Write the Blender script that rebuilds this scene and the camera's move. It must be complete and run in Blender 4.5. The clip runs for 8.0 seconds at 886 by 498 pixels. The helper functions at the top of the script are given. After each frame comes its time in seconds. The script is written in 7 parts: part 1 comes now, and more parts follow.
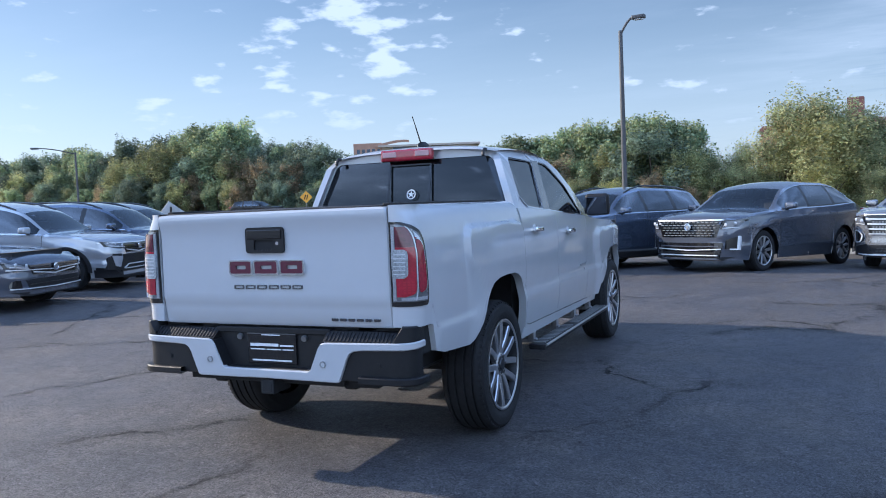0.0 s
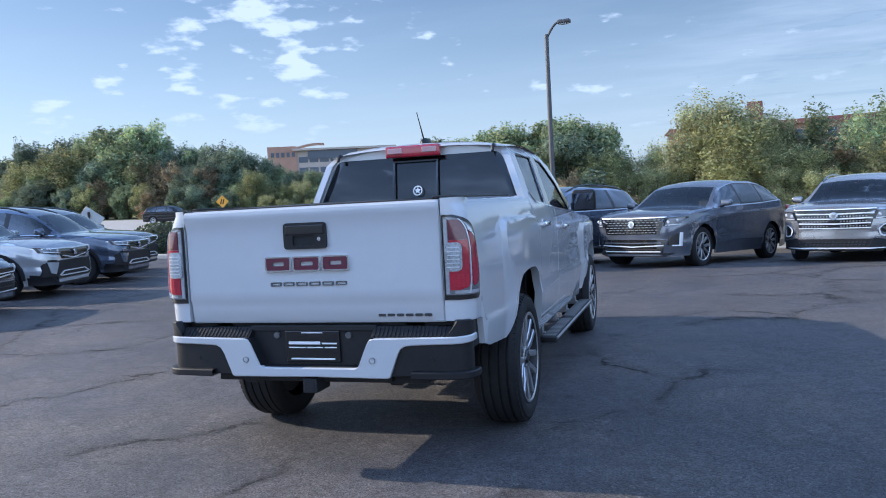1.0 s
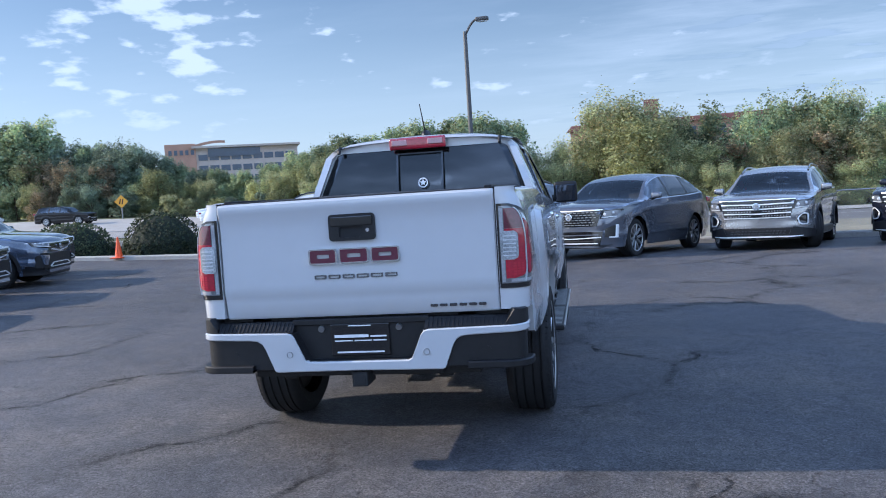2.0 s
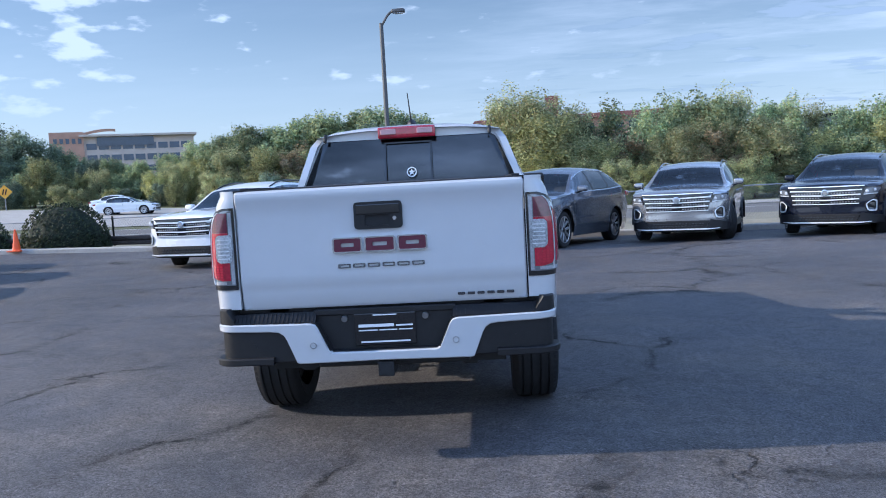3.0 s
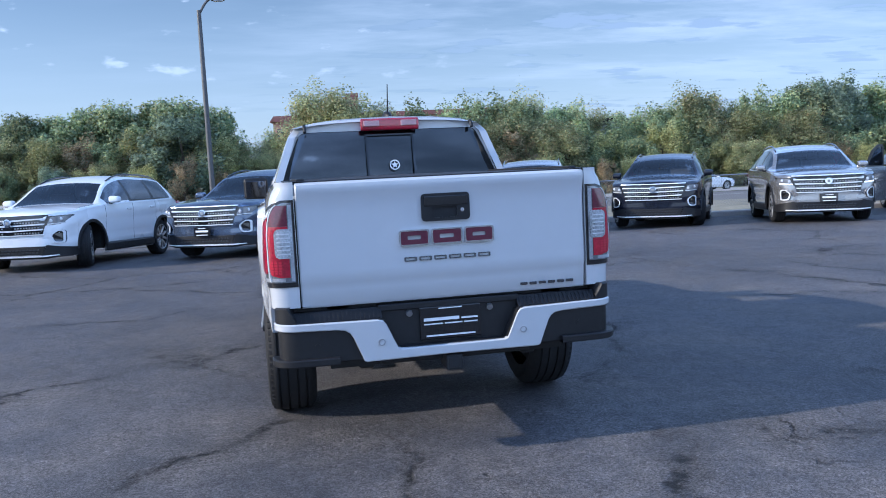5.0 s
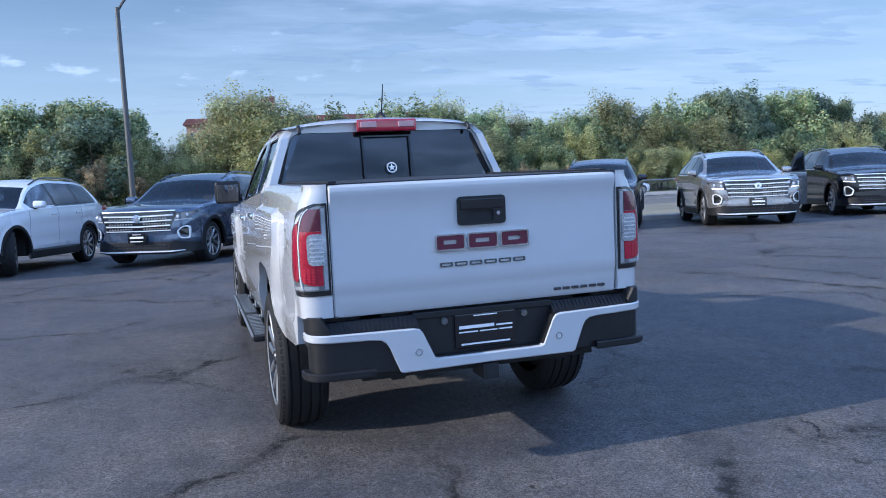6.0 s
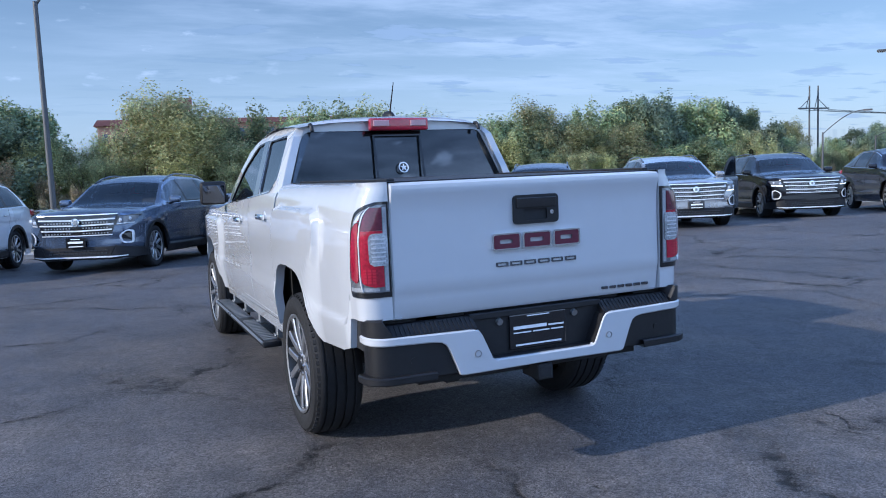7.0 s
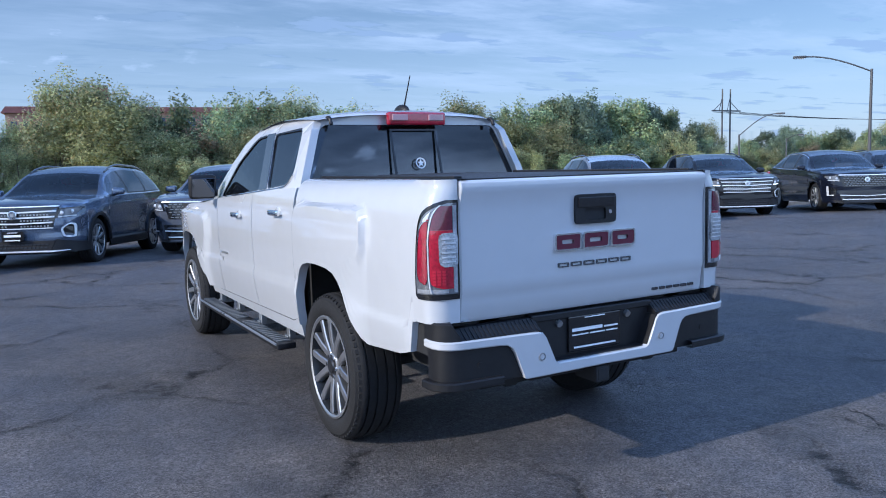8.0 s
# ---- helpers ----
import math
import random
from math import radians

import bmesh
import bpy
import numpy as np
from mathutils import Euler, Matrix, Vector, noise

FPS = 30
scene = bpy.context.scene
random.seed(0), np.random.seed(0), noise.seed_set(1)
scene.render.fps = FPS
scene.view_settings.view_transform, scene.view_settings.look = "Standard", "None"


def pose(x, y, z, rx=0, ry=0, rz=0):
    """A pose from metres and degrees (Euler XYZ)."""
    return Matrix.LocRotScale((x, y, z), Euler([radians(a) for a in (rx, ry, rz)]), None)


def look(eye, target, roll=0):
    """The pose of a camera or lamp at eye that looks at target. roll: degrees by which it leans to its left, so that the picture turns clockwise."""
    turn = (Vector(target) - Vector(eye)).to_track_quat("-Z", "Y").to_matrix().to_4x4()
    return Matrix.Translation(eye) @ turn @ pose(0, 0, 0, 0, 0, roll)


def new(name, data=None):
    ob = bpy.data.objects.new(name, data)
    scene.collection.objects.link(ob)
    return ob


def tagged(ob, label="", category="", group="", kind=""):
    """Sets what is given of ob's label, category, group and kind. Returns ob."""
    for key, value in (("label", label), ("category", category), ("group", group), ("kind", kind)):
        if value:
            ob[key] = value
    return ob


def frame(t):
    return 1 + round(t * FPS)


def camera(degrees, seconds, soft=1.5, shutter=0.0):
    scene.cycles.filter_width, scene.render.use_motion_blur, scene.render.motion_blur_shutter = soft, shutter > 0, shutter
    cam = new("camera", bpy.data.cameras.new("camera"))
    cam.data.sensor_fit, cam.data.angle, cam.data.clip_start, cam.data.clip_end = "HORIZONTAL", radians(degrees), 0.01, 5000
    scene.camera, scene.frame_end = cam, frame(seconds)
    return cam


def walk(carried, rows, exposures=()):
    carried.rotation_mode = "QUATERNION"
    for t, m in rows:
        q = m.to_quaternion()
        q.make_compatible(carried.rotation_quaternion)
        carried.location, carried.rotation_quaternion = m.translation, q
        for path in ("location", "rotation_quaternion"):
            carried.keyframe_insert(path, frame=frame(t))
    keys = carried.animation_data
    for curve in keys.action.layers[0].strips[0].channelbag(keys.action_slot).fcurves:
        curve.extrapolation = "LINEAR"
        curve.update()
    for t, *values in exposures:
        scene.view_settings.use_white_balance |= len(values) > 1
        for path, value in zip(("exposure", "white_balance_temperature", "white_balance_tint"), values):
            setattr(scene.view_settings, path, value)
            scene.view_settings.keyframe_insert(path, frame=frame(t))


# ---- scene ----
# camera and its walk
cam = camera(59.1, 8.0, 1.0)
PATH = [
    (0, (2.506, -3.377, 1.372), (1.699, -1.551, 1.261), -2.4),
    (0.5, (2.200, -3.547, 1.372), (1.486, -1.682, 1.262), -2.6),
    (1, (1.878, -3.608, 1.351), (1.274, -1.704, 1.238), -3.0),
    (1.5, (1.544, -3.692, 1.358), (1.058, -1.755, 1.238), -3.4),
    (1.7, (1.392, -3.745, 1.354), (0.952, -1.797, 1.229), -3.6),
    (2.8, (0.644, -3.835, 1.356), (0.481, -1.848, 1.196), -3.2),
    (3, (0.536, -3.866, 1.365), (0.421, -1.876, 1.199), -3.2),
    (3.5, (0.180, -3.901, 1.384), (0.197, -1.909, 1.203), -3.1),
    (4, (-0.162, -3.826, 1.374), (-0.010, -1.841, 1.183), -3.1),
    (4.5, (-0.479, -3.771, 1.391), (-0.195, -1.802, 1.192), -2.9),
    (5, (-0.803, -3.755, 1.406), (-0.397, -1.807, 1.206), -2.8),
    (5.2, (-0.898, -3.713, 1.402), (-0.450, -1.774, 1.202), -2.8),
    (6.3, (-1.510, -3.395, 1.426), (-0.836, -1.521, 1.232), -2.6),
    (6.5, (-1.643, -3.358, 1.428), (-0.930, -1.499, 1.237), -2.6),
    (7, (-1.884, -3.171, 1.416), (-1.077, -1.351, 1.221), -2.4),
    (7.5, (-2.108, -2.987, 1.436), (-1.210, -1.211, 1.234), -2.0),
    (8, (-2.384, -2.781, 1.446), (-1.402, -1.052, 1.232), -1.5),
]
walk(cam, [(t, look(eye, target, roll)) for t, eye, target, roll in PATH],
     [(0, 1.05, 5680, 10), (4.5, 1.00, 5360, 10), (8, 0.76, 5130, 10)])

# ---- daylight: low sun from the driver's side of the truck, sky with thin clouds ----
SUN_ELEV, SUN_AZ = 25.0, 179.5          # degrees; azimuth counted from +x towards +y
sun_dir = Vector((math.cos(radians(SUN_AZ)) * math.cos(radians(SUN_ELEV)),
                  math.sin(radians(SUN_AZ)) * math.cos(radians(SUN_ELEV)), math.sin(radians(SUN_ELEV))))
sun_data = bpy.data.lights.new("sun", "SUN")
sun_data.energy, sun_data.angle, sun_data.color = 3.25, radians(0.8), (1.0, 0.83, 0.63)
sun_lamp = new("sun", sun_data)
sun_lamp.matrix_world = look(sun_dir * 50, (0, 0, 0))

world = bpy.data.worlds.new("sky")
scene.world = world
world.use_nodes = True
wn, wl = world.node_tree.nodes, world.node_tree.links
wn.clear()

sky = wn.new("ShaderNodeTexSky")
sky.sky_type, sky.sun_disc = "NISHITA", False
sky.sun_elevation, sky.sun_rotation = radians(SUN_ELEV), radians(90 - SUN_AZ)
sky.air_density, sky.dust_density, sky.ozone_density = 1.0, 0.5, 2.0
coord = wn.new("ShaderNodeTexCoord")
sep = wn.new("ShaderNodeSeparateXYZ")
wl.new(coord.outputs["Generated"], sep.inputs[0])


def wmath(op, a, b=None, clamp=False):
    n = wn.new("ShaderNodeMath")
    n.operation, n.use_clamp = op, clamp
    for k, v in enumerate((a, b)):
        if v is None:
            continue
        if isinstance(v, (int, float)):
            n.inputs[k].default_value = v
        else:
            wl.new(v, n.inputs[k])
    return n.outputs[0]


# flat cloud layer: direction divided by its height
up = wmath("MAXIMUM", sep.outputs[2], 0.03)
up = wmath("ADD", up, 0.06)
cx, cy = wmath("DIVIDE", sep.outputs[0], up), wmath("DIVIDE", sep.outputs[1], up)
comb = wn.new("ShaderNodeCombineXYZ")
wl.new(cx, comb.inputs[0])
wl.new(cy, comb.inputs[1])


def wnoise(scale, detail, rough, stretch, shift, turn):
    m = wn.new("ShaderNodeMapping")
    m.inputs["Scale"].default_value = stretch
    m.inputs["Location"].default_value = shift
    m.inputs["Rotation"].default_value = (0, 0, radians(turn))
    wl.new(comb.outputs[0], m.inputs[0])
    n = wn.new("ShaderNodeTexNoise")
    n.inputs["Scale"].default_value, n.inputs["Detail"].default_value, n.inputs["Roughness"].default_value = scale, detail, rough
    wl.new(m.outputs[0], n.inputs["Vector"])
    return n.outputs["Fac"]


def wramp(fac, lo, hi):
    n = wn.new("ShaderNodeMapRange")
    n.interpolation_type = "SMOOTHSTEP"
    n.inputs["From Min"].default_value, n.inputs["From Max"].default_value = lo, hi
    wl.new(fac, n.inputs["Value"])
    return n.outputs["Result"]


# small fair-weather clouds, rounder than the flat layer, most of them in one bank to the north-west
near_bank = wn.new("ShaderNodeVectorMath")
near_bank.operation = "DISTANCE"
wl.new(coord.outputs["Generated"], near_bank.inputs[0])
near_bank.inputs[1].default_value = (-0.475, 0.853, 0.222)
bank = wmath("SUBTRACT", 1.0, wramp(near_bank.outputs["Value"], 0.02, 0.17))
squat = wn.new("ShaderNodeMapping")
squat.inputs["Scale"].default_value, squat.inputs["Location"].default_value = (1.0, 1.0, 2.7), (0.31, 0.12, 0.40)
wl.new(coord.outputs["Generated"], squat.inputs[0])
puff_noise = wn.new("ShaderNodeTexNoise")
puff_noise.inputs["Scale"].default_value, puff_noise.inputs["Detail"].default_value, puff_noise.inputs["Roughness"].default_value = 17.0, 5, 0.50
wl.new(squat.outputs[0], puff_noise.inputs["Vector"])
puffs = wmath("ADD", puff_noise.outputs["Fac"], wmath("MULTIPLY", bank, 0.14))
puffs = wramp(puffs, 0.605, 0.73)
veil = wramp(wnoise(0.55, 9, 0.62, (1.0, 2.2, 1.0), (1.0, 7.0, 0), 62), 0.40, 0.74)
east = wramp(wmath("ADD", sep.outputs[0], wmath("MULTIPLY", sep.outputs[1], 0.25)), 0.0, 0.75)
# cloud to the south is unseen, added to brighten faces turned that way
south_fill = wramp(wmath("MULTIPLY", sep.outputs[1], -1.0), -0.1, 0.6)
veil = wmath("MULTIPLY", veil, wmath("ADD", wmath("MULTIPLY", wmath("MAXIMUM", wmath("MULTIPLY", east, 0.8), south_fill), 0.85), 0.08))
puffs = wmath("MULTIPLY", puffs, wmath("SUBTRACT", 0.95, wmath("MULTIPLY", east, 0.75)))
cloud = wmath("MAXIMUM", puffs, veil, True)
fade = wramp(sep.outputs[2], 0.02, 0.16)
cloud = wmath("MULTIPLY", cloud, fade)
# thin haze over the whole sky, thicker towards the horizon
haze = wmath("SUBTRACT", 0.52, wmath("MULTIPLY", wramp(sep.outputs[2], 0.0, 0.30), 0.45))
high = wramp(sep.outputs[2], 0.24, 0.50)
# extra haze overhead, out of view, added to lift the ambient light
haze = wmath("ADD", haze, wmath("MULTIPLY", high, 0.10))
cloud = wmath("ADD", haze, wmath("MULTIPLY", cloud, wmath("SUBTRACT", 1.0, haze)), True)
# low grey cloud scraps to the north-east
scraps = wramp(wnoise(1.9, 6, 0.55, (0.8, 1.5, 1.0), (3.0, 0.5, 0), 8), 0.545, 0.64)
scraps = wmath("MULTIPLY", wmath("MULTIPLY", scraps, east), wmath("SUBTRACT", 1.0, high))

bg_sky, bg_cloud = wn.new("ShaderNodeBackground"), wn.new("ShaderNodeBackground")
wl.new(sky.outputs[0], bg_sky.inputs["Color"])
bg_sky.inputs["Strength"].default_value = 0.052


def wmix(fac, a, b):
    n = wn.new("ShaderNodeMix")
    n.data_type = "RGBA"
    wl.new(fac, n.inputs["Factor"])
    for k, v in (("A", a), ("B", b)):
        if isinstance(v, tuple):
            n.inputs[k].default_value = (*v, 1)
        else:
            wl.new(v, n.inputs[k])
    return n.outputs["Result"]


tone = wmix(high, (0.51, 0.58, 0.69), (0.44, 0.62, 1.0))        # whitish low down; bluer veil above is unseen, added to cool the shade
tone = wmix(scraps, tone, (0.33, 0.41, 0.55))
wl.new(tone, bg_cloud.inputs["Color"])
lit = wmath("ADD", 0.78, wmath("MULTIPLY", south_fill, 1.45))         # brighter unseen cloud, added south and high east to fill the shaded sides
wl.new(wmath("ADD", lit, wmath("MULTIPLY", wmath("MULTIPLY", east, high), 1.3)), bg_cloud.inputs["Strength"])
cloud = wmath("MAXIMUM", cloud, wmath("MULTIPLY", scraps, 0.75))
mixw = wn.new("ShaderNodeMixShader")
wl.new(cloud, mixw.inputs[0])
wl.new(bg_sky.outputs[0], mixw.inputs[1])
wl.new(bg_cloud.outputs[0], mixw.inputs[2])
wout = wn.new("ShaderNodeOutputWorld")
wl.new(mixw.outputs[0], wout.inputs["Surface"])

# ---- materials ----
def mat(name, color, rough=0.6, metal=0.0, coat=0.0, var=0.0, scale=8.0, bump=0.0, bump_scale=60.0, emit=0.0, spec=0.5, rnd=0.0):
    """Principled material with two scales of colour variation, roughness variation and fine relief."""
    m = bpy.data.materials.new(name)
    m.use_nodes = True
    nt = m.node_tree
    b = nt.nodes["Principled BSDF"]
    b.inputs["Roughness"].default_value, b.inputs["Metallic"].default_value = rough, metal
    b.inputs["Coat Weight"].default_value, b.inputs["Coat Roughness"].default_value = coat, 0.03
    b.inputs["Specular IOR Level"].default_value = spec
    c4 = (*color, 1)
    b.inputs["Base Color"].default_value = c4
    tex = nt.nodes.new("ShaderNodeTexCoord")
    if var > 0:
        n1, n2 = nt.nodes.new("ShaderNodeTexNoise"), nt.nodes.new("ShaderNodeTexNoise")
        n1.inputs["Scale"].default_value, n1.inputs["Detail"].default_value = scale * 0.22, 6
        n2.inputs["Scale"].default_value, n2.inputs["Detail"].default_value = scale * 3, 6
        for n in (n1, n2):
            nt.links.new(tex.outputs["Object"], n.inputs["Vector"])
        add = nt.nodes.new("ShaderNodeMath")
        add.operation = "ADD"
        nt.links.new(n1.outputs["Fac"], add.inputs[0])
        nt.links.new(n2.outputs["Fac"], add.inputs[1])
        rng = nt.nodes.new("ShaderNodeMapRange")
        rng.inputs["From Min"].default_value, rng.inputs["From Max"].default_value = 0.7, 1.3
        rng.inputs["To Min"].default_value, rng.inputs["To Max"].default_value = 1 - var, 1 + var
        nt.links.new(add.outputs[0], rng.inputs["Value"])
        fac = rng.outputs["Result"]
        if rnd > 0:
            oi = nt.nodes.new("ShaderNodeObjectInfo")
            r2 = nt.nodes.new("ShaderNodeMapRange")
            r2.inputs["To Min"].default_value, r2.inputs["To Max"].default_value = 1 - rnd, 1 + rnd
            nt.links.new(oi.outputs["Random"], r2.inputs["Value"])
            mm = nt.nodes.new("ShaderNodeMath")
            mm.operation = "MULTIPLY"
            nt.links.new(fac, mm.inputs[0])
            nt.links.new(r2.outputs["Result"], mm.inputs[1])
            fac = mm.outputs[0]
        mul = nt.nodes.new("ShaderNodeVectorMath")
        mul.operation = "SCALE"
        mul.inputs[0].default_value = color
        nt.links.new(fac, mul.inputs["Scale"])
        nt.links.new(mul.outputs[0], b.inputs["Base Color"])
        rr = nt.nodes.new("ShaderNodeMapRange")
        rr.inputs["To Min"].default_value, rr.inputs["To Max"].default_value = max(0.0, rough - 0.08), min(1.0, rough + 0.08)
        nt.links.new(n1.outputs["Fac"], rr.inputs["Value"])
        nt.links.new(rr.outputs["Result"], b.inputs["Roughness"])
    if bump > 0:
        n3 = nt.nodes.new("ShaderNodeTexNoise")
        n3.inputs["Scale"].default_value, n3.inputs["Detail"].default_value = bump_scale, 5
        nt.links.new(tex.outputs["Object"], n3.inputs["Vector"])
        bp = nt.nodes.new("ShaderNodeBump")
        bp.inputs["Strength"].default_value, bp.inputs["Distance"].default_value = bump, 0.01
        nt.links.new(n3.outputs["Fac"], bp.inputs["Height"])
        nt.links.new(bp.outputs[0], b.inputs["Normal"])
    if emit > 0:
        b.inputs["Emission Color"].default_value, b.inputs["Emission Strength"].default_value = c4, emit
    return m


def asphalt_mat():
    """Old parking-lot asphalt: sealed dark patches, worn lighter ones, grit, fine crazing cracks."""
    m = mat("asphalt", (0.05, 0.05, 0.054), 0.72, spec=0.28)
    nt = m.node_tree
    b = nt.nodes["Principled BSDF"]
    tex = nt.nodes.new("ShaderNodeTexCoord")

    def nz(scale, detail=6, rough=0.55, dist=0.0):
        n = nt.nodes.new("ShaderNodeTexNoise")
        n.inputs["Scale"].default_value, n.inputs["Detail"].default_value = scale, detail
        n.inputs["Roughness"].default_value, n.inputs["Distortion"].default_value = rough, dist
        nt.links.new(tex.outputs["Object"], n.inputs["Vector"])
        return n.outputs["Fac"]

    def rng(v, a, c, d, e):
        n = nt.nodes.new("ShaderNodeMapRange")
        for k, x in zip(("From Min", "From Max", "To Min", "To Max"), (a, c, d, e)):
            n.inputs[k].default_value = x
        nt.links.new(v, n.inputs["Value"])
        return n.outputs["Result"]

    def op(kind, a, c):
        n = nt.nodes.new("ShaderNodeMath")
        n.operation = kind
        for k, v in enumerate((a, c)):
            if isinstance(v, (int, float)):
                n.inputs[k].default_value = v
            else:
                nt.links.new(v, n.inputs[k])
        return n.outputs[0]

    def vec_add(a, amount, scale, detail):
        """Push coordinates a sideways with a noise."""
        w = nt.nodes.new("ShaderNodeTexNoise")
        w.inputs["Scale"].default_value, w.inputs["Detail"].default_value, w.inputs["Roughness"].default_value = scale, detail, 0.65
        nt.links.new(tex.outputs["Object"], w.inputs["Vector"])
        n = nt.nodes.new("ShaderNodeVectorMath")
        n.operation = "MULTIPLY_ADD"
        n.inputs[1].default_value = (amount, amount, 0)
        nt.links.new(w.outputs["Color"], n.inputs[0])
        nt.links.new(a, n.inputs[2])
        return n.outputs[0]

    def cells(scale, vec, feature="F1", out="Color"):
        n = nt.nodes.new("ShaderNodeTexVoronoi")
        n.feature = feature
        n.inputs["Scale"].default_value = scale
        nt.links.new(vec, n.inputs["Vector"])
        return n.outputs[out]

    def red(colour):
        n = nt.nodes.new("ShaderNodeSeparateColor")
        nt.links.new(colour, n.inputs[0])
        return n.outputs[0]

    obj = tex.outputs["Object"]
    patches, stains, grit = nz(0.22, 5, 0.6, 0.4), nz(1.7, 6, 0.6), nz(150, 2, 0.7)
    v = op("MULTIPLY", rng(patches, 0.3, 0.7, 0.74, 1.28), rng(stains, 0.3, 0.7, 0.80, 1.18))
    # stones of the mix: each grain its own grey, few of them pale
    stone = red(cells(125, obj))
    v = op("MULTIPLY", v, rng(stone, 0.0, 1.0, 0.45, 1.55))
    v = op("MULTIPLY", v, rng(grit, 0.34, 0.66, 0.65, 1.35))
    v = op("MULTIPLY", v, rng(nz(30, 5, 0.75), 0.3, 0.7, 0.72, 1.28))
    v = op("MULTIPLY", v, rng(nz(7, 6, 0.7, 0.6), 0.32, 0.68, 0.78, 1.22))
    fleck = red(cells(75, obj))
    v = op("ADD", v, op("MULTIPLY", rng(fleck, 0.965, 0.985, 0, 1), rng(nz(90, 2), 0.45, 0.6, 0, 1.3)))
    # cracks: warped cell borders and long wandering lines, broken up, only in some areas
    wv = vec_add(vec_add(vec_add(obj, 1.1, 0.8, 3), 0.30, 4.0, 6), 0.035, 40.0, 3)
    net = rng(cells(0.45, wv, "DISTANCE_TO_EDGE", "Distance"), 0.005, 0.019, 1, 0)
    fine = rng(cells(2.6, wv, "DISTANCE_TO_EDGE", "Distance"), 0.004, 0.030, 1, 0)
    bits = rng(nz(5, 6, 0.8), 0.46, 0.56, 0, 1)
    line = op("MULTIPLY", net, op("MULTIPLY", rng(nz(0.42, 4), 0.45, 0.55, 0, 1), op("ADD", 0.12, bits)))
    fine = op("MULTIPLY", fine, op("MULTIPLY", rng(nz(0.8, 4), 0.60, 0.68, 0, 1), bits))
    crack = op("MINIMUM", op("MAXIMUM", line, fine), 1.0)
    v = op("MULTIPLY", v, rng(crack, 0, 1, 1, 0.12))
    # crumbled grit along the cracks
    crumb = op("MULTIPLY", rng(cells(0.45, wv, "DISTANCE_TO_EDGE", "Distance"), 0.01, 0.07, 1, 0), rng(nz(45, 4, 0.8), 0.5, 0.62, 0, 1))
    crumb = op("MULTIPLY", crumb, rng(nz(0.42, 4), 0.40, 0.50, 0, 1))
    v = op("MULTIPLY", v, rng(crumb, 0, 1, 1, 1.14))
    # brown dust in the worn parts
    tint = nt.nodes.new("ShaderNodeMix")
    tint.data_type = "RGBA"
    nt.links.new(rng(nz(0.9, 6, 0.65), 0.42, 0.66, 0, 1), tint.inputs["Factor"])
    tint.inputs["A"].default_value, tint.inputs["B"].default_value = (0.095, 0.092, 0.098, 1), (0.125, 0.113, 0.106, 1)
    mul = nt.nodes.new("ShaderNodeVectorMath")
    mul.operation = "SCALE"
    nt.links.new(tint.outputs["Result"], mul.inputs[0])
    nt.links.new(v, mul.inputs["Scale"])
    nt.links.new(mul.outputs[0], b.inputs["Base Color"])
    nt.links.new(rng(stains, 0.3, 0.7, 0.46, 0.68), b.inputs["Roughness"])
    h = op("SUBTRACT", op("ADD", op("MULTIPLY", grit, 0.5), op("MULTIPLY", stone, 0.35)), op("MULTIPLY", crack, 1.4))
    h = op("SUBTRACT", h, op("MULTIPLY", crumb, 0.5))
    bp = nt.nodes.new("ShaderNodeBump")
    bp.inputs["Strength"].default_value, bp.inputs["Distance"].default_value = 1.0, 0.018
    nt.links.new(h, bp.inputs["Height"])
    nt.links.new(bp.outputs[0], b.inputs["Normal"])
    return m


def glass_mat(name, tint, clear):
    """Tinted car glass: a dark see-through sheet with a glossy face."""
    m = bpy.data.materials.new(name)
    m.use_nodes = True
    nt = m.node_tree
    nt.nodes.clear()
    tr, gl, df = nt.nodes.new("ShaderNodeBsdfTransparent"), nt.nodes.new("ShaderNodeBsdfGlossy"), nt.nodes.new("ShaderNodeBsdfDiffuse")
    tr.inputs[0].default_value = (*tint, 1)
    df.inputs[0].default_value = (0.012, 0.014, 0.017, 1)
    gl.inputs["Color"].default_value = (0.9, 0.95, 1, 1)
    gl.inputs["Roughness"].default_value = 0.02
    base, top, fr = nt.nodes.new("ShaderNodeMixShader"), nt.nodes.new("ShaderNodeMixShader"), nt.nodes.new("ShaderNodeFresnel")
    fr.inputs["IOR"].default_value = 1.8      # two faces of the sheet
    base.inputs[0].default_value = clear
    nt.links.new(df.outputs[0], base.inputs[1])
    nt.links.new(tr.outputs[0], base.inputs[2])
    nt.links.new(fr.outputs[0], top.inputs[0])
    nt.links.new(base.outputs[0], top.inputs[1])
    nt.links.new(gl.outputs[0], top.inputs[2])
    out = nt.nodes.new("ShaderNodeOutputMaterial")
    nt.links.new(top.outputs[0], out.inputs["Surface"])
    return m


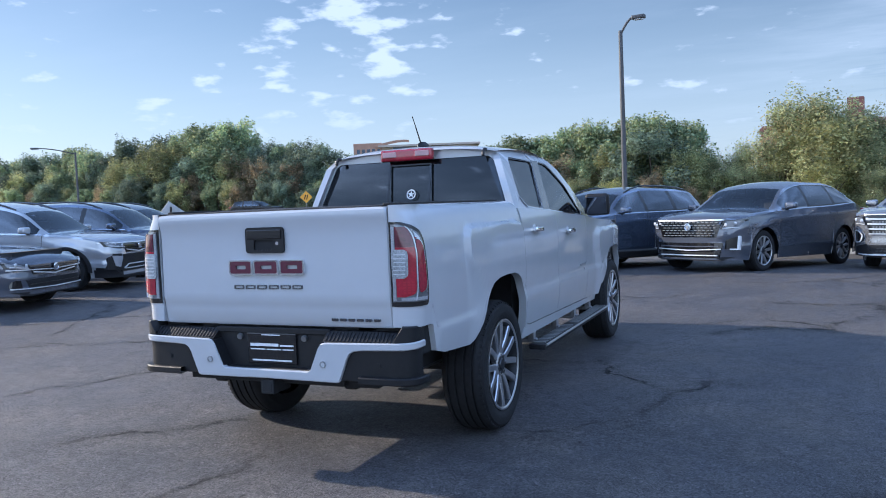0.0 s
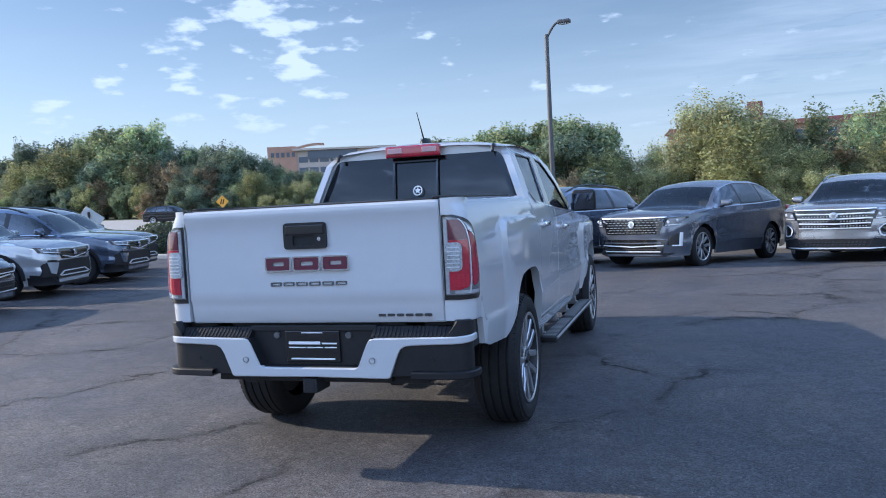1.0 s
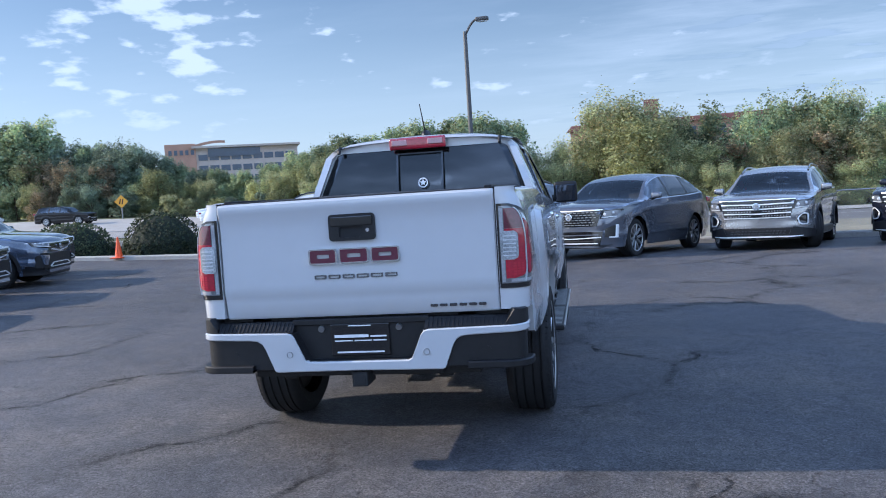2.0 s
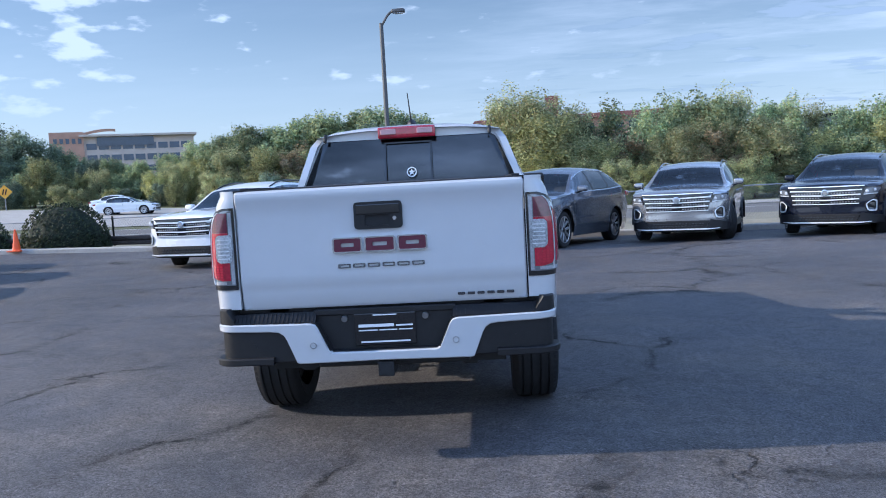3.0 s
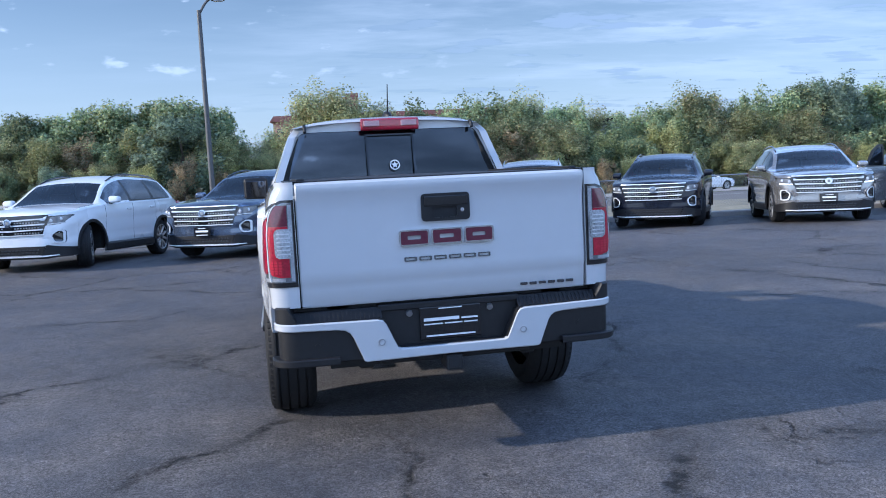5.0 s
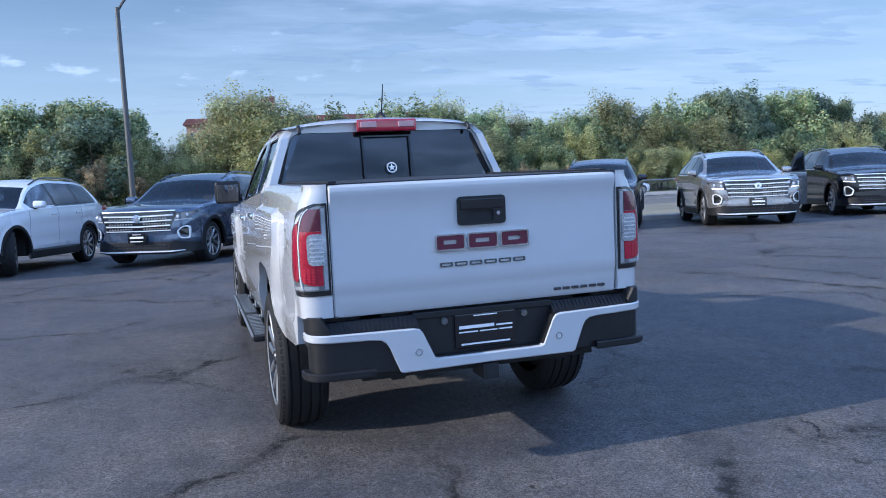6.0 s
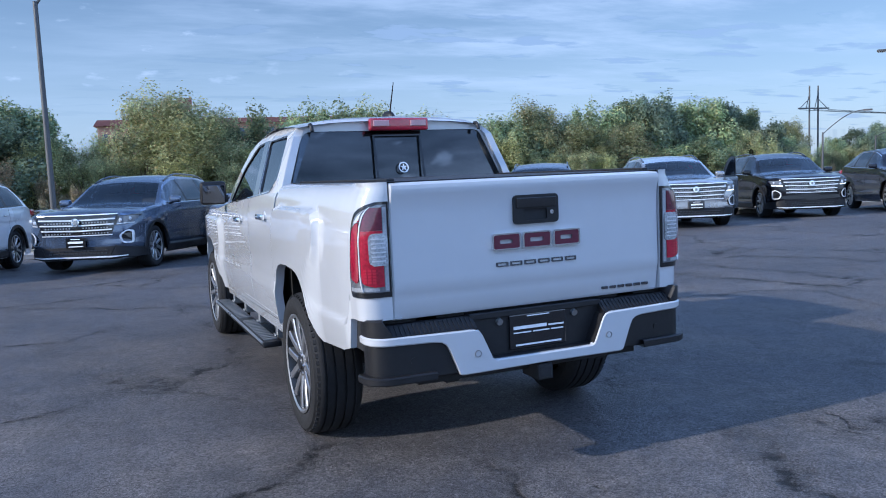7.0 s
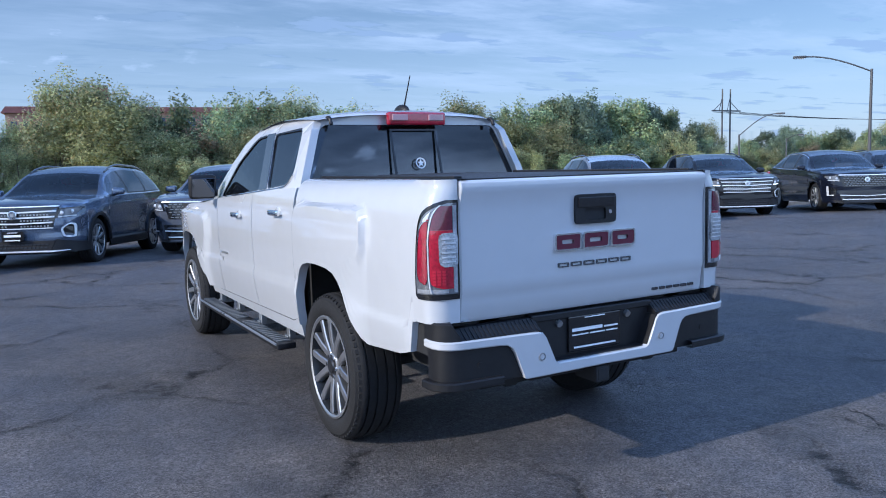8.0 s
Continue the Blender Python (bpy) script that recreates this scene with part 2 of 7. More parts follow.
def leaf_mat(name, color, warm):
    """Leaves: green that varies leaf by leaf, with some light passing through."""
    m = bpy.data.materials.new(name)
    m.use_nodes = True
    nt = m.node_tree
    b = nt.nodes["Principled BSDF"]
    geo = nt.nodes.new("ShaderNodeNewGeometry")
    ramp = nt.nodes.new("ShaderNodeValToRGB")
    e = ramp.color_ramp.elements
    e[0].color = (*[c * 0.6 for c in color], 1)
    e[1].color = (*warm, 1)
    e[1].position = 1.0
    e2 = ramp.color_ramp.elements.new(0.72)
    e2.color = (*[min(1, c * 1.3) for c in color], 1)
    nt.links.new(geo.outputs["Random Per Island"], ramp.inputs[0])
    oi = nt.nodes.new("ShaderNodeObjectInfo")
    hs = nt.nodes.new("ShaderNodeHueSaturation")
    r = nt.nodes.new("ShaderNodeMapRange")
    r.inputs["To Min"].default_value, r.inputs["To Max"].default_value = 0.62, 1.3
    nt.links.new(oi.outputs["Random"], r.inputs["Value"])
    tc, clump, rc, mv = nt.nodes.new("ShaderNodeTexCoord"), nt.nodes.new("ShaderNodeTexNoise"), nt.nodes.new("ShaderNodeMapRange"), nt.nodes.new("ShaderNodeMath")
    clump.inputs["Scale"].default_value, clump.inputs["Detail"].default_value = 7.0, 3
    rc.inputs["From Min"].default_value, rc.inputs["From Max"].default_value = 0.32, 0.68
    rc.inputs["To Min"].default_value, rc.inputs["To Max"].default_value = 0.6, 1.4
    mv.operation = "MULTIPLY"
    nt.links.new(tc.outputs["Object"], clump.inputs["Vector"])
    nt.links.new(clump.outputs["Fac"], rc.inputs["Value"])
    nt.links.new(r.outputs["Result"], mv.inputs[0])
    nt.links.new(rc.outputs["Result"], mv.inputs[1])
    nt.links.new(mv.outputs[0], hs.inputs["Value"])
    nt.links.new(ramp.outputs[0], hs.inputs["Color"])
    nt.links.new(hs.outputs[0], b.inputs["Base Color"])
    b.inputs["Roughness"].default_value = 0.65
    tl = nt.nodes.new("ShaderNodeBsdfTranslucent")
    nt.links.new(hs.outputs[0], tl.inputs[0])
    mx = nt.nodes.new("ShaderNodeMixShader")
    mx.inputs[0].default_value = 0.5
    nt.links.new(b.outputs[0], mx.inputs[1])
    nt.links.new(tl.outputs[0], mx.inputs[2])
    nt.links.new(mx.outputs[0], nt.nodes["Material Output"].inputs["Surface"])
    return m


M_ASPHALT = asphalt_mat()
M_ROAD = mat("highway_surface", (0.135, 0.127, 0.118), 0.85, var=0.12, scale=2, bump=0.3, bump_scale=40)
M_CONCRETE = mat("concrete", (0.34, 0.32, 0.29), 0.85, var=0.16, scale=6, bump=0.4, bump_scale=30)
M_GRASS = mat("grass", (0.10, 0.105, 0.04), 0.9, var=0.35, scale=3, bump=0.6, bump_scale=25)
M_WHITE = mat("white_paint", (0.475, 0.482, 0.495), 0.24, coat=1.0, var=0.02, scale=3)
M_BLACKPL = mat("black_plastic", (0.010, 0.010, 0.0115), 0.48, spec=0.35, var=0.2, scale=12, bump=0.12, bump_scale=300)
M_GLOSSBLK = mat("gloss_black", (0.008, 0.008, 0.009), 0.12, coat=0.6)
M_GREYGLOSS = mat("pillar_gloss", (0.022, 0.024, 0.028), 0.18, coat=1.0, var=0.05, scale=10)
M_RUBBER = mat("tyre_rubber", (0.015, 0.015, 0.016), 0.75, spec=0.3, var=0.25, scale=14, bump=0.2, bump_scale=120)
M_CHROME = mat("chrome", (0.80, 0.81, 0.83), 0.08, 1.0)
M_ALLOY = mat("machined_alloy", (0.52, 0.52, 0.53), 0.30, 0.9, var=0.06, scale=20)
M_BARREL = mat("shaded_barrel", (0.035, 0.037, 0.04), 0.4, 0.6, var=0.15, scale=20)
M_ALLOYDK = mat("dark_alloy", (0.06, 0.062, 0.068), 0.35, 0.8)
M_REDLENS = mat("red_lens", (0.33, 0.006, 0.024), 0.12, coat=1.0, var=0.35, scale=25)
M_REDDEEP = mat("deep_red_lens", (0.10, 0.010, 0.026), 0.12, coat=1.0, var=0.3, scale=25)
M_CLEARLENS = mat("clear_lens", (0.58, 0.60, 0.63), 0.12, 0.3, coat=1.0, var=0.25, scale=60)
M_REDMID = mat("red_band_lens", (0.25, 0.008, 0.026), 0.14, coat=1.0, var=0.35, scale=30)
M_REDCELL = mat("red_cell", (0.42, 0.010, 0.030), 0.10, coat=1.0)
M_REVLENS = mat("reverse_lens", (0.30, 0.32, 0.34), 0.10, 0.25, coat=1.0, var=0.55, scale=40, bump=0.5, bump_scale=70)
M_LAMPCLEAR = mat("lamp_clear", (0.36, 0.375, 0.40), 0.12, 0.3, coat=1.0, var=0.3, scale=50)
M_LAMPGREY = mat("lamp_housing", (0.20, 0.21, 0.23), 0.15, 0.5, coat=1.0, var=0.3, scale=40)
M_REDBADGE = mat("red_badge", (0.085, 0.006, 0.024), 0.25, coat=0.6)
M_UNDER = mat("underbody", (0.012, 0.012, 0.013), 0.8, var=0.3, scale=8)
M_SEAT = mat("dark_trim", (0.05, 0.05, 0.052), 0.8, var=0.2)
M_GLASS = glass_mat("privacy_glass", (0.16, 0.19, 0.22), 0.45)
M_GLASSF = glass_mat("front_glass", (0.45, 0.5, 0.52), 0.75)
M_BRIGHT = mat("satin_chrome", (0.78, 0.79, 0.81), 0.3, 0.45)
M_STEEL = mat("galvanised_steel", (0.30, 0.31, 0.32), 0.45, 0.85, var=0.15, scale=10)
M_POLE = mat("pole_paint", (0.085, 0.085, 0.086), 0.55, 0.3, var=0.2, scale=6)
M_WOODRAIL = mat("weathered_rail", (0.04, 0.03, 0.025), 0.8, var=0.3, scale=5, bump=0.3)
M_BRICK = mat("brick_wall", (0.44, 0.25, 0.17), 0.85, var=0.12, scale=3)
M_TAN = mat("tan_wall", (0.50, 0.41, 0.34), 0.85, var=0.1, scale=3)
M_ROOFRED = mat("roof_red", (0.22, 0.09, 0.075), 0.7, var=0.15, scale=3)
M_BARK = mat("bark", (0.10, 0.075, 0.055), 0.9, var=0.3, scale=10)
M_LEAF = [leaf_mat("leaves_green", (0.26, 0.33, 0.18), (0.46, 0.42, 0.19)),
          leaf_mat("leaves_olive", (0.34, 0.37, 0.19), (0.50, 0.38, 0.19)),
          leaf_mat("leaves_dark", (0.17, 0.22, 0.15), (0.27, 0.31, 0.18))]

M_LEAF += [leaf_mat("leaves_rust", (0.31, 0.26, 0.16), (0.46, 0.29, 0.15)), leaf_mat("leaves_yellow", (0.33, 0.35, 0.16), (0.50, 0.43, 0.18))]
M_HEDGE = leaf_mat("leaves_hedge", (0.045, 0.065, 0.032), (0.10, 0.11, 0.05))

# ---- mesh helpers ----
def finish(name, bm, material, parent=None, label="", smooth=False, matrix=None):
    me = bpy.data.meshes.new(name)
    bm.to_mesh(me)
    bm.free()
    for mm in (material if isinstance(material, (list, tuple)) else [material]):
        me.materials.append(mm)
    if smooth:
        me.polygons.foreach_set("use_smooth", [True] * len(me.polygons))
        me.set_sharp_from_angle(angle=radians(38))
    ob = new(name, me)
    if parent is not None:
        ob.parent = parent
    if matrix is not None:
        ob.matrix_local = matrix
    if label:
        ob["label"] = label
    return ob


def part(name, bm, material, parent, label="", smooth=False, matrix=None):
    return finish(name, bm, material, parent, label, smooth, matrix)


def empty(name, m, label, category, group="", kind=""):
    ob = new(name)
    ob.empty_display_size = 0.3
    ob.matrix_world = m
    return tagged(ob, label, category, group, kind)


def bevelled(bm, r, seg=2):
    if r > 0:
        bmesh.ops.bevel(bm, geom=bm.edges[:], offset=r, segments=seg, affect="EDGES", profile=0.6, clamp_overlap=True)
    return bm


def box(lo, hi, r=0.0, seg=2, bm=None):
    own = bmesh.new()
    bmesh.ops.create_cube(own, size=1)
    for v in own.verts:
        v.co = Vector([lo[k] + (v.co[k] + 0.5) * (hi[k] - lo[k]) for k in range(3)])
    bevelled(own, r, seg)
    return own if bm is None else merge(bm, own)


def merge(bm, other):
    me = bpy.data.meshes.new("tmp")
    other.to_mesh(me)
    other.free()
    bm.from_mesh(me)
    bpy.data.meshes.remove(me)
    return bm


def moved(bm, m):
    bmesh.ops.transform(bm, matrix=m, verts=bm.verts[:])
    return bm


def rod(a, b, r, n=10, r2=None, bm=None):
    a, b = Vector(a), Vector(b)
    own = bmesh.new()
    bmesh.ops.create_cone(own, cap_ends=True, segments=n, radius1=r, radius2=r if r2 is None else r2, depth=(b - a).length)
    q = Vector((0, 0, 1)).rotation_difference(b - a).to_matrix().to_4x4()
    moved(own, Matrix.Translation((a + b) / 2) @ q)
    return own if bm is None else merge(bm, own)


def grid(pts, flip=False, bm=None):
    """A sheet of quads over rows of points."""
    bm = bmesh.new() if bm is None else bm
    vs = [[bm.verts.new(p) for p in row] for row in pts]
    for i in range(len(vs) - 1):
        for j in range(len(vs[0]) - 1):
            q = (vs[i][j], vs[i + 1][j], vs[i + 1][j + 1], vs[i][j + 1])
            if len({(round(v.co.x, 5), round(v.co.y, 5), round(v.co.z, 5)) for v in q}) > 2:
                bm.faces.new(q[::-1] if flip else q)
    return bm


def prism(poly, place, depth, bm=None):
    """A plate with the outline poly [(u, v)]; place(u, v, w) gives the point at depth w."""
    bm = bmesh.new() if bm is None else bm
    a = [bm.verts.new(place(u, v, 0)) for u, v in poly]
    b = [bm.verts.new(place(u, v, depth)) for u, v in poly]
    bm.faces.new(a)
    bm.faces.new(b[::-1])
    for i in range(len(poly)):
        j = (i + 1) % len(poly)
        bm.faces.new((a[j], a[i], b[i], b[j]))
    bmesh.ops.recalc_face_normals(bm, faces=bm.faces[:])
    return bm


def smooth01(t):
    t = min(1.0, max(0.0, t))
    return t * t * (3 - 2 * t)


def tube(points, r, n=8, bm=None):
    """One bent tube along points."""
    pts = [Vector(p) for p in points]
    rows = []
    for i, p in enumerate(pts):
        d = (pts[min(i + 1, len(pts) - 1)] - pts[max(i - 1, 0)]).normalized()
        a = d.cross(Vector((0.12, 0.31, 1.0))).normalized()
        b = d.cross(a)
        rows.append([p + (a * math.cos(2 * math.pi * k / n) + b * math.sin(2 * math.pi * k / n)) * r for k in range(n + 1)])
    bm = grid(rows, False, bm)
    bmesh.ops.remove_doubles(bm, verts=bm.verts[:], dist=1e-6)
    for ring in (rows[0], rows[-1]):
        bm.faces.new([bm.verts.new(q) for q in ring[:-1]])
    bmesh.ops.remove_doubles(bm, verts=bm.verts[:], dist=1e-6)
    bmesh.ops.recalc_face_normals(bm, faces=bm.faces[:])
    return bm


def table(points, x):
    """Piecewise-linear value at x."""
    if x <= points[0][0]:
        return points[0][1]
    for (a, p), (b, q) in zip(points, points[1:]):
        if x <= b:
            return p + (q - p) * (x - a) / (b - a)
    return points[-1][1]


def glide(points, x):
    """Smooth value at x through (x, value) points, without overshoot."""
    if x <= points[0][0]:
        return points[0][1]
    if x >= points[-1][0]:
        return points[-1][1]
    i = next(k for k in range(len(points) - 1) if x <= points[k + 1][0])

    def chord(k):
        return (points[k + 1][1] - points[k][1]) / (points[k + 1][0] - points[k][0])

    def slope(k):
        if k == 0:
            return chord(0)
        if k == len(points) - 1:
            return chord(k - 1)
        a, b = chord(k - 1), chord(k)
        return 0.0 if a * b <= 0 else 2 * a * b / (a + b)

    (a, p), (b, q) = points[i], points[i + 1]
    h, t = b - a, (x - a) / (b - a)
    return (2 * t ** 3 - 3 * t ** 2 + 1) * p + (t ** 3 - 2 * t ** 2 + t) * h * slope(i) + (3 * t ** 2 - 2 * t ** 3) * q + (t ** 3 - t ** 2) * h * slope(i + 1)


# ---- the ground: one sheet, falling gently to the kerb; the highway beyond dips towards +x ----
SKEW = 0.13                     # the highway runs slightly askew to the truck
NEAR = [(-400, 0.0), (5, 0.0), (8, -0.02), (12, -0.06), (14, -0.13), (16, -0.20), (18, -0.25), (26, -0.32)]
FAR = [(-225.0, 2.97), (-112.5, 2.6), (-45.0, 1.25), (-23.2, 0.42), (-6.0, -0.85), (13.5, -1.3), (45.0, -1.3), (112.5, -1.15), (225.0, -0.4)]


def land_v(x, v):
    if v <= 26:
        return table(NEAR, v) + 0.022 * max(0.0, min(-4.0 - x, 20.0)) * smooth01((v - 1) / 4) * (1 - smooth01((v - 15) / 11))
    return -0.30 + (table(FAR, x) + 0.30) * smooth01((v - 26) / 40)


def land(x, y):
    return land_v(x, y + SKEW * x)


def strip(v0, v1, x0, x1, dz, nv, nx):
    """A band of ground between two lines along the highway, dz above the land."""
    rows = []
    for i in range(nv + 1):
        v = v0 + (v1 - v0) * i / nv
        xs = [x0 + (x1 - x0) * j / nx for j in range(nx + 1)]
        rows.append([(x, v - SKEW * x, land_v(x, v) + dz) for x in xs])
    return grid(rows, flip=True)


vs_ground = [-2500, -400, -60, -20, 0, 5, 6, 7, 8, 10, 13, 16, 18, 21, 24, 26, 28, 30, 32, 35, 38, 41, 44, 47, 50, 53, 57, 61, 65, 80, 100, 300, 900, 2800]
xs_ground = [-2500, -600, -300] + list(range(-150, 151, 10)) + [300, 600, 2500]
bm = grid([[(x, v - SKEW * x, land_v(x, v) - 0.35 * (v < 17.4)) for x in xs_ground] for v in vs_ground], flip=True)
tagged(finish("ground", bm, M_GRASS, smooth=True), "dry grass verge and land beyond the lot", "ground", kind="structure")
pave = [-60, -30, -10, 0, 3, 5, 6, 7, 8, 9, 10, 12, 14, 16, 17.25]
bm = grid([[(x, v - SKEW * x, land_v(x, v)) for x in range(-60, 73, 4)] for v in pave], True)
tagged(finish("pavement", bm, M_ASPHALT, smooth=True), "cracked dark asphalt of the parking lot", "asphalt", kind="structure")
tagged(finish("road", strip(25, 36, -300, 300, 0.05, 10, 60), M_ROAD), "grey near lanes of the highway behind the fence", "road", kind="structure")
tagged(finish("road_far", strip(39, 61, -300, 300, 0.05, 16, 60), M_CONCRETE), "pale concrete far lanes of the highway", "road", kind="structure")
for v in (25.8, 30.5, 35.4):
    tagged(finish("lane_line", strip(v, v + 0.16, -300, 300, 0.065, 1, 60), mat("lane_paint", (0.6, 0.6, 0.56), 0.7, var=0.2)), "white painted line on the highway lanes", "lane line", kind="structure")


def kerb(v0, v1, h, x0, x1, name, material, label):
    rows = []
    for dv, dz in ((0, 0.0), (0, h - 0.03), (0.03, h), (v1 - v0, h), (v1 - v0, -0.05)):
        xs = [x0 + (x1 - x0) * j / 40 for j in range(41)]
        rows.append([(x, v0 + dv - SKEW * x, land_v(x, v0) + dz) for x in xs])
    return tagged(finish(name, grid(rows, True), material), label, "kerb", kind="structure")


kerb(17.2, 17.5, 0.14, -60, 60, "kerb", M_CONCRETE, "worn concrete kerb along the lot edge")
tagged(finish("verge", strip(17.45, 25.4, -100, 100, 0.08, 8, 30), mat("dry_grass", (0.23, 0.21, 0.15), 0.95, var=0.3, scale=4, bump=0.7, bump_scale=20)), "strip of dry mown grass behind the kerb", "verge", kind="structure")

# ---- wheels, shared by all vehicles ----
def lathe(profile, n=40, bm=None):
    """Spin [(radius, x)] about the x axis."""
    bm = bmesh.new() if bm is None else bm
    rings = []
    for r, x in profile:
        rings.append([bm.verts.new((x, r * math.cos(2 * math.pi * k / n), r * math.sin(2 * math.pi * k / n))) for k in range(n)])
    for a, b in zip(rings, rings[1:]):
        for k in range(n):
            bm.faces.new((a[k], b[k], b[(k + 1) % n], a[(k + 1) % n]))
    return bm


def mesh_of(bm, mats, smooth=True):
    me = bpy.data.meshes.new("wheel")
    bmesh.ops.recalc_face_normals(bm, faces=bm.faces[:])
    bm.to_mesh(me)
    bm.free()
    for m in mats:
        me.materials.append(m)
    if smooth:
        me.polygons.foreach_set("use_smooth", [True] * len(me.polygons))
        me.set_sharp_from_angle(angle=radians(35))
    return me


def tyre_mesh(R, W, rim, n=64):
    """Tyre with a bulged wall, four tread grooves and shoulder blocks; outer face at x = 0, inwards to x = -W."""
    h = R - rim
    prof = [(rim, -0.02), (rim + 0.15 * h, -0.004), (rim + 0.45 * h, 0.006), (rim + 0.75 * h, -0.002), (R - 0.022, -0.016), (R - 0.006, -0.03)]
    for g in (0.22, 0.40, 0.60, 0.78):
        c = -g * W
        prof += [(R, c + 0.010), (R, c + 0.006), (R - 0.010, c + 0.005), (R - 0.010, c - 0.005), (R, c - 0.006), (R, c - 0.010)]
    prof += [(R - 0.006, -W + 0.03), (R - 0.022, -W + 0.016), (rim + 0.6 * h, -W), (rim, -W + 0.02)]
    bm = lathe(prof, n)
    for k in range(n):                      # shoulder sipes
        a = 2 * math.pi * k / n
        b = box((-0.050, -0.011 * R / 0.39, -0.022), (-0.012, 0.011 * R / 0.39, -0.001))
        for v in b.verts:
            if v.co.x > -0.02 and v.co.z > -0.01:
                v.co.z -= 0.012
        moved(b, Matrix.Rotation(a, 4, "X") @ Matrix.Translation((0, 0, R)))
        merge(bm, b)
    return mesh_of(bm, [M_RUBBER])


def barrel_mesh(rim, W):
    bm = lathe([(rim + 0.006, -0.012), (rim + 0.008, -0.002), (rim - 0.002, 0.0), (rim - 0.012, -0.006), (rim - 0.02, -0.03), (rim - 0.03, -W * 0.8),
                (rim * 0.62, -W * 0.82), (0.02, -W * 0.8)], 56)
    for f in bm.faces:                      # bright lip; barrel behind the spokes coloured darker for the shade in there
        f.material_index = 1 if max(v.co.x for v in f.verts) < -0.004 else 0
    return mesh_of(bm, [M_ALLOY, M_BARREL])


def spoke(r0, r1, w0, w1, ang, x0, x1, thick):
    """A tapered spoke from the hub to the rim with a bevelled face."""
    b = bmesh.new()
    prof = []
    for r, w, x in ((r0, w0, x0), ((r0 + r1) / 2, (w0 + w1) / 2 * 0.92, (x0 + x1) / 2 + 0.004), (r1, w1, x1)):
        prof.append([(x - thick, -w / 2, r), (x - 0.006, -w / 2, r), (x, -w / 2 + 0.005, r), (x, w / 2 - 0.005, r), (x - 0.006, w / 2, r), (x - thick, w / 2, r)])
    grid(prof, False, b)
    return moved(b, Matrix.Rotation(ang, 4, "X"))


def spokes_mesh(rim, count, twin, w0, w1, x0=-0.028, x1=-0.010):
    bm = bmesh.new()
    for k in range(count):
        a = 2 * math.pi * k / count
        for s in (-1, 1):
            b = spoke(0.055, rim - 0.008, w0, w1, 0, x0, x1, 0.035)
            moved(b, Matrix.Rotation(a, 4, "X") @ Matrix.Translation((0, s * 0.018, 0)) @ Matrix.Rotation(s * -twin, 4, "X"))
            merge(bm, b)
    return mesh_of(bm, [M_ALLOY])


def hub_mesh():
    bm = lathe([(0.075, -0.06), (0.075, -0.03), (0.062, -0.022), (0.04, -0.020), (0.034, -0.012), (0.0005, -0.010)], 24)
    for k in range(6):
        a = 2 * math.pi * k / 6
        moved_nut = rod((-0.03, 0, 0.056), (-0.014, 0, 0.056), 0.011, 8)
        merge(bm, moved(moved_nut, Matrix.Rotation(a + 0.3, 4, "X")))
    for f in bm.faces:                      # bright hub, dark cap and nuts
        c = f.calc_center_median()
        f.material_index = 1 if c.x > -0.021 or 0.04 < math.hypot(c.y, c.z) < 0.069 and c.x > -0.0205 else 0
    return mesh_of(bm, [M_ALLOY, M_ALLOYDK])


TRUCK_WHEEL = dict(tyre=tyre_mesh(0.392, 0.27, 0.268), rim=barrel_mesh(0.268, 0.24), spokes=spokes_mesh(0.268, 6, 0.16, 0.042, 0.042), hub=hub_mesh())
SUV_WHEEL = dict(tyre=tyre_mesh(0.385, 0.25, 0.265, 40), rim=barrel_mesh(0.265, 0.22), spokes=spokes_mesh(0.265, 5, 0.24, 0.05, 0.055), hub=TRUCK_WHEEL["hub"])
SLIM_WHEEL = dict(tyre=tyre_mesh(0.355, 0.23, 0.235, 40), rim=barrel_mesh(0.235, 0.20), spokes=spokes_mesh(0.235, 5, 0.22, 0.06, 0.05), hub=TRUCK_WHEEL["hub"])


def wheel(car, kit, x, y, z, turn=0.0, spin=0.0, dark=False):
    """A wheel with its outer face at x; turn steers it."""
    side = 1 if x > 0 else -1
    w = new("wheel", kit["tyre"])
    w.parent = car
    w.matrix_local = Matrix.Translation((x, y, z)) @ Matrix.Rotation(radians(turn), 4, "Z") @ Matrix.Rotation(0 if side > 0 else math.pi, 4, "Z") @ Matrix.Rotation(spin, 4, "X")
    for n in ("rim", "spokes", "hub"):
        o = new(n, kit[n])
        o.parent = w
    return w

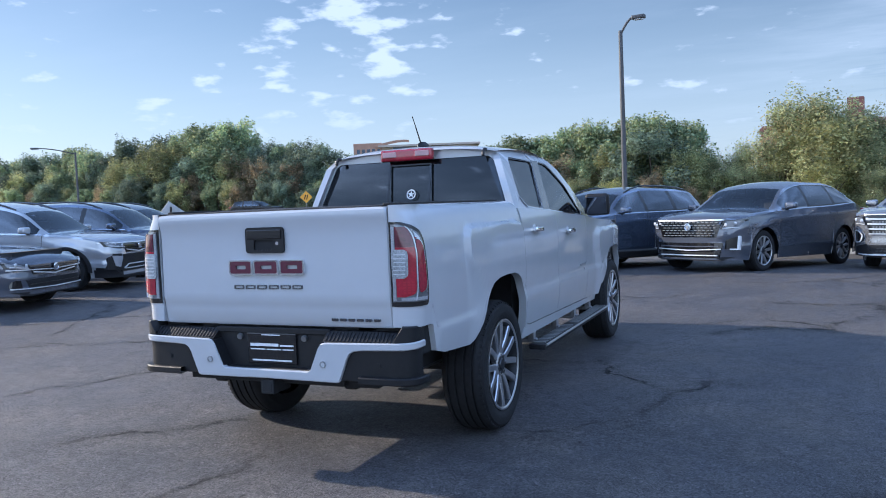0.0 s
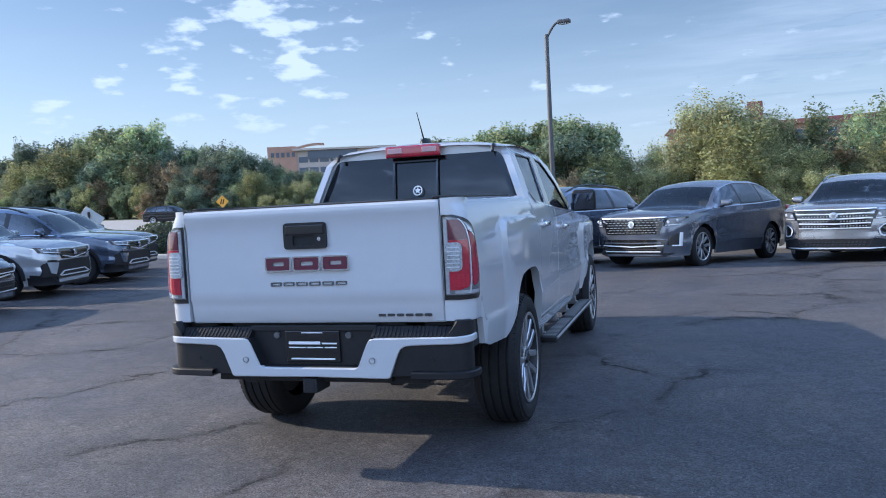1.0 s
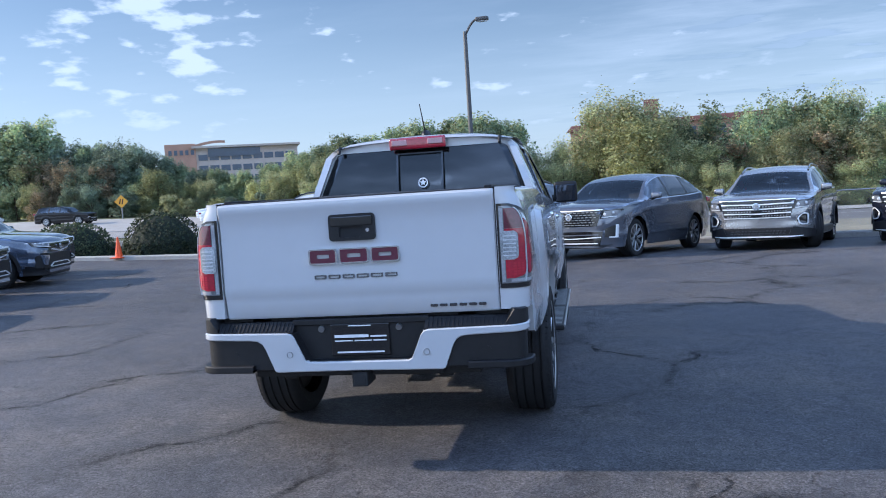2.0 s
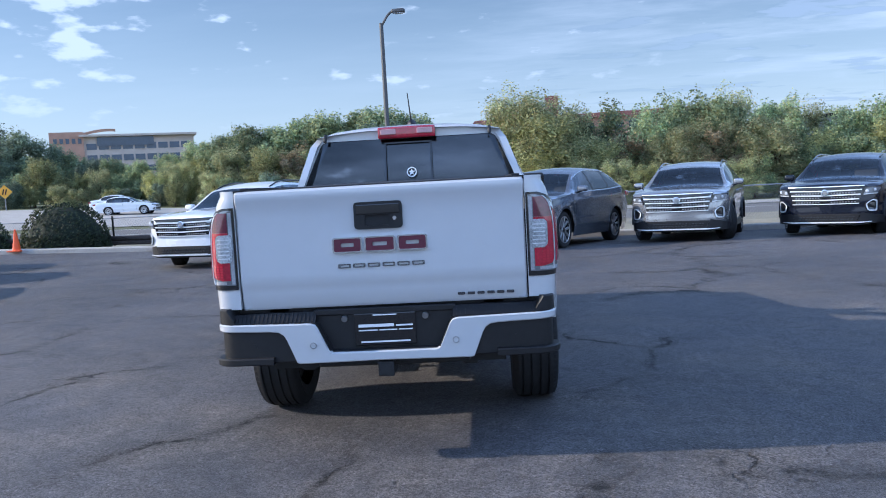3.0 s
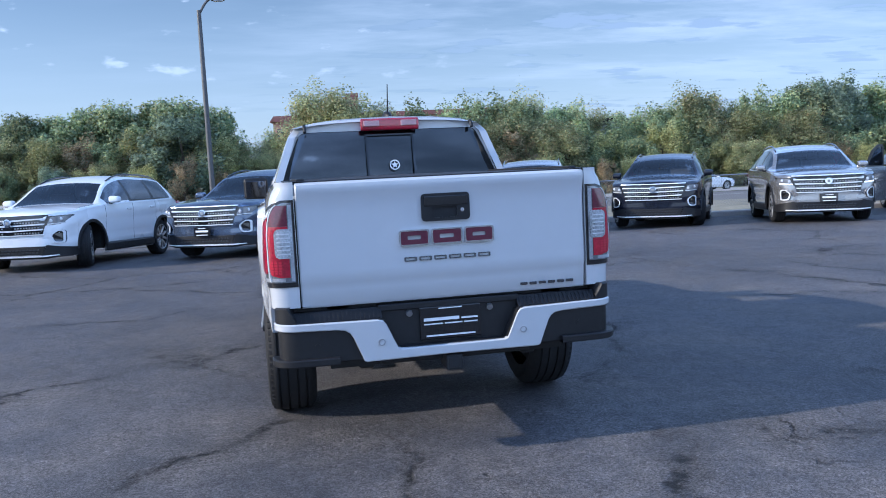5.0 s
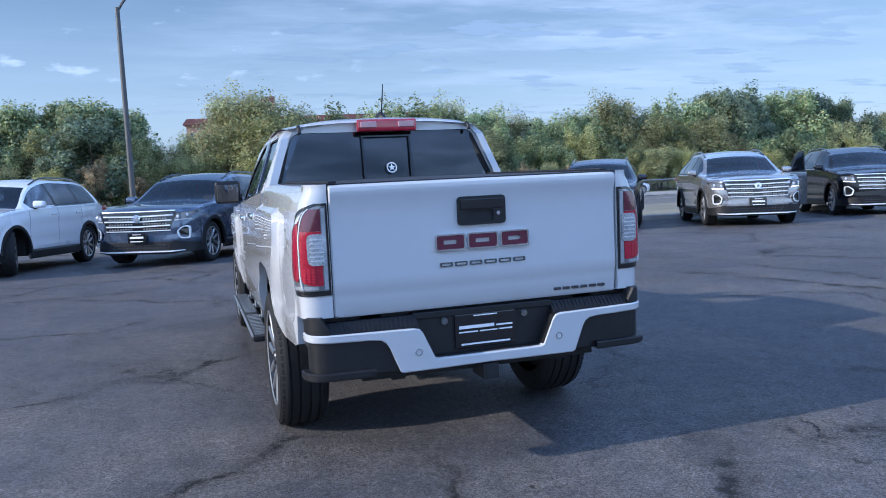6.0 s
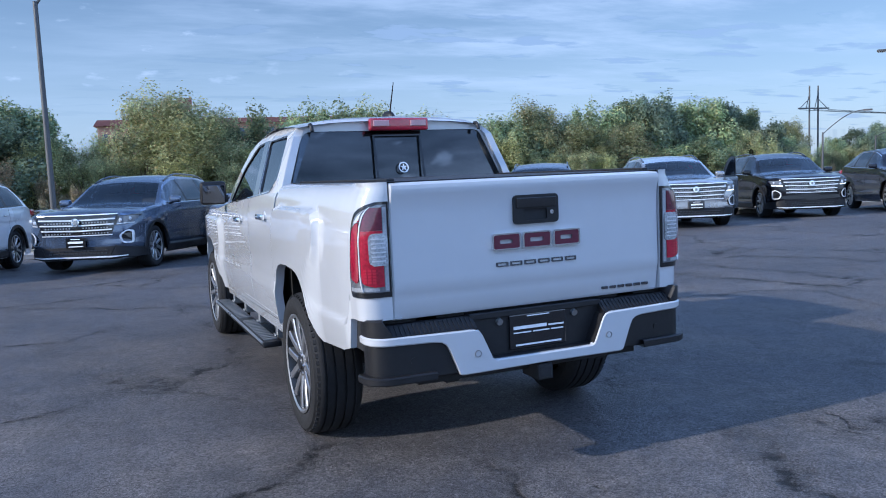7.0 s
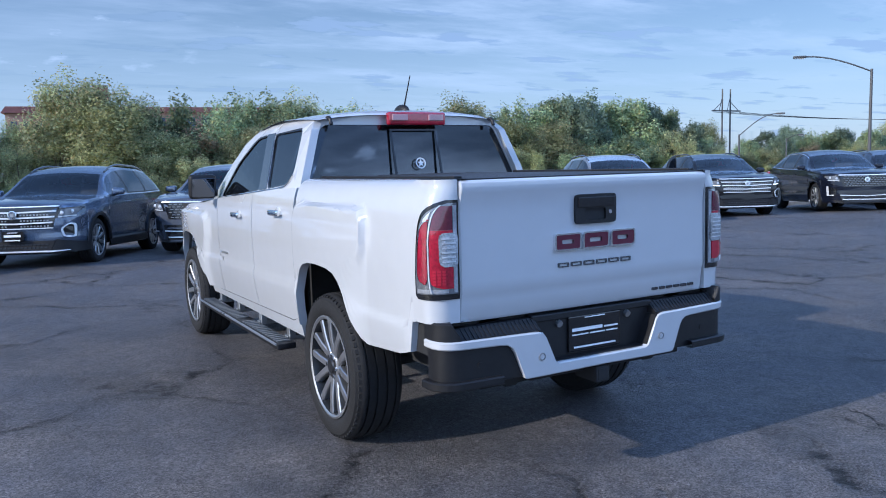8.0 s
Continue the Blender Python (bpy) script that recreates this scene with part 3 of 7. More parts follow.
# ---- trees beyond the highway ----
def crown_mesh(seed, lobes, leaves, leaf, material, spread=0.36, low=0.25):
    """A crown of unit height: leaves scattered over and inside uneven lobes."""
    rnd = random.Random(seed)
    cs = []
    for k in range(lobes):
        a, h = rnd.uniform(0, 2 * math.pi), low + (0.94 - low) * rnd.random() ** 0.85
        rr = spread * (1.0 - 0.75 * abs((h - 0.5) / 0.55) ** 1.6) * math.sqrt(rnd.random())
        r = rnd.uniform(0.04, 0.12)
        cs.append((Vector((rr * math.cos(a), rr * math.sin(a), h)), r, rnd.uniform(1.0, 1.9), Vector((math.cos(a), math.sin(a), 1.2)) * rnd.uniform(0.0, 0.5)))
    load = [c[1] ** 1.6 for c in cs]
    picks = rnd.choices(range(lobes), weights=load, k=leaves)
    verts, faces = [], []
    for k in picks:
        c, r, tall, lean = cs[k]
        d = Vector((rnd.gauss(0, 1), rnd.gauss(0, 1), rnd.gauss(0, 1))).normalized()
        q = d * r * (rnd.random() ** 0.40 * 1.05 if rnd.random() < 0.95 else rnd.uniform(1.0, 1.3))
        p = c + Vector((q.x, q.y, q.z * tall)) + lean * max(0.0, q.z)
        n = (d + Vector((rnd.gauss(0, 0.6), rnd.gauss(0, 0.6), rnd.gauss(0.3, 0.6)))).normalized()
        t = n.orthogonal().normalized()
        t.rotate(Matrix.Rotation(rnd.uniform(0, 6.28), 3, n))
        b = n.cross(t)
        sz = leaf * rnd.uniform(0.5, 1.4)
        i = len(verts)
        verts += [p - t * sz, p + t * sz * 0.6 - b * sz * 0.7, p + t * sz * 0.5 + b * sz * 0.8]
        faces.append((i, i + 1, i + 2))
    me = bpy.data.meshes.new("crown")
    me.from_pydata([tuple(v) for v in verts], [], faces)
    me.materials.append(material)
    return me


def trunk_mesh(seed):
    rnd = random.Random(seed)
    bm = rod((0, 0, -0.03), (0.01, 0, 0.42), 0.022, 8, 0.014)
    for k in range(7):
        a, z = rnd.uniform(0, 6.28), rnd.uniform(0.2, 0.42)
        tip = Vector((0.22 * math.cos(a), 0.22 * math.sin(a), z + rnd.uniform(0.15, 0.35)))
        rod((0.005, 0, z), tip, 0.010, 6, 0.003, bm)
    rod((0.01, 0, 0.42), (0.0, 0.02, 0.85), 0.014, 8, 0.003, bm)
    return mesh_raw(bm, M_BARK)


def mesh_raw(bm, m):
    me = bpy.data.meshes.new("mesh")
    bm.to_mesh(me)
    bm.free()
    me.materials.append(m)
    return me


TREE_KINDS = []
for k, (lobes, leaves, leaf, m, spread, low, word) in enumerate((
        (56, 16000, 0.0145, 0, 0.36, 0.22, "broad green deciduous tree with a full leafy crown"),
        (46, 14500, 0.0145, 0, 0.30, 0.20, "tall green deciduous tree with an uneven crown"),
        (58, 20000, 0.0105, 1, 0.38, 0.14, "olive-green roadside tree turning yellow in autumn"),
        (48, 18000, 0.0105, 1, 0.34, 0.10, "bushy olive tree with patches of autumn colour"),
        (54, 16500, 0.014, 2, 0.38, 0.20, "dense dark green tree behind the highway"),
        (32, 7400, 0.0135, 0, 0.30, 0.35, "thin airy tree with gaps in its crown"),
        (40, 12000, 0.012, 3, 0.34, 0.10, "small tree with rust-brown autumn leaves"),
        (40, 12000, 0.012, 4, 0.32, 0.08, "yellow-green bushy tree by the roadside"))):
    TREE_KINDS.append((crown_mesh(40 + k, lobes, leaves, leaf, M_LEAF[m], spread, low), trunk_mesh(60 + k), word))


def tree(kind, x, y, z, h, wide, turn):
    crown, trunk, word = TREE_KINDS[kind]
    t = empty("tree", Matrix.LocRotScale((x, y, z), Euler((0, 0, turn)), (h * wide, h * wide, h)), word, "tree", "trees beyond the highway")
    for n, me in (("trunk", trunk), ("crown", crown)):
        o = new(n, me)
        o.parent = t


SKYLINE = [(-112.5, 11.9), (-95.2, 12.5), (-89.2, 10.85), (-79.5, 12.35), (-75.8, 13.85), (-72.0, 12.12), (-66.0, 14.0), (-61.5, 11.6), (-57.0, 9.87), (-52.5, 10.47), (-47.2, 8.75), (-41.2, 6.5), (-36.0, 5.9), (-30.0, 6.65), (-24.0, 8.07), (-18.8, 8.37), (-12.8, 9.27), (-8.2, 9.5), (-5.2, 6.8), (-3.0, 5.07), (0.0, 5.75), (2.2, 7.55), (3.8, 9.05), (6.0, 9.65), (9.0, 8.0), (15.8, 7.8), (20.2, 8.0), (25.5, 7.5), (29.2, 6.8), (32.2, 6.35), (36.0, 6.8), (39.0, 7.62), (45.8, 7.85), (49.5, 7.55), (52.5, 8.6), (56.2, 7.85), (62.2, 7.4), (66.0, 7.25), (68.2, 4.47), (72.0, 2.9), (77.2, 3.72), (91.5, 4.4), (112.5, 4.1)]
rnd, hue = random.Random(5), random.Random(9)
x = -120.0
while x < 112:
    for row, (v, frac) in enumerate(((65.5, 0.42), (68.9, 0.72), (71.9, 1.0))):
        xx = x + rnd.uniform(-1.1, 1.1)
        base = land_v(xx, v)
        top = table(SKYLINE, xx) - base
        h = max(2.0, top * (frac * rnd.uniform(0.85, 1.12) if row < 2 else rnd.uniform(0.94, 1.07)))
        if xx < -46:
            kind = rnd.choice((4, 4, 0, 1)) if row else rnd.choice((2, 4, 4, 0))
        elif xx < -4.5:
            kind = rnd.choice((0, 1, 4, 0)) if row == 2 else rnd.choice((2, 3, 0, 4))
        elif xx < 42:
            kind = rnd.choice((2, 3, 2, 5)) if row == 2 else rnd.choice((2, 3, 3, 0))
        else:
            kind = rnd.choice((0, 4, 1, 5)) if row == 2 else rnd.choice((0, 2, 4, 3))
        if row < 2 and hue.random() < 0.34:
            kind = hue.choice((6, 7, 7))
        tree(kind, xx, v - SKEW * xx + rnd.uniform(-1, 1), base - 0.3, h, rnd.uniform(0.9, 1.25) * (1.25 if row < 2 else 1.0) * min(1.0, 8.5 / h + 0.25), rnd.uniform(0, 6.28))
    x += rnd.uniform(2.9, 4.2) if x < -45 else rnd.uniform(2.4, 3.5)
# open woods behind, so no bare land shows between the crowns
x = -195.0
while x < 250:
    v = 95 + rnd.uniform(-6, 6)
    h = (table(SKYLINE, x * 0.75) + 1.5) * rnd.uniform(0.8, 1.0) if x < 86 else rnd.uniform(4, 6.5)
    kind, turn = rnd.choice((0, 2, 4, 4)), rnd.uniform(0, 6.28)
    if not -9 < x < 30:
        tree(kind, x, v - SKEW * x, 0.0, h, 1.3, turn)
    x += rnd.uniform(5.5, 8)


# ---- buildings behind the trees ----
def block(lo, hi, parent, name, m, label=""):
    return part(name, box(lo, hi), m, parent, label)


office = empty("office_building", pose(-79.9, 167.4, 4.75, 0, 0, 25.3) @ Matrix.Diagonal((0.785, 0.785, 0.785, 1)), "long tan and brick office building with dark ribbon windows", "office building")
block((-9.5, 0, -4), (20, 14, 14.2), office, "wall", M_TAN)
block((-18, -0.6, -4), (-9.4, 12, 15.6), office, "stair_tower", M_BRICK, "orange brick stair tower")
block((-10.5, -1.2, 14.2), (20.8, 15, 14.8), office, "roof", M_TAN)
M_DARKWIN = mat("building_glass", (0.04, 0.06, 0.09), 0.1, var=0.2, scale=1)
for z in (4.2, 7.4, 10.6):
    for k in range(9):
        block((-8.8 + k * 3.15, -0.12, z), (-8.8 + k * 3.15 + 2.6, 0.1, z + 1.7), office, "window", M_DARKWIN)
block((-6, -0.5, 11.6), (9, 0.05, 14.0), office, "curtain_wall", M_DARKWIN, "blue glass upper storey")
for k in range(5):
    block((-17 + k * 1.55, -0.75, 12.4), (-17 + k * 1.55 + 0.9, -0.5, 13.8), office, "window", M_DARKWIN)
b = bmesh.new()
arc = [(-11 + 10 * t, 14.8 + 1.5 * math.sin(t * math.pi * 0.62)) for t in [k / 12 for k in range(13)]]
grid([[(x, yy, z) for x, z in arc] for yy in (-1.0, 8)], True, b)
grid([[(x, -1.0, z) for x, z in arc], [(x, -1.0, z - 0.7) for x, z in arc]], True, b)
part("curved_roof", b, M_BRICK, office, "curved copper-brown roof edge")

hotel = empty("brick_building", pose(10.9, 111.6, -0.4, 0, 0, -7.4) @ Matrix.Diagonal((0.75, 0.75, 0.75, 1)), "orange brick apartment building with red roof behind the trees", "brick building")
block((-15.5, 0, 0), (-5.5, 12, 13.2), hotel, "wing", M_BRICK, "orange brick wing")
block((-5.5, 3, 0), (34, 15, 13.6), hotel, "wall", M_BRICK)
block((-6, 2.4, 13.6), (34.6, 15.5, 14.5), hotel, "roof", M_ROOFRED, "dark red roof")
block((-1.6, 3, 14.5), (1.0, 6, 18.4), hotel, "chimney", M_ROOFRED, "red brick lift tower")
b = bmesh.new()
grid([[(-16.1, -0.6, 13.2), (-5.2, -0.6, 13.2)], [(-16.1, 6, 14.8), (-5.2, 6, 14.8)], [(-16.1, 12.6, 13.2), (-5.2, 12.6, 13.2)]], True, b)
prism([(-0.6, 13.2), (6, 14.8), (12.6, 13.2)], lambda u, v, w: Vector((-16.1 + w, u, v)), 10.9, b)
part("hip_roof", b, M_ROOFRED, hotel, "red hipped roof")
for z in (3.4, 6.6, 10.2):
    for k in range(5):
        block((-14.8 + k * 1.95, -0.12, z), (-14.8 + k * 1.95 + 1.0, 0.1, z + 1.6), hotel, "window", M_DARKWIN)
    for k in range(14):
        block((-4.4 + k * 2.7, 2.88, z + 0.8), (-4.4 + k * 2.7 + 1.4, 3.1, z + 2.4), hotel, "window", M_DARKWIN)
mall = empty("low_building", pose(39, 87.6, -0.8, 0, 0, -7.4) @ Matrix.Diagonal((0.75, 0.75, 0.75, 1)), "low dark grey flat-roofed building among pines", "low building")
block((-6, 0, 0), (3, 8, 9.6), mall, "wall", M_STEEL)
block((-6.4, -0.4, 9.6), (3.4, 8.4, 10.2), mall, "roof", M_UNDER)

# ---- poles, power line, fence, rail, hedges ----
def lamp_post(x, y, z0, top, arm, head, label):
    e = empty("street_lamp", pose(x, y, z0), label, "street lamp", "street lamps")
    H = top - z0
    part("pole", rod((0, 0, -0.2), (0, 0, H), 0.11, 14, 0.075), M_POLE, e, smooth=True)
    part("base_plate", rod((0, 0, -0.1), (0, 0, 0.25), 0.2, 16), M_CONCRETE, e)
    n = 8
    b = bmesh.new()
    pts = [Vector((arm[0] * t, arm[1] * t, H - 0.15 + arm[2] * math.sin(t * math.pi / 2))) for t in [k / n for k in range(n + 1)]]
    tube(pts, 0.045, 8, b)
    part("arm", b, M_POLE, e, smooth=True)
    d = Vector((arm[0], arm[1], 0)).normalized()
    b = box((-0.05, -0.13, -0.08), (head, 0.13, 0.07), 0.05, 3)
    hd = part("lamp_head", moved(b, Matrix.Translation(pts[-1]) @ Matrix.Rotation(math.atan2(d.y, d.x), 4, "Z")), M_POLE, e, "cobra-head lamp housing", smooth=True)
    part("lens", moved(box((0.05, -0.09, -0.11), (head - 0.06, 0.09, -0.075), 0.015), Matrix.Translation(pts[-1]) @ Matrix.Rotation(math.atan2(d.y, d.x), 4, "Z")), M_CLEARLENS, hd)
    return e


lamp_post(-3.14, 26.79, -0.35, 7.67, (0.50, -0.06, 0.56), 0.45, "tall bronze street lamp with a short arm")
lamp_post(44.36, 26.21, -0.6, 6.57, (-2.9, 2.45, 1.05), 0.7, "tall grey street lamp with a long arm")
lamp_post(59.23, 48.25, -1.2, 3.6, (2.1, -2.5, 1.95), 0.7, "distant street lamp with a rising arm")
lamp_post(73.81, 53.96, -1.2, 3.38, (0.75, -0.95, 0.5), 0.5, "distant street lamp over the highway")
lamp_post(-53.79, 46.17, 0.4, 7.29, (-1.9, -2.1, 0.5), 0.6, "distant street lamp by the dark trees")

pyl = empty("power_pylon", pose(195.4, 166, 0) @ Matrix.Diagonal((0.845, 0.845, 0.845, 1)), "timber H-frame power pylon against the sky", "power pylon")
for x in (-2.1, 2.1):
    part("pole", rod((x, 0, 0), (x, 0, 26.5), 0.35, 8, 0.25), M_POLE, pyl)
    part("brace", rod((x, 0, 22), (x * 3.2, 0, 18.6), 0.12, 6), M_POLE, pyl)
    part("brace", rod((x, 0, 24), (x - 1.6, 0, 18.6), 0.12, 6), M_POLE, pyl)
part("cross_arm", box((-7.5, -0.15, 18.4), (7.5, 0.15, 18.9)), M_POLE, pyl)
for k, x in enumerate((-7, 0, 7)):
    b = bmesh.new()
    pts = [Vector((x + 160 * t, -34 * t, 18.2 - 5.0 * 4 * t * (1 - t) * 0.6 - 0.5 * t)) for t in [j / 16 for j in range(17)]]
    tube(pts, 0.09, 5, b)
    part("wire", b, M_UNDER, pyl)

FV = 20.2                    # line of the fence
fence = empty("chain_link_fence", pose(0, 0, 0), "chain-link fence with black posts along the verge", "fence")
f_h = 0.98
x = -30.0
while x <= 42:
    y = FV - SKEW * x
    part("post", rod((x, y, land_v(x, FV)), (x, y, land_v(x, FV) + f_h + 0.1), 0.035, 8), M_GLOSSBLK, fence)
    x += 3.0
verts, faces = [], []
zb = land_v(0, FV) + 0.12
for k in range(760):
    for d in (1, -1):
        x0 = -30 + k * 0.095
        x1 = x0 + d * f_h * 0.8
        if not (-30 <= x1 <= 42):
            continue
        i = len(verts)
        w = 0.004
        verts += [(x0 - w, FV - SKEW * x0, zb), (x0 + w, FV - SKEW * x0, zb), (x1 + w, FV - SKEW * x1 + 0.004 * d, zb + f_h), (x1 - w, FV - SKEW * x1 + 0.004 * d, zb + f_h)]
        faces.append((i, i + 1, i + 2, i + 3))
me = bpy.data.meshes.new("mesh_wire")
me.from_pydata(verts, [], faces)
me.materials.append(M_STEEL)
o = new("mesh_wire", me)
o.parent = fence
o["kind"] = "stuff"
part("top_rail", rod((-30, FV + SKEW * 30, zb + f_h), (42, FV - SKEW * 42, zb + f_h), 0.02, 8), M_STEEL, fence)

rail = empty("guard_rail", pose(0, 0, 0), "low weathered brown guard rail before the fence", "guard rail")
GV = 19.1
prof = [(0.0, 0.34), (-0.05, 0.38), (-0.05, 0.44), (0.0, 0.48), (-0.05, 0.52), (-0.05, 0.60), (0.0, 0.63)]
b = grid([[(x, GV - SKEW * x + dy, land_v(x, GV) + dz - 0.2) for dy, dz in prof] for x in range(-34, 3, 4)], False)
part("beam", b, M_WOODRAIL, rail)
for k in range(17):
    x = -34 + k * 2.0
    part("rail_post", box((x - 0.07, GV - SKEW * x + 0.005, land_v(x, GV)), (x + 0.07, GV - SKEW * x + 0.16, land_v(x, GV) + 0.41), 0.01, 1), M_WOODRAIL, rail)


def hedge(x, y, rx, ry, h, seed):
    """A clipped, rounded hedge of many small leaves over a dark core."""
    rnd = random.Random(seed)
    z0 = land(x, y)
    e = empty("hedge", pose(x, y, z0), "clipped rounded dark green hedge by the fence", "hedge", "hedges by the kerb")
    verts, faces = [], []
    for k in range(5200):
        a, u = rnd.uniform(0, 6.283), rnd.uniform(0.0, 1.0)
        ph = math.acos(1 - u) if rnd.random() < 0.6 else math.pi / 2
        zz = math.cos(ph) if ph < 1.57 else rnd.uniform(0, 0.4)
        rr = (1 - zz ** 2.6) ** 0.38
        p = Vector((rx * rr * math.cos(a), ry * rr * math.sin(a), h * zz)) * rnd.uniform(0.95, 1.03)
        n = Vector((math.cos(a), math.sin(a), 0.6)) + Vector((rnd.gauss(0, 0.7), rnd.gauss(0, 0.7), rnd.gauss(0, 0.7)))
        n.normalize()
        t = n.orthogonal().normalized()
        bb, sz, i = n.cross(t), rnd.uniform(0.03, 0.06), len(verts)
        verts += [p - t * sz, p - bb * sz * 0.6, p + t * sz, p + bb * sz * 0.6]
        faces.append((i, i + 1, i + 2, i + 3))
    me = bpy.data.meshes.new("leaves")
    me.from_pydata([tuple(v) for v in verts], [], faces)
    me.materials.append(M_HEDGE)
    o = new("leaves", me)
    o.parent = e
    # near-black core: the shade between the leaves, put in as a solid
    b = bmesh.new()
    bmesh.ops.create_uvsphere(b, u_segments=24, v_segments=14, radius=1)
    for v in b.verts:
        v.co = Vector((v.co.x * rx * 0.93, v.co.y * ry * 0.93, max(-0.05, v.co.z) * h * 0.95))
    part("core", b, mat("hedge_shade", (0.012, 0.02, 0.01), 0.9, var=0.3), e)


hedge(-12.7, 20.0, 1.36, 0.9, 1.5, 3)
hedge(-16.8, 21.0, 1.6, 0.9, 1.28, 4)

M_CONE = mat("cone_orange", (0.80, 0.10, 0.02), 0.5, var=0.08)
cone = empty("traffic_cone", pose(-13.7, 19.0, land(-13.7, 19.0) + 0.08), "orange traffic cone standing by the kerb", "traffic cone")
part("body", lathe([(0.15, 0.03), (0.12, 0.05), (0.028, 0.66), (0.0, 0.68)], 20), M_CONE, cone, matrix=Matrix.Rotation(radians(-90), 4, "Y"))
part("base", box((-0.2, -0.2, 0), (0.2, 0.2, 0.035), 0.01), M_CONE, cone)

sign = empty("road_sign", pose(-43.5, 65.9, land(-43.5, 65.9), 0, 0, 34), "orange diamond road sign on a post beyond the highway", "road sign")
part("post", rod((0, 0.03, 0), (0, 0.03, 2.85 - land(-43.5, 65.9)), 0.05, 8), M_STEEL, sign)
board = part("panel", moved(box((-0.45, -0.012, -0.45), (0.45, 0.012, 0.45), 0.006, 1), pose(0, -0.03, 2.85 - land(-43.5, 65.9), 0, 45, 0)), mat("sign_orange", (0.72, 0.34, 0.03), 0.5, var=0.1), sign, "orange sign panel")
for dx in (-0.12, 0.10):
    part("symbol", moved(box((-0.05, -0.006, -0.26), (0.05, 0.006, 0.26)), pose(dx, -0.05, 2.85 - land(-43.5, 65.9), 0, 14, 0)), M_UNDER, board)

back = empty("road_sign", pose(-20.0, 20.8, land(-20.0, 20.8), 0, 0, 32), "grey back of a leaning diamond road sign", "road sign")
part("post", rod((0, -0.03, 0), (0.05, -0.03, 1.75), 0.045, 8), M_WOODRAIL, back)
part("panel", moved(box((-0.40, -0.012, -0.40), (0.40, 0.0, 0.40), 0.005, 1), pose(0.04, 0.03, 1.42, 0, 38, 0)), mat("sign_aluminium", (0.42, 0.43, 0.42), 0.5, 0.3, var=0.12, scale=3), back, "bare aluminium sign panel")

# ---- the pickup truck: tailgate face on y = 0, nose towards +y ----
truck = empty("pickup_truck", pose(0, 0, 0), "glossy white crew-cab pickup truck with black soft bed cover", "pickup truck")

W_TAB = [(0.09, 0.872), (0.3, 0.884), (0.7, 0.892), (1.1, 0.897), (1.7, 0.895), (3.5, 0.893), (4.4, 0.90), (4.9, 0.87), (5.1, 0.78), (5.35, 0.62)]
D_TAB = [(0.42, -0.05), (0.55, -0.024), (0.68, -0.004), (0.752, 0.002), (0.772, -0.007), (0.86, -0.004), (1.0, 0.0), (1.15, -0.005), (1.25, -0.016), (1.31, -0.030), (1.345, -0.046), (1.368, -0.066), (1.385, -0.098)]


def flare(y, z, y0, y1, z1, r, amp):
    """A raised panel with rounded upper corners that melts into the side towards its lower rear."""
    dy, dz = abs(y - (y0 + y1) / 2) - (y1 - y0) / 2 + r, z - z1 + r
    d = math.hypot(max(dy, 0.0), max(dz, 0.0)) + min(max(dy, dz), 0.0) - r
    wide = 0.018 + (0.24 * smooth01((z1 - 0.16 - z) / 0.30) if y < (y0 + y1) / 2 else 0.0)
    return amp * smooth01(-d / wide)


def side_x(y, z):
    x = max(glide(W_TAB, y) + glide(D_TAB, z), 0.818 - 0.075 * smooth01((y - 0.10) / 0.40))      # full shoulder at the rear corner
    return x + flare(y, z, 0.60, 1.60, 1.262, 0.085, 0.034) + flare(y, z, 3.84, 4.98, 1.105, 0.08, 0.028)


ARCH = [(0.655, 0.595), (0.70, 0.615), (0.74, 0.655), (0.775, 0.70), (0.81, 0.76), (0.85, 0.82), (0.90, 0.875), (0.96, 0.91), (1.05, 0.928),
        (1.2, 0.935), (1.33, 0.932), (1.42, 0.915), (1.48, 0.88), (1.52, 0.82), (1.545, 0.74), (1.565, 0.64), (1.58, 0.54)]


def corner(u, z, off=0.0):
    """Round the rear corner of the bed: u metres outwards from the tailgate's edge."""
    w, r = side_x(0.09, z), 0.085
    flat = w - r - 0.728
    if u <= flat:
        return Vector((0.728 + u, 0.002 - off, z))
    a = (u - flat) / r
    if a <= math.pi / 2:
        return Vector((w - r + (r + off) * math.sin(a), 0.002 + r - (r + off) * math.cos(a), z))
    y = 0.002 + r + (u - flat - r * math.pi / 2)
    return Vector((side_x(y, z) + off, y, z))


def round_corner(t, z):
    """The rear corner from the tailgate's edge (t = 0) to the bed side 0.14 m ahead of it (t = 1)."""
    w, r = side_x(0.09, z), 0.085
    flat = w - r - 0.728
    return corner(t * (flat + r * math.pi / 2 + 0.053), z)


def mirror_x(p, s):
    return Vector((p[0] * s, p[1], p[2]))


def skin(cols, s, rows=22, thick=0.05):
    """A body panel from columns of (place(z), z_low, z_top), with its edges turned inwards."""
    pts = []
    for place, lo, hi in cols:
        line = [place(lo + (hi - lo) * k / rows) for k in range(rows + 1)]
        inner_lo, inner_hi = line[0].copy(), line[-1].copy()
        inner_lo.x -= thick
        inner_hi.x -= thick
        pts.append([mirror_x(p, s) for p in [inner_lo] + line + [inner_hi]])
    a, b = [p.copy() for p in pts[0]], [p.copy() for p in pts[-1]]
    for p in a:
        p.x, p.y = (p.x, p.y + 0.05) if pts[0][1].y < 0.1 else (p.x - s * thick * 0.6, p.y)
    for p in b:
        p.x -= s * thick * 0.6
    bm = grid([a] + pts + [b], flip=s < 0)
    return bm


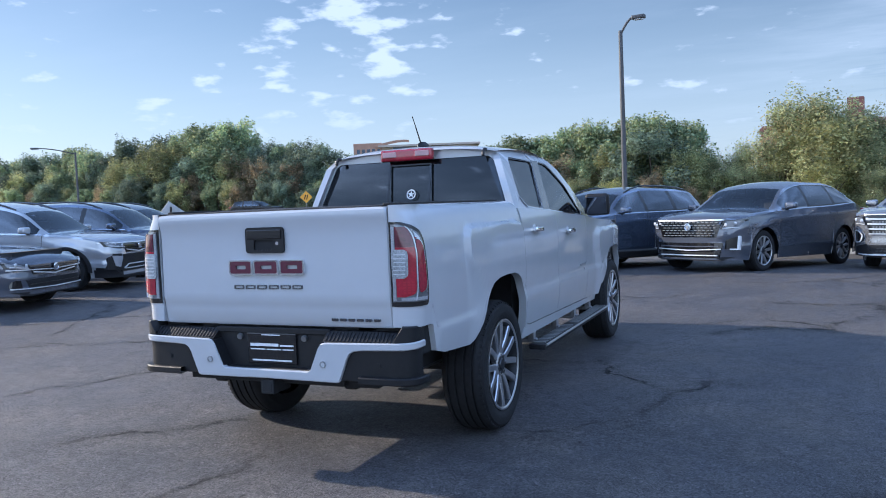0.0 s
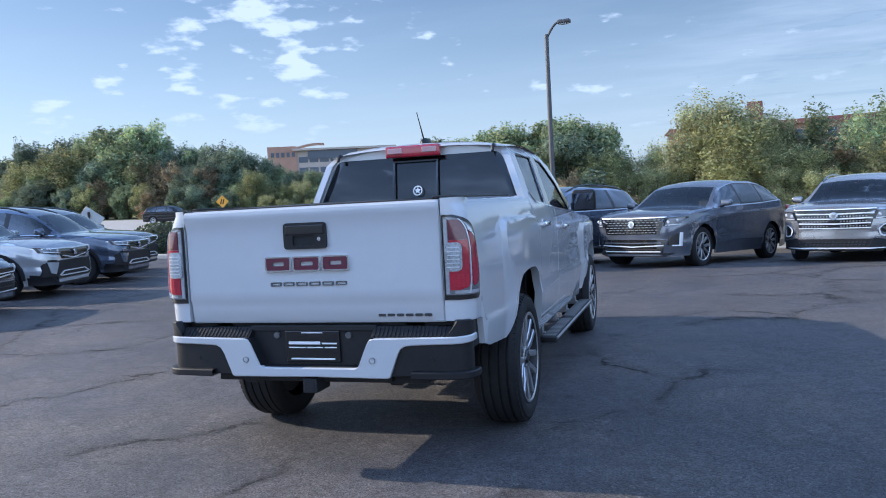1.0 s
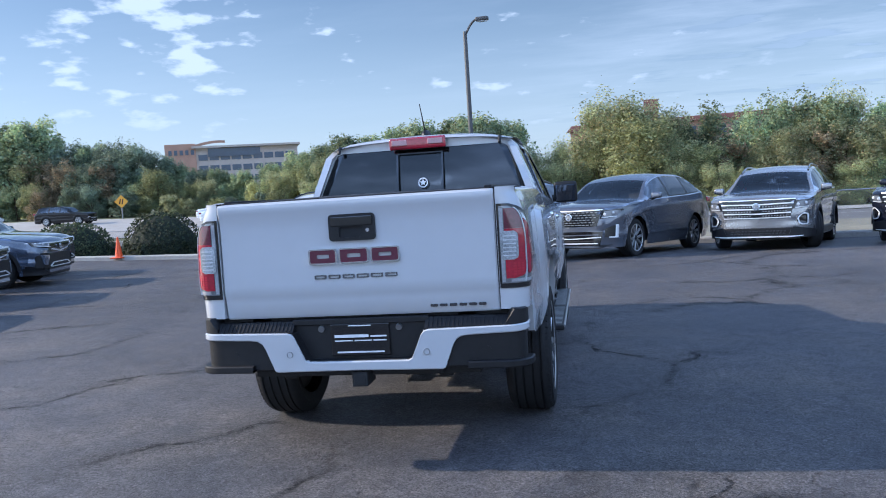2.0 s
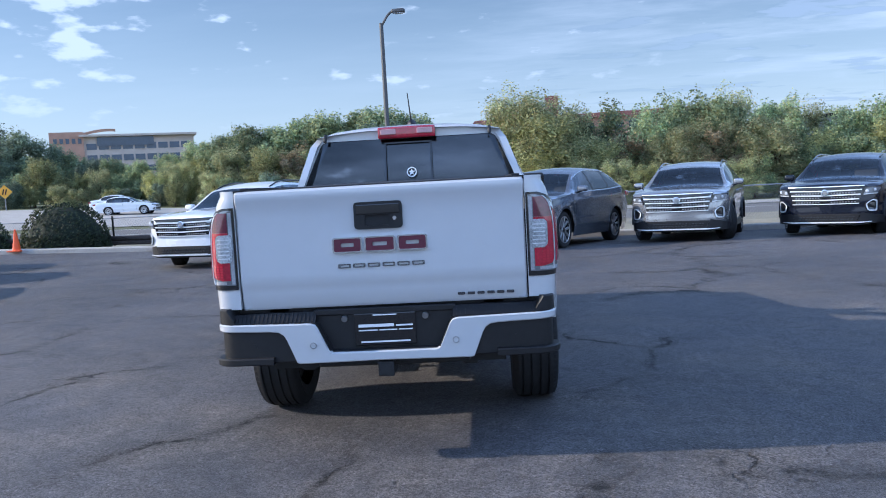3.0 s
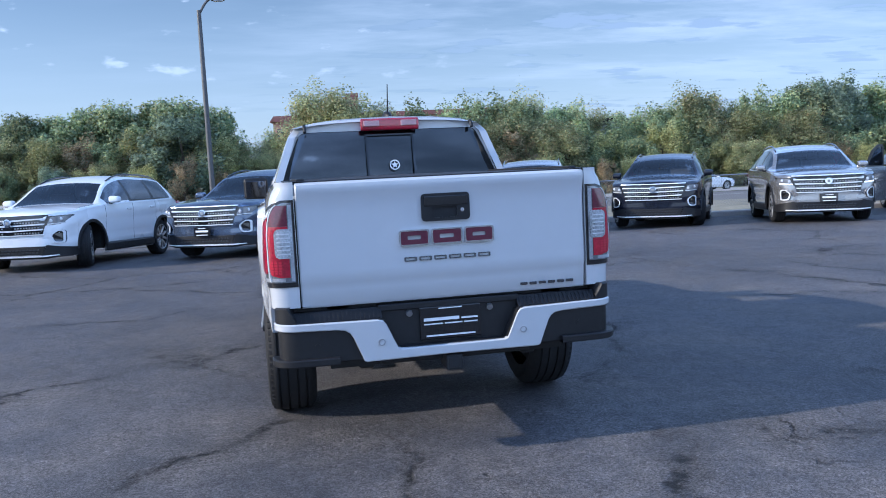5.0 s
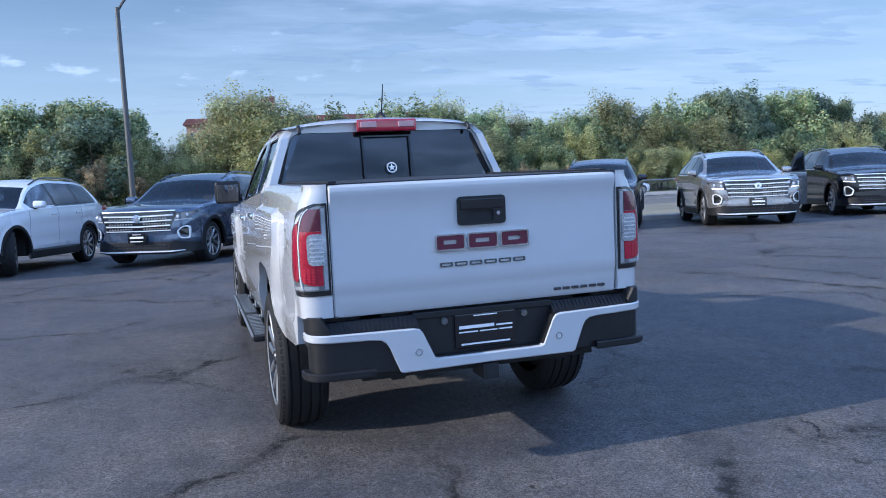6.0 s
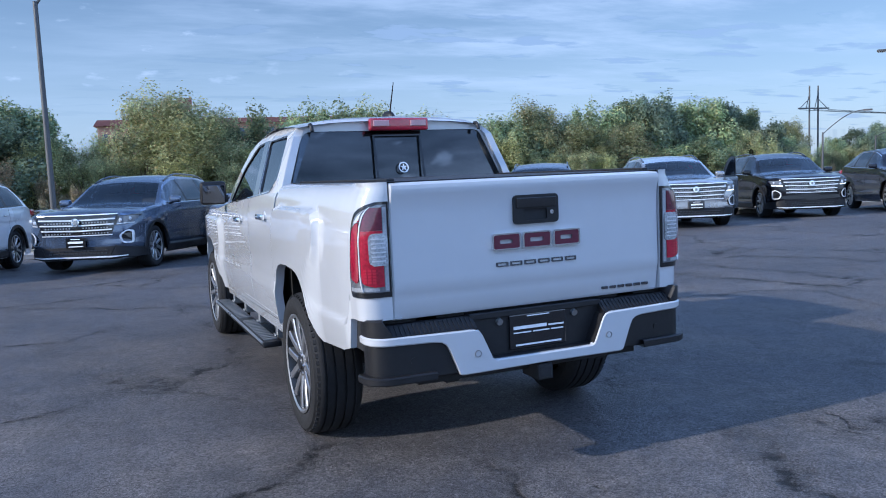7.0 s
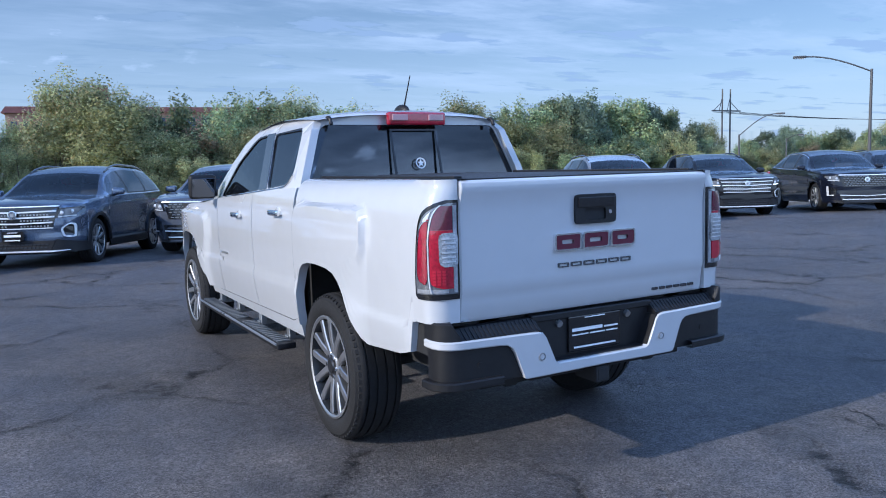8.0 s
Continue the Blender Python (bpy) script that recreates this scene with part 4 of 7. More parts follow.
def side_cols(ys, low, top):
    return [((lambda z, y=y: Vector((side_x(y, z), y, z))), low(y), top(y)) for y in ys]


for s in (1, -1):
    # bed side with the rear corner
    cols = [((lambda z, t=t: round_corner(t, z)), 0.785, 1.385) for t in [k / 14 for k in range(15)]]
    ys = sorted(set([0.15, 0.17, 0.20, 0.25, 0.30, 0.36, 0.42, 0.47, 0.51, 0.54] + [round(0.57 + 0.012 * k, 3) for k in range(8)] + [p[0] for p in ARCH] + [1.55, 1.575, 1.585, 1.595, 1.61, 1.63]))
    low = lambda y: table([(0.0, 0.785), (0.17, 0.78), (0.20, 0.64), (0.3, 0.615), (0.64, 0.592)] + ARCH + [(1.64, 0.54)], y)
    cols += side_cols(ys, low, lambda y: 1.385)
    part("bed_side", skin(cols, s, 48), M_WHITE, truck, smooth=True)
    part("bed_rail_cap", box((min(s * 0.66, s * 0.775), 0.015, 1.372), (max(s * 0.66, s * 0.775), 1.63, 1.387), 0.005), M_BLACKPL, truck, "black plastic bed rail cap")
    # doors
    belt = lambda y: table([(1.66, 1.335), (2.0, 1.325), (2.5, 1.292), (3.5, 1.235), (3.95, 1.2)], y)
    rear_low = lambda y: table([(1.66, 0.575), (1.75, 0.535), (3.6, 0.505)], y)
    d1 = part("rear_door", skin(side_cols([1.668, 1.7, 1.8, 1.9, 2.0, 2.1, 2.25, 2.4, 2.5, 2.543], rear_low, belt), s, 26), M_WHITE, truck, smooth=True)
    d2 = part("front_door", skin(side_cols([2.549, 2.6, 2.75, 2.9, 3.05, 3.2, 3.35, 3.45, 3.502], rear_low, belt), s, 26), M_WHITE, truck, smooth=True)
    for d, y, z in ((d1, 1.955, 1.18), (d2, 2.87, 1.13)):
        x = side_x(y, z)
        b = box((0.012, -0.085, -0.018), (0.044, 0.085, 0.018), 0.012, 3)
        box((-0.01, -0.08, -0.012), (0.03, -0.05, 0.012), 0.004, 1, b)
        box((-0.01, 0.05, -0.012), (0.03, 0.08, 0.012), 0.004, 1, b)
        part("door_handle", moved(b, Matrix.Translation((s * x, y, z)) @ Matrix.Diagonal((s, 1, 1, 1))), M_CHROME, d, "chrome door handle", smooth=True)
        b = bmesh.new()
        bmesh.ops.create_uvsphere(b, u_segments=16, v_segments=8, radius=1)
        part("handle_cup", moved(b, Matrix.Translation((s * (x - 0.002), y, z)) @ Matrix.Diagonal((0.006, 0.06, 0.036, 1))), M_WHITE, d, smooth=True)
    # rocker below the doors
    part("rocker_panel", skin(side_cols([1.66, 1.8, 2.4, 3.0, 3.6, 3.9], lambda y: 0.45, lambda y: rear_low(y) - 0.006), s, 3), M_WHITE, truck, smooth=True)
    # front fender
    shift = 3.353
    fr_arch = [(y + shift, z - 0.02) for y, z in ARCH]
    fender_low = lambda y: table([(3.5, 0.505), (3.98, 0.49)] + [(y, z) for y, z in fr_arch] + [(4.96, 0.5), (5.3, 0.5)], y)
    ftop = lambda y: table([(3.5, 1.233), (3.95, 1.19), (4.5, 1.165), (5.0, 1.09), (5.3, 0.98)], y)
    ys = [3.508, 3.6, 3.7, 3.8, 3.86, 3.9, 3.94, 3.98] + [p[0] for p in fr_arch] + [4.96, 5.02, 5.1, 5.2, 5.3, 5.345]
    part("front_fender", skin(side_cols(ys, fender_low, ftop), s, 36), M_WHITE, truck, smooth=True)
    # small chrome badge bars low on the front door
    for k in range(6):
        y = 3.44 - k * 0.034
        x = side_x(y, 0.82)
        part("door_badge", box((min(s * x, s * (x + 0.006)), y - 0.012, 0.812), (max(s * x, s * (x + 0.006)), y + 0.012, 0.828), 0.002, 1), M_STEEL, d2)
    x = side_x(3.4, 0.77)
    part("door_badge", box((min(s * x, s * (x + 0.006)), 3.385, 0.735), (max(s * x, s * (x + 0.006)), 3.415, 0.79), 0.003, 1), M_STEEL, d2)


def gh_x(y, z):
    """Half-width of the cab above the belt line."""
    x = 0.877 - 0.40 * max(0.0, z - 1.25) - 0.5 * max(0.0, z - 1.69)
    x -= 0.9 * max(0.0, 1.86 - y) ** 2
    x -= 0.05 * smooth01((y - 3.2) / 0.7)
    return x


def rounded(poly, r, n=4):
    """Round the corners of a polygon [(u, v)]."""
    out = []
    for i, p in enumerate(poly):
        p, a, b = Vector(p), Vector(poly[i - 1]), Vector(poly[(i + 1) % len(poly)])
        da, db = min(r, (a - p).length * 0.45), min(r, (b - p).length * 0.45)
        q0, q1 = p + (a - p).normalized() * da, p + (b - p).normalized() * db
        for k in range(n + 1):
            t = k / n
            out.append(tuple((1 - t) ** 2 * q0 + 2 * t * (1 - t) * p + t * t * q1))
    return out


def sheet(outer, holes, place, depth):
    """A plate with holes; place(u, v, w) maps to space."""
    bm = bmesh.new()
    edges = []
    for loop in [outer] + holes:
        vs = [bm.verts.new((u, v, 0)) for u, v in loop]
        edges += [bm.edges.new((vs[i], vs[(i + 1) % len(vs)])) for i in range(len(vs))]
    bmesh.ops.triangle_fill(bm, use_beauty=True, use_dissolve=False, edges=edges)
    bm.normal_update()
    if sum(f.normal.z for f in bm.faces) < 0:
        bmesh.ops.reverse_faces(bm, faces=bm.faces[:])
    front = [v for v in bm.verts]
    rim = [e for e in bm.edges if len(e.link_faces) == 1]
    back = {}
    for v in front:
        back[v] = bm.verts.new((v.co.x, v.co.y, 1))
    for f in list(bm.faces):
        bm.faces.new([back[v] for v in reversed(f.verts)])
    for e in rim:
        a, b = e.verts
        bm.faces.new((a, b, back[b], back[a]))
    for v in bm.verts:
        v.co = place(v.co.x, v.co.y, v.co.z * depth)
    bmesh.ops.recalc_face_normals(bm, faces=bm.faces[:])
    return bm


SIDE_OUT = [(1.70, 1.30), (1.735, 1.45), (1.80, 1.68), (1.86, 1.735), (2.1, 1.758), (2.5, 1.765), (2.8, 1.748), (3.02, 1.705), (3.2, 1.635), (3.45, 1.50),
            (3.75, 1.31), (3.93, 1.195), (3.5, 1.225), (3.0, 1.255), (2.5, 1.285), (2.0, 1.318)]
GLASS_R = rounded([(1.845, 1.405), (1.925, 1.348), (2.30, 1.318), (2.515, 1.682), (1.955, 1.70)], 0.05)
GLASS_F = rounded([(2.46, 1.308), (3.47, 1.245), (3.22, 1.50), (3.0, 1.63), (2.9, 1.672), (2.68, 1.688)], 0.045)
for s in (1, -1):
    place = lambda u, v, w, s=s: Vector((s * (gh_x(u, v) - w), u, v))
    part("cab_side", sheet(SIDE_OUT, [GLASS_R, GLASS_F], place, 0.05), M_WHITE, truck)
    for nm, poly, m in (("rear_door_window", GLASS_R, M_GLASS), ("front_door_window", GLASS_F, M_GLASSF)):
        big = [(c[0], c[1]) for c in poly]
        pane = part(nm, sheet(big, [], lambda u, v, w, s=s: Vector((s * (gh_x(u, v) - 0.012 - w), u, v)), 0.004), m, truck, "dark tinted door glass")
        pane.visible_shadow = False
        # black rubber seal round the pane
        mid = Vector((sum(p[0] for p in poly) / len(poly), sum(p[1] for p in poly) / len(poly)))
        inner = [tuple(mid + (Vector(p) - mid) * (1 - 0.014 / max(0.1, (Vector(p) - mid).length))) for p in poly]
        part("window_seal", sheet(big, [inner], lambda u, v, w, s=s: Vector((s * (gh_x(u, v) - 0.004 - w), u, v)), 0.012), M_GLOSSBLK, pane)
    # black pillar cover between the door windows
    part("pillar_cover", prism([(2.300, 1.320), (2.462, 1.309), (2.680, 1.689), (2.520, 1.692)], lambda u, v, w, s=s: Vector((s * (gh_x(u, v) + 0.003 - w), u, v)), 0.004), M_GREYGLOSS, truck, "glossy dark grey pillar cover")
    # chrome strip along the belt line
    b = bmesh.new()
    line = [(1.84, 1.41), (1.87, 1.375), (1.93, 1.338), (2.1, 1.322), (2.5, 1.297), (3.0, 1.266), (3.5, 1.233)]
    tube([(s * (gh_x(y0, z0) + 0.002), y0, z0) for y0, z0 in line], 0.007, 6, b)
    part("belt_trim", b, M_CHROME, truck, "bright chrome belt moulding")

# roof
rows = []
for y, zt, w in ((1.80, 1.772, 0.665), (1.84, 1.793, 0.668), (1.95, 1.806, 0.67), (2.2, 1.813, 0.67), (2.5, 1.810, 0.67), (2.75, 1.795, 0.67), (2.93, 1.77, 0.672), (3.02, 1.74, 0.675)):
    zs = table([(1.80, 1.735), (1.86, 1.74), (2.1, 1.76), (2.5, 1.767), (2.8, 1.75), (3.02, 1.708)], y)
    rows.append([(w * t, y, zs + (zt - zs) * (1 - abs(t) ** 3.2)) for t in [k / 10 for k in range(-10, 11)]])
part("roof", grid(rows, True), M_WHITE, truck, smooth=True)
for s in (1, -1):
    b = bmesh.new()
    pts = [(s * 0.588, 1.762, 1.708), (s * 0.588, 1.776, 1.738), (s * 0.588, 1.80, 1.752), (s * 0.588, 1.825, 1.751)]
    tube(pts, 0.012, 8, b)
    part("roof_moulding", b, M_BLACKPL, truck, "black rubber roof ditch moulding")

# rear wall of the cab with its window
rear_y = lambda v: 1.715 + 0.28 * (v - 1.30) - 0.10 * max(0, v - 1.6) 
back_place = lambda u, v, w: Vector((u, rear_y(v) + 0.10 * (abs(u) / 0.8) ** 4 * 0.6 + w, v))
out = [(-0.835, 1.28), (0.835, 1.28), (0.815, 1.40), (0.75, 1.55), (0.70, 1.66), (0.655, 1.735), (0.52, 1.775), (0.3, 1.795), (0, 1.803), (-0.3, 1.795), (-0.52, 1.775), (-0.655, 1.735), (-0.70, 1.66), (-0.75, 1.55), (-0.815, 1.40)]
win = rounded([(-0.775, 1.355), (0.775, 1.355), (0.625, 1.71), (-0.625, 1.71)], 0.05)
part("cab_back", sheet(out, [win], back_place, 0.05), M_WHITE, truck)
rear_glass = part("rear_window", sheet(win, [], lambda u, v, w: back_place(u, v, w + 0.008), 0.005), M_GLASS, truck, "dark tinted sliding rear window")
for x in (-0.165, 0.165):
    part("slider_frame", prism([(x - 0.007, 1.37), (x + 0.007, 1.37), (x + 0.007, 1.675), (x - 0.007, 1.675)], lambda u, v, w: back_place(u, v, w + 0.002), 0.006), M_GLOSSBLK, rear_glass)
part("slider_frame", prism([(-0.172, 1.672), (0.172, 1.672), (0.172, 1.684), (-0.172, 1.684)], lambda u, v, w: back_place(u, v, w + 0.001), 0.006), M_GLOSSBLK, rear_glass)
# white ring sticker
b = bmesh.new()
ring = lambda r: [(0.022 + r * math.cos(k * math.pi / 12), 1.462 + r * math.sin(k * math.pi / 12)) for k in range(24)]
merge(b, sheet(ring(0.036), [ring(0.028)], lambda u, v, w: back_place(u, v, w + 0.004), 0.002))
star = [(0.022 + (0.027 if k % 2 == 0 else 0.011) * math.sin(k * math.pi / 5), 1.462 + (0.027 if k % 2 == 0 else 0.011) * math.cos(k * math.pi / 5)) for k in range(10)]
merge(b, sheet(star, [], lambda u, v, w: back_place(u, v, w + 0.004), 0.002))
part("sticker", b, mat("sticker_white", (0.7, 0.7, 0.7), 0.5), rear_glass, "white ring sticker")
# high brake lamp
M_LAMPPINK = mat("pale_red_lens", (0.42, 0.20, 0.22), 0.15, coat=1.0, var=0.2, scale=60)
lamp = part("high_brake_lamp", box((-0.205, 1.745, 1.705), (0.205, 1.80, 1.787), 0.014, 3), M_REDLENS, truck, "red high brake lamp on the roof edge", smooth=True)
for x0, x1 in ((-0.185, -0.075), (0.075, 0.185)):
    part("lamp_insert", box((x0, 1.738, 1.732), (x1, 1.75, 1.772), 0.004, 1), M_LAMPPINK, lamp)
# aerial
b = rod((0.02, 1.985, 1.83), (0.012, 1.865, 2.03), 0.006, 8, 0.003)
aer = part("aerial", b, M_BLACKPL, truck, "thin black mast aerial")
b = bmesh.new()
bmesh.ops.create_uvsphere(b, u_segments=16, v_segments=10, radius=1)
part("aerial_base", moved(b, pose(0.02, 2.02, 1.805) @ Matrix.Diagonal((0.035, 0.10, 0.05, 1))), M_BLACKPL, aer, smooth=True)

# windscreen, hood and nose
ws = [[(x * w, y + 0.10 * (1 - x * x) * f, z) for x in [k / 8 for k in range(-8, 9)]] for y, z, w, f in ((3.0, 1.735, 0.66, 0.2), (3.2, 1.635, 0.69, 0.5), (3.45, 1.50, 0.735, 0.8), (3.75, 1.31, 0.78, 1.0), (3.90, 1.205, 0.79, 1.2))]
part("windscreen", grid(ws, True), M_GLASSF, truck, smooth=True).visible_shadow = False
hood = []
for y, z, w in ((3.90, 1.20, 0.80), (4.1, 1.215, 0.805), (4.5, 1.20, 0.805), (4.9, 1.145, 0.79), (5.15, 1.07, 0.76), (5.30, 0.98, 0.70)):
    hood.append([(w * t, y, z + 0.035 * (1 - t * t) - 0.025 * abs(t) ** 6) for t in [k / 8 for k in range(-8, 9)]])
part("hood", grid(hood, True), M_WHITE, truck, smooth=True)
part("grille", box((-0.52, 5.28, 0.62), (0.52, 5.38, 0.97), 0.03), M_CHROME, truck, "chrome front grille")
part("front_bumper", box((-0.70, 5.05, 0.42), (0.70, 5.42, 0.62), 0.05, 3), M_WHITE, truck, smooth=True)
part("nose_panel", box((-0.66, 5.18, 0.60), (0.66, 5.30, 0.97), 0.04, 3), M_WHITE, truck, smooth=True)
for s in (1, -1):
    part("headlamp", box((min(s * 0.48, s * 0.70), 5.1, 0.80), (max(s * 0.48, s * 0.70), 5.33, 0.95), 0.03, 3), M_CLEARLENS, truck)

# dark inner body, floor and running gear
b = box((-0.60, 0.06, 0.46), (0.60, 5.1, 1.15))
box((-0.80, 1.64, 0.50), (0.80, 3.98, 1.14), 0, 2, b)
for s in (1, -1):
    for y0 in (0.0, shift):
        box((min(s * 0.5, s * 0.86), 0.60 + y0, 0.955), (max(s * 0.5, s * 0.86), 1.62 + y0, 1.15), 0, 2, b)
    box((min(s * 0.5, s * 0.84), 0.06, 0.64), (max(s * 0.5, s * 0.84), 0.60, 1.2), 0, 2, b)
part("inner_body", b, M_UNDER, truck)
b = rod((-0.66, 1.105, 0.39), (0.66, 1.105, 0.39), 0.05, 12)
rod((0, 1.0, 0.38), (0, 1.25, 0.38), 0.14, 14, None, b)
part("rear_axle", b, M_UNDER, truck)
part("spare_tyre", moved(lathe([(0.15, -0.1), (0.33, -0.11), (0.37, -0.06), (0.37, 0.05), (0.33, 0.1), (0.15, 0.09), (0.15, -0.1)], 32), pose(0, 0.62, 0.52, 0, 90, 0)), M_RUBBER, truck, smooth=True)
b = rod((0.5, 0.35, 0.44), (0.5, 2.5, 0.42), 0.035, 12)
rod((0.38, 0.30, 0.45), (0.5, 0.55, 0.44), 0.035, 12, None, b)
part("exhaust_pipe", b, M_STEEL, truck)
for x in (-0.42, 0.42):
    part("frame_rail", box((x - 0.04, 0.08, 0.44), (x + 0.04, 5.0, 0.56), 0.01, 1), M_UNDER, truck)
for s in (1, -1):
    wheel(truck, TRUCK_WHEEL, s * 0.918, 1.105, 0.392, 0, 0.2)
    wheel(truck, TRUCK_WHEEL, s * 0.918, 4.458, 0.392, 0, 0.9)
# seats, seen dimly through the glass
for x in (-0.38, 0.38):
    for y in (2.35, 3.05):
        b = box((x - 0.24, y - 0.08, 1.05), (x + 0.24, y + 0.06, 1.40), 0.05, 3)
        box((x - 0.13, y - 0.07, 1.42), (x + 0.13, y + 0.03, 1.58), 0.04, 3, b)
        part("seat", b, M_SEAT, truck, smooth=True)

# tailgate
PROF = [(0.776, 0.030), (0.79, 0.020), (0.86, 0.011), (0.892, 0.007), (0.905, 0.001), (0.95, 0.0), (1.1, 0.003), (1.24, 0.004), (1.29, 0.0), (1.325, -0.010), (1.35, -0.016), (1.368, -0.012), (1.378, 0.002), (1.382, 0.02)]
rows = []
for z, y in [(0.776, 0.06)] + PROF + [(1.382, 0.06)]:
    line = [(-0.7215, 0.05, z), (-0.7215, y + 0.008, z), (-0.715, y + 0.001, z)] + [(x / 10, y - 0.004 * (1 - (x / 7) ** 2), z) for x in range(-7, 8)] + [(0.715, y + 0.001, z), (0.7215, y + 0.008, z), (0.7215, 0.05, z)]
    rows.append(line)
gate = part("tailgate", grid(rows), M_WHITE, truck, smooth=True)
part("gate_spoiler", box((-0.722, 0.012, 1.374), (0.722, 0.07, 1.387), 0.005), M_BLACKPL, gate, "black plastic top cap")
bez = rounded([(-0.121, 1.162), (0.121, 1.162), (0.121, 1.297), (-0.121, 1.297)], 0.022)
cup = rounded([(-0.068, 1.178), (0.058, 1.178), (0.058, 1.232), (-0.068, 1.232)], 0.012)
hnd = part("gate_handle", sheet(bez, [cup], lambda u, v, w: Vector((u, -0.017 + w, v)), 0.012), M_BLACKPL, gate, "black tailgate handle with key lock")
part("handle_recess", sheet(cup, [], lambda u, v, w: Vector((u, -0.006 + w, v)), 0.004), M_UNDER, hnd)
part("handle_lever", box((-0.108, -0.023, 1.236), (0.108, -0.012, 1.285), 0.005, 2), M_GLOSSBLK, hnd)
part("key_lock", rod((0.082, -0.021, 1.212), (0.082, -0.012, 1.212), 0.010, 14), M_CHROME, hnd)
M_NAMEBAR = mat("dark_chrome", (0.16, 0.17, 0.19), 0.2, 0.9)
# emblem: three red blocks in chrome frames, and rows of small chrome bars below
for k, (x0, x1) in enumerate(((-0.238, -0.088), (-0.078, 0.078), (0.088, 0.238))):
    fr = rounded([(x0, 1.048), (x1, 1.048), (x1, 1.126), (x0, 1.126)], 0.014)
    ins = rounded([(x0 + 0.008, 1.055), (x1 - 0.008, 1.055), (x1 - 0.008, 1.119), (x0 + 0.008, 1.119)], 0.010)
    em = part("emblem", sheet(fr, [ins], lambda u, v, w: Vector((u, -0.018 + w, v)), 0.018), M_CHROME, gate, "chrome frame of the emblem")
    core = rounded([(x0 + 0.042, 1.078), (x1 - 0.042, 1.078), (x1 - 0.042, 1.097), (x0 + 0.042, 1.097)], 0.005)
    part("emblem_fill", sheet(ins, [core], lambda u, v, w: Vector((u, -0.015 + w, v)), 0.012), M_REDBADGE, em, "dark red emblem fill")
for n, x0, x1, z0, z1 in ((6, -0.222, 0.224, 0.972, 0.993), (6, 0.368, 0.662, 0.808, 0.822)):
    step = (x1 - x0) / n
    for k in range(n):
        bar = rounded([(x0 + k * step + 0.006, z0), (x0 + (k + 1) * step - 0.006, z0), (x0 + (k + 1) * step - 0.006, z1), (x0 + k * step + 0.006, z1)], 0.004, 2)
        hole = rounded([(x0 + k * step + 0.014, z0 + 0.006), (x0 + (k + 1) * step - 0.014, z0 + 0.006), (x0 + (k + 1) * step - 0.014, z1 - 0.006), (x0 + k * step + 0.014, z1 - 0.006)], 0.002, 2)
        part("name_bar", sheet(bar, [hole] if n == 6 and z1 - z0 > 0.018 else [], lambda u, v, w: Vector((u, table([(z, y) for z, y in PROF], v) - 0.010 + w, v)), 0.012), M_NAMEBAR, gate)

# tail lamps
LAMP_EDGE = [(0.888, 0.204), (0.892, 0.212), (0.905, 0.219), (0.95, 0.221), (1.08, 0.215), (1.16, 0.206), (1.20, 0.197), (1.235, 0.181), (1.262, 0.156),
             (1.283, 0.118), (1.296, 0.085), (1.302, 0.060)]
DIVIDER = [(0.90, 0.118), (0.94, 0.128), (1.0, 0.133), (1.12, 0.133), (1.19, 0.126), (1.24, 0.112), (1.27, 0.094), (1.29, 0.070)]


def lamp_patch(left, right, z0, z1, off, s, nu=10, nz=24):
    """A lens that follows the rear corner, between two curved edges left(z) and right(z)."""
    rows = []
    for i in range(nz + 1):
        z = z0 + (z1 - z0) * i / nz
        a, b = left(z), right(z)
        line = [corner(a + (b - a) * k / nu, z, off) for k in range(nu + 1)]
        rows.append([mirror_x(p, s) for p in [corner(a, z, -0.01)] + line + [corner(b, z, -0.01)]])
    ends = []
    for z in (z0, z1):
        a, b = left(z), right(z)
        ends.append([mirror_x(corner(a + (b - a) * max(0, min(nu, k - 1)) / nu, z, -0.01), s) for k in range(nu + 3)])
    return grid([ends[0]] + rows + [ends[1]], flip=s > 0)


def eased(z, z0, z1, r, depth):
    """How far a rounded end draws its edge in."""
    d = max(0.0, r - min(z - z0, z1 - z)) / r
    return depth * (1 - math.sqrt(max(0.0, 1 - d * d)))


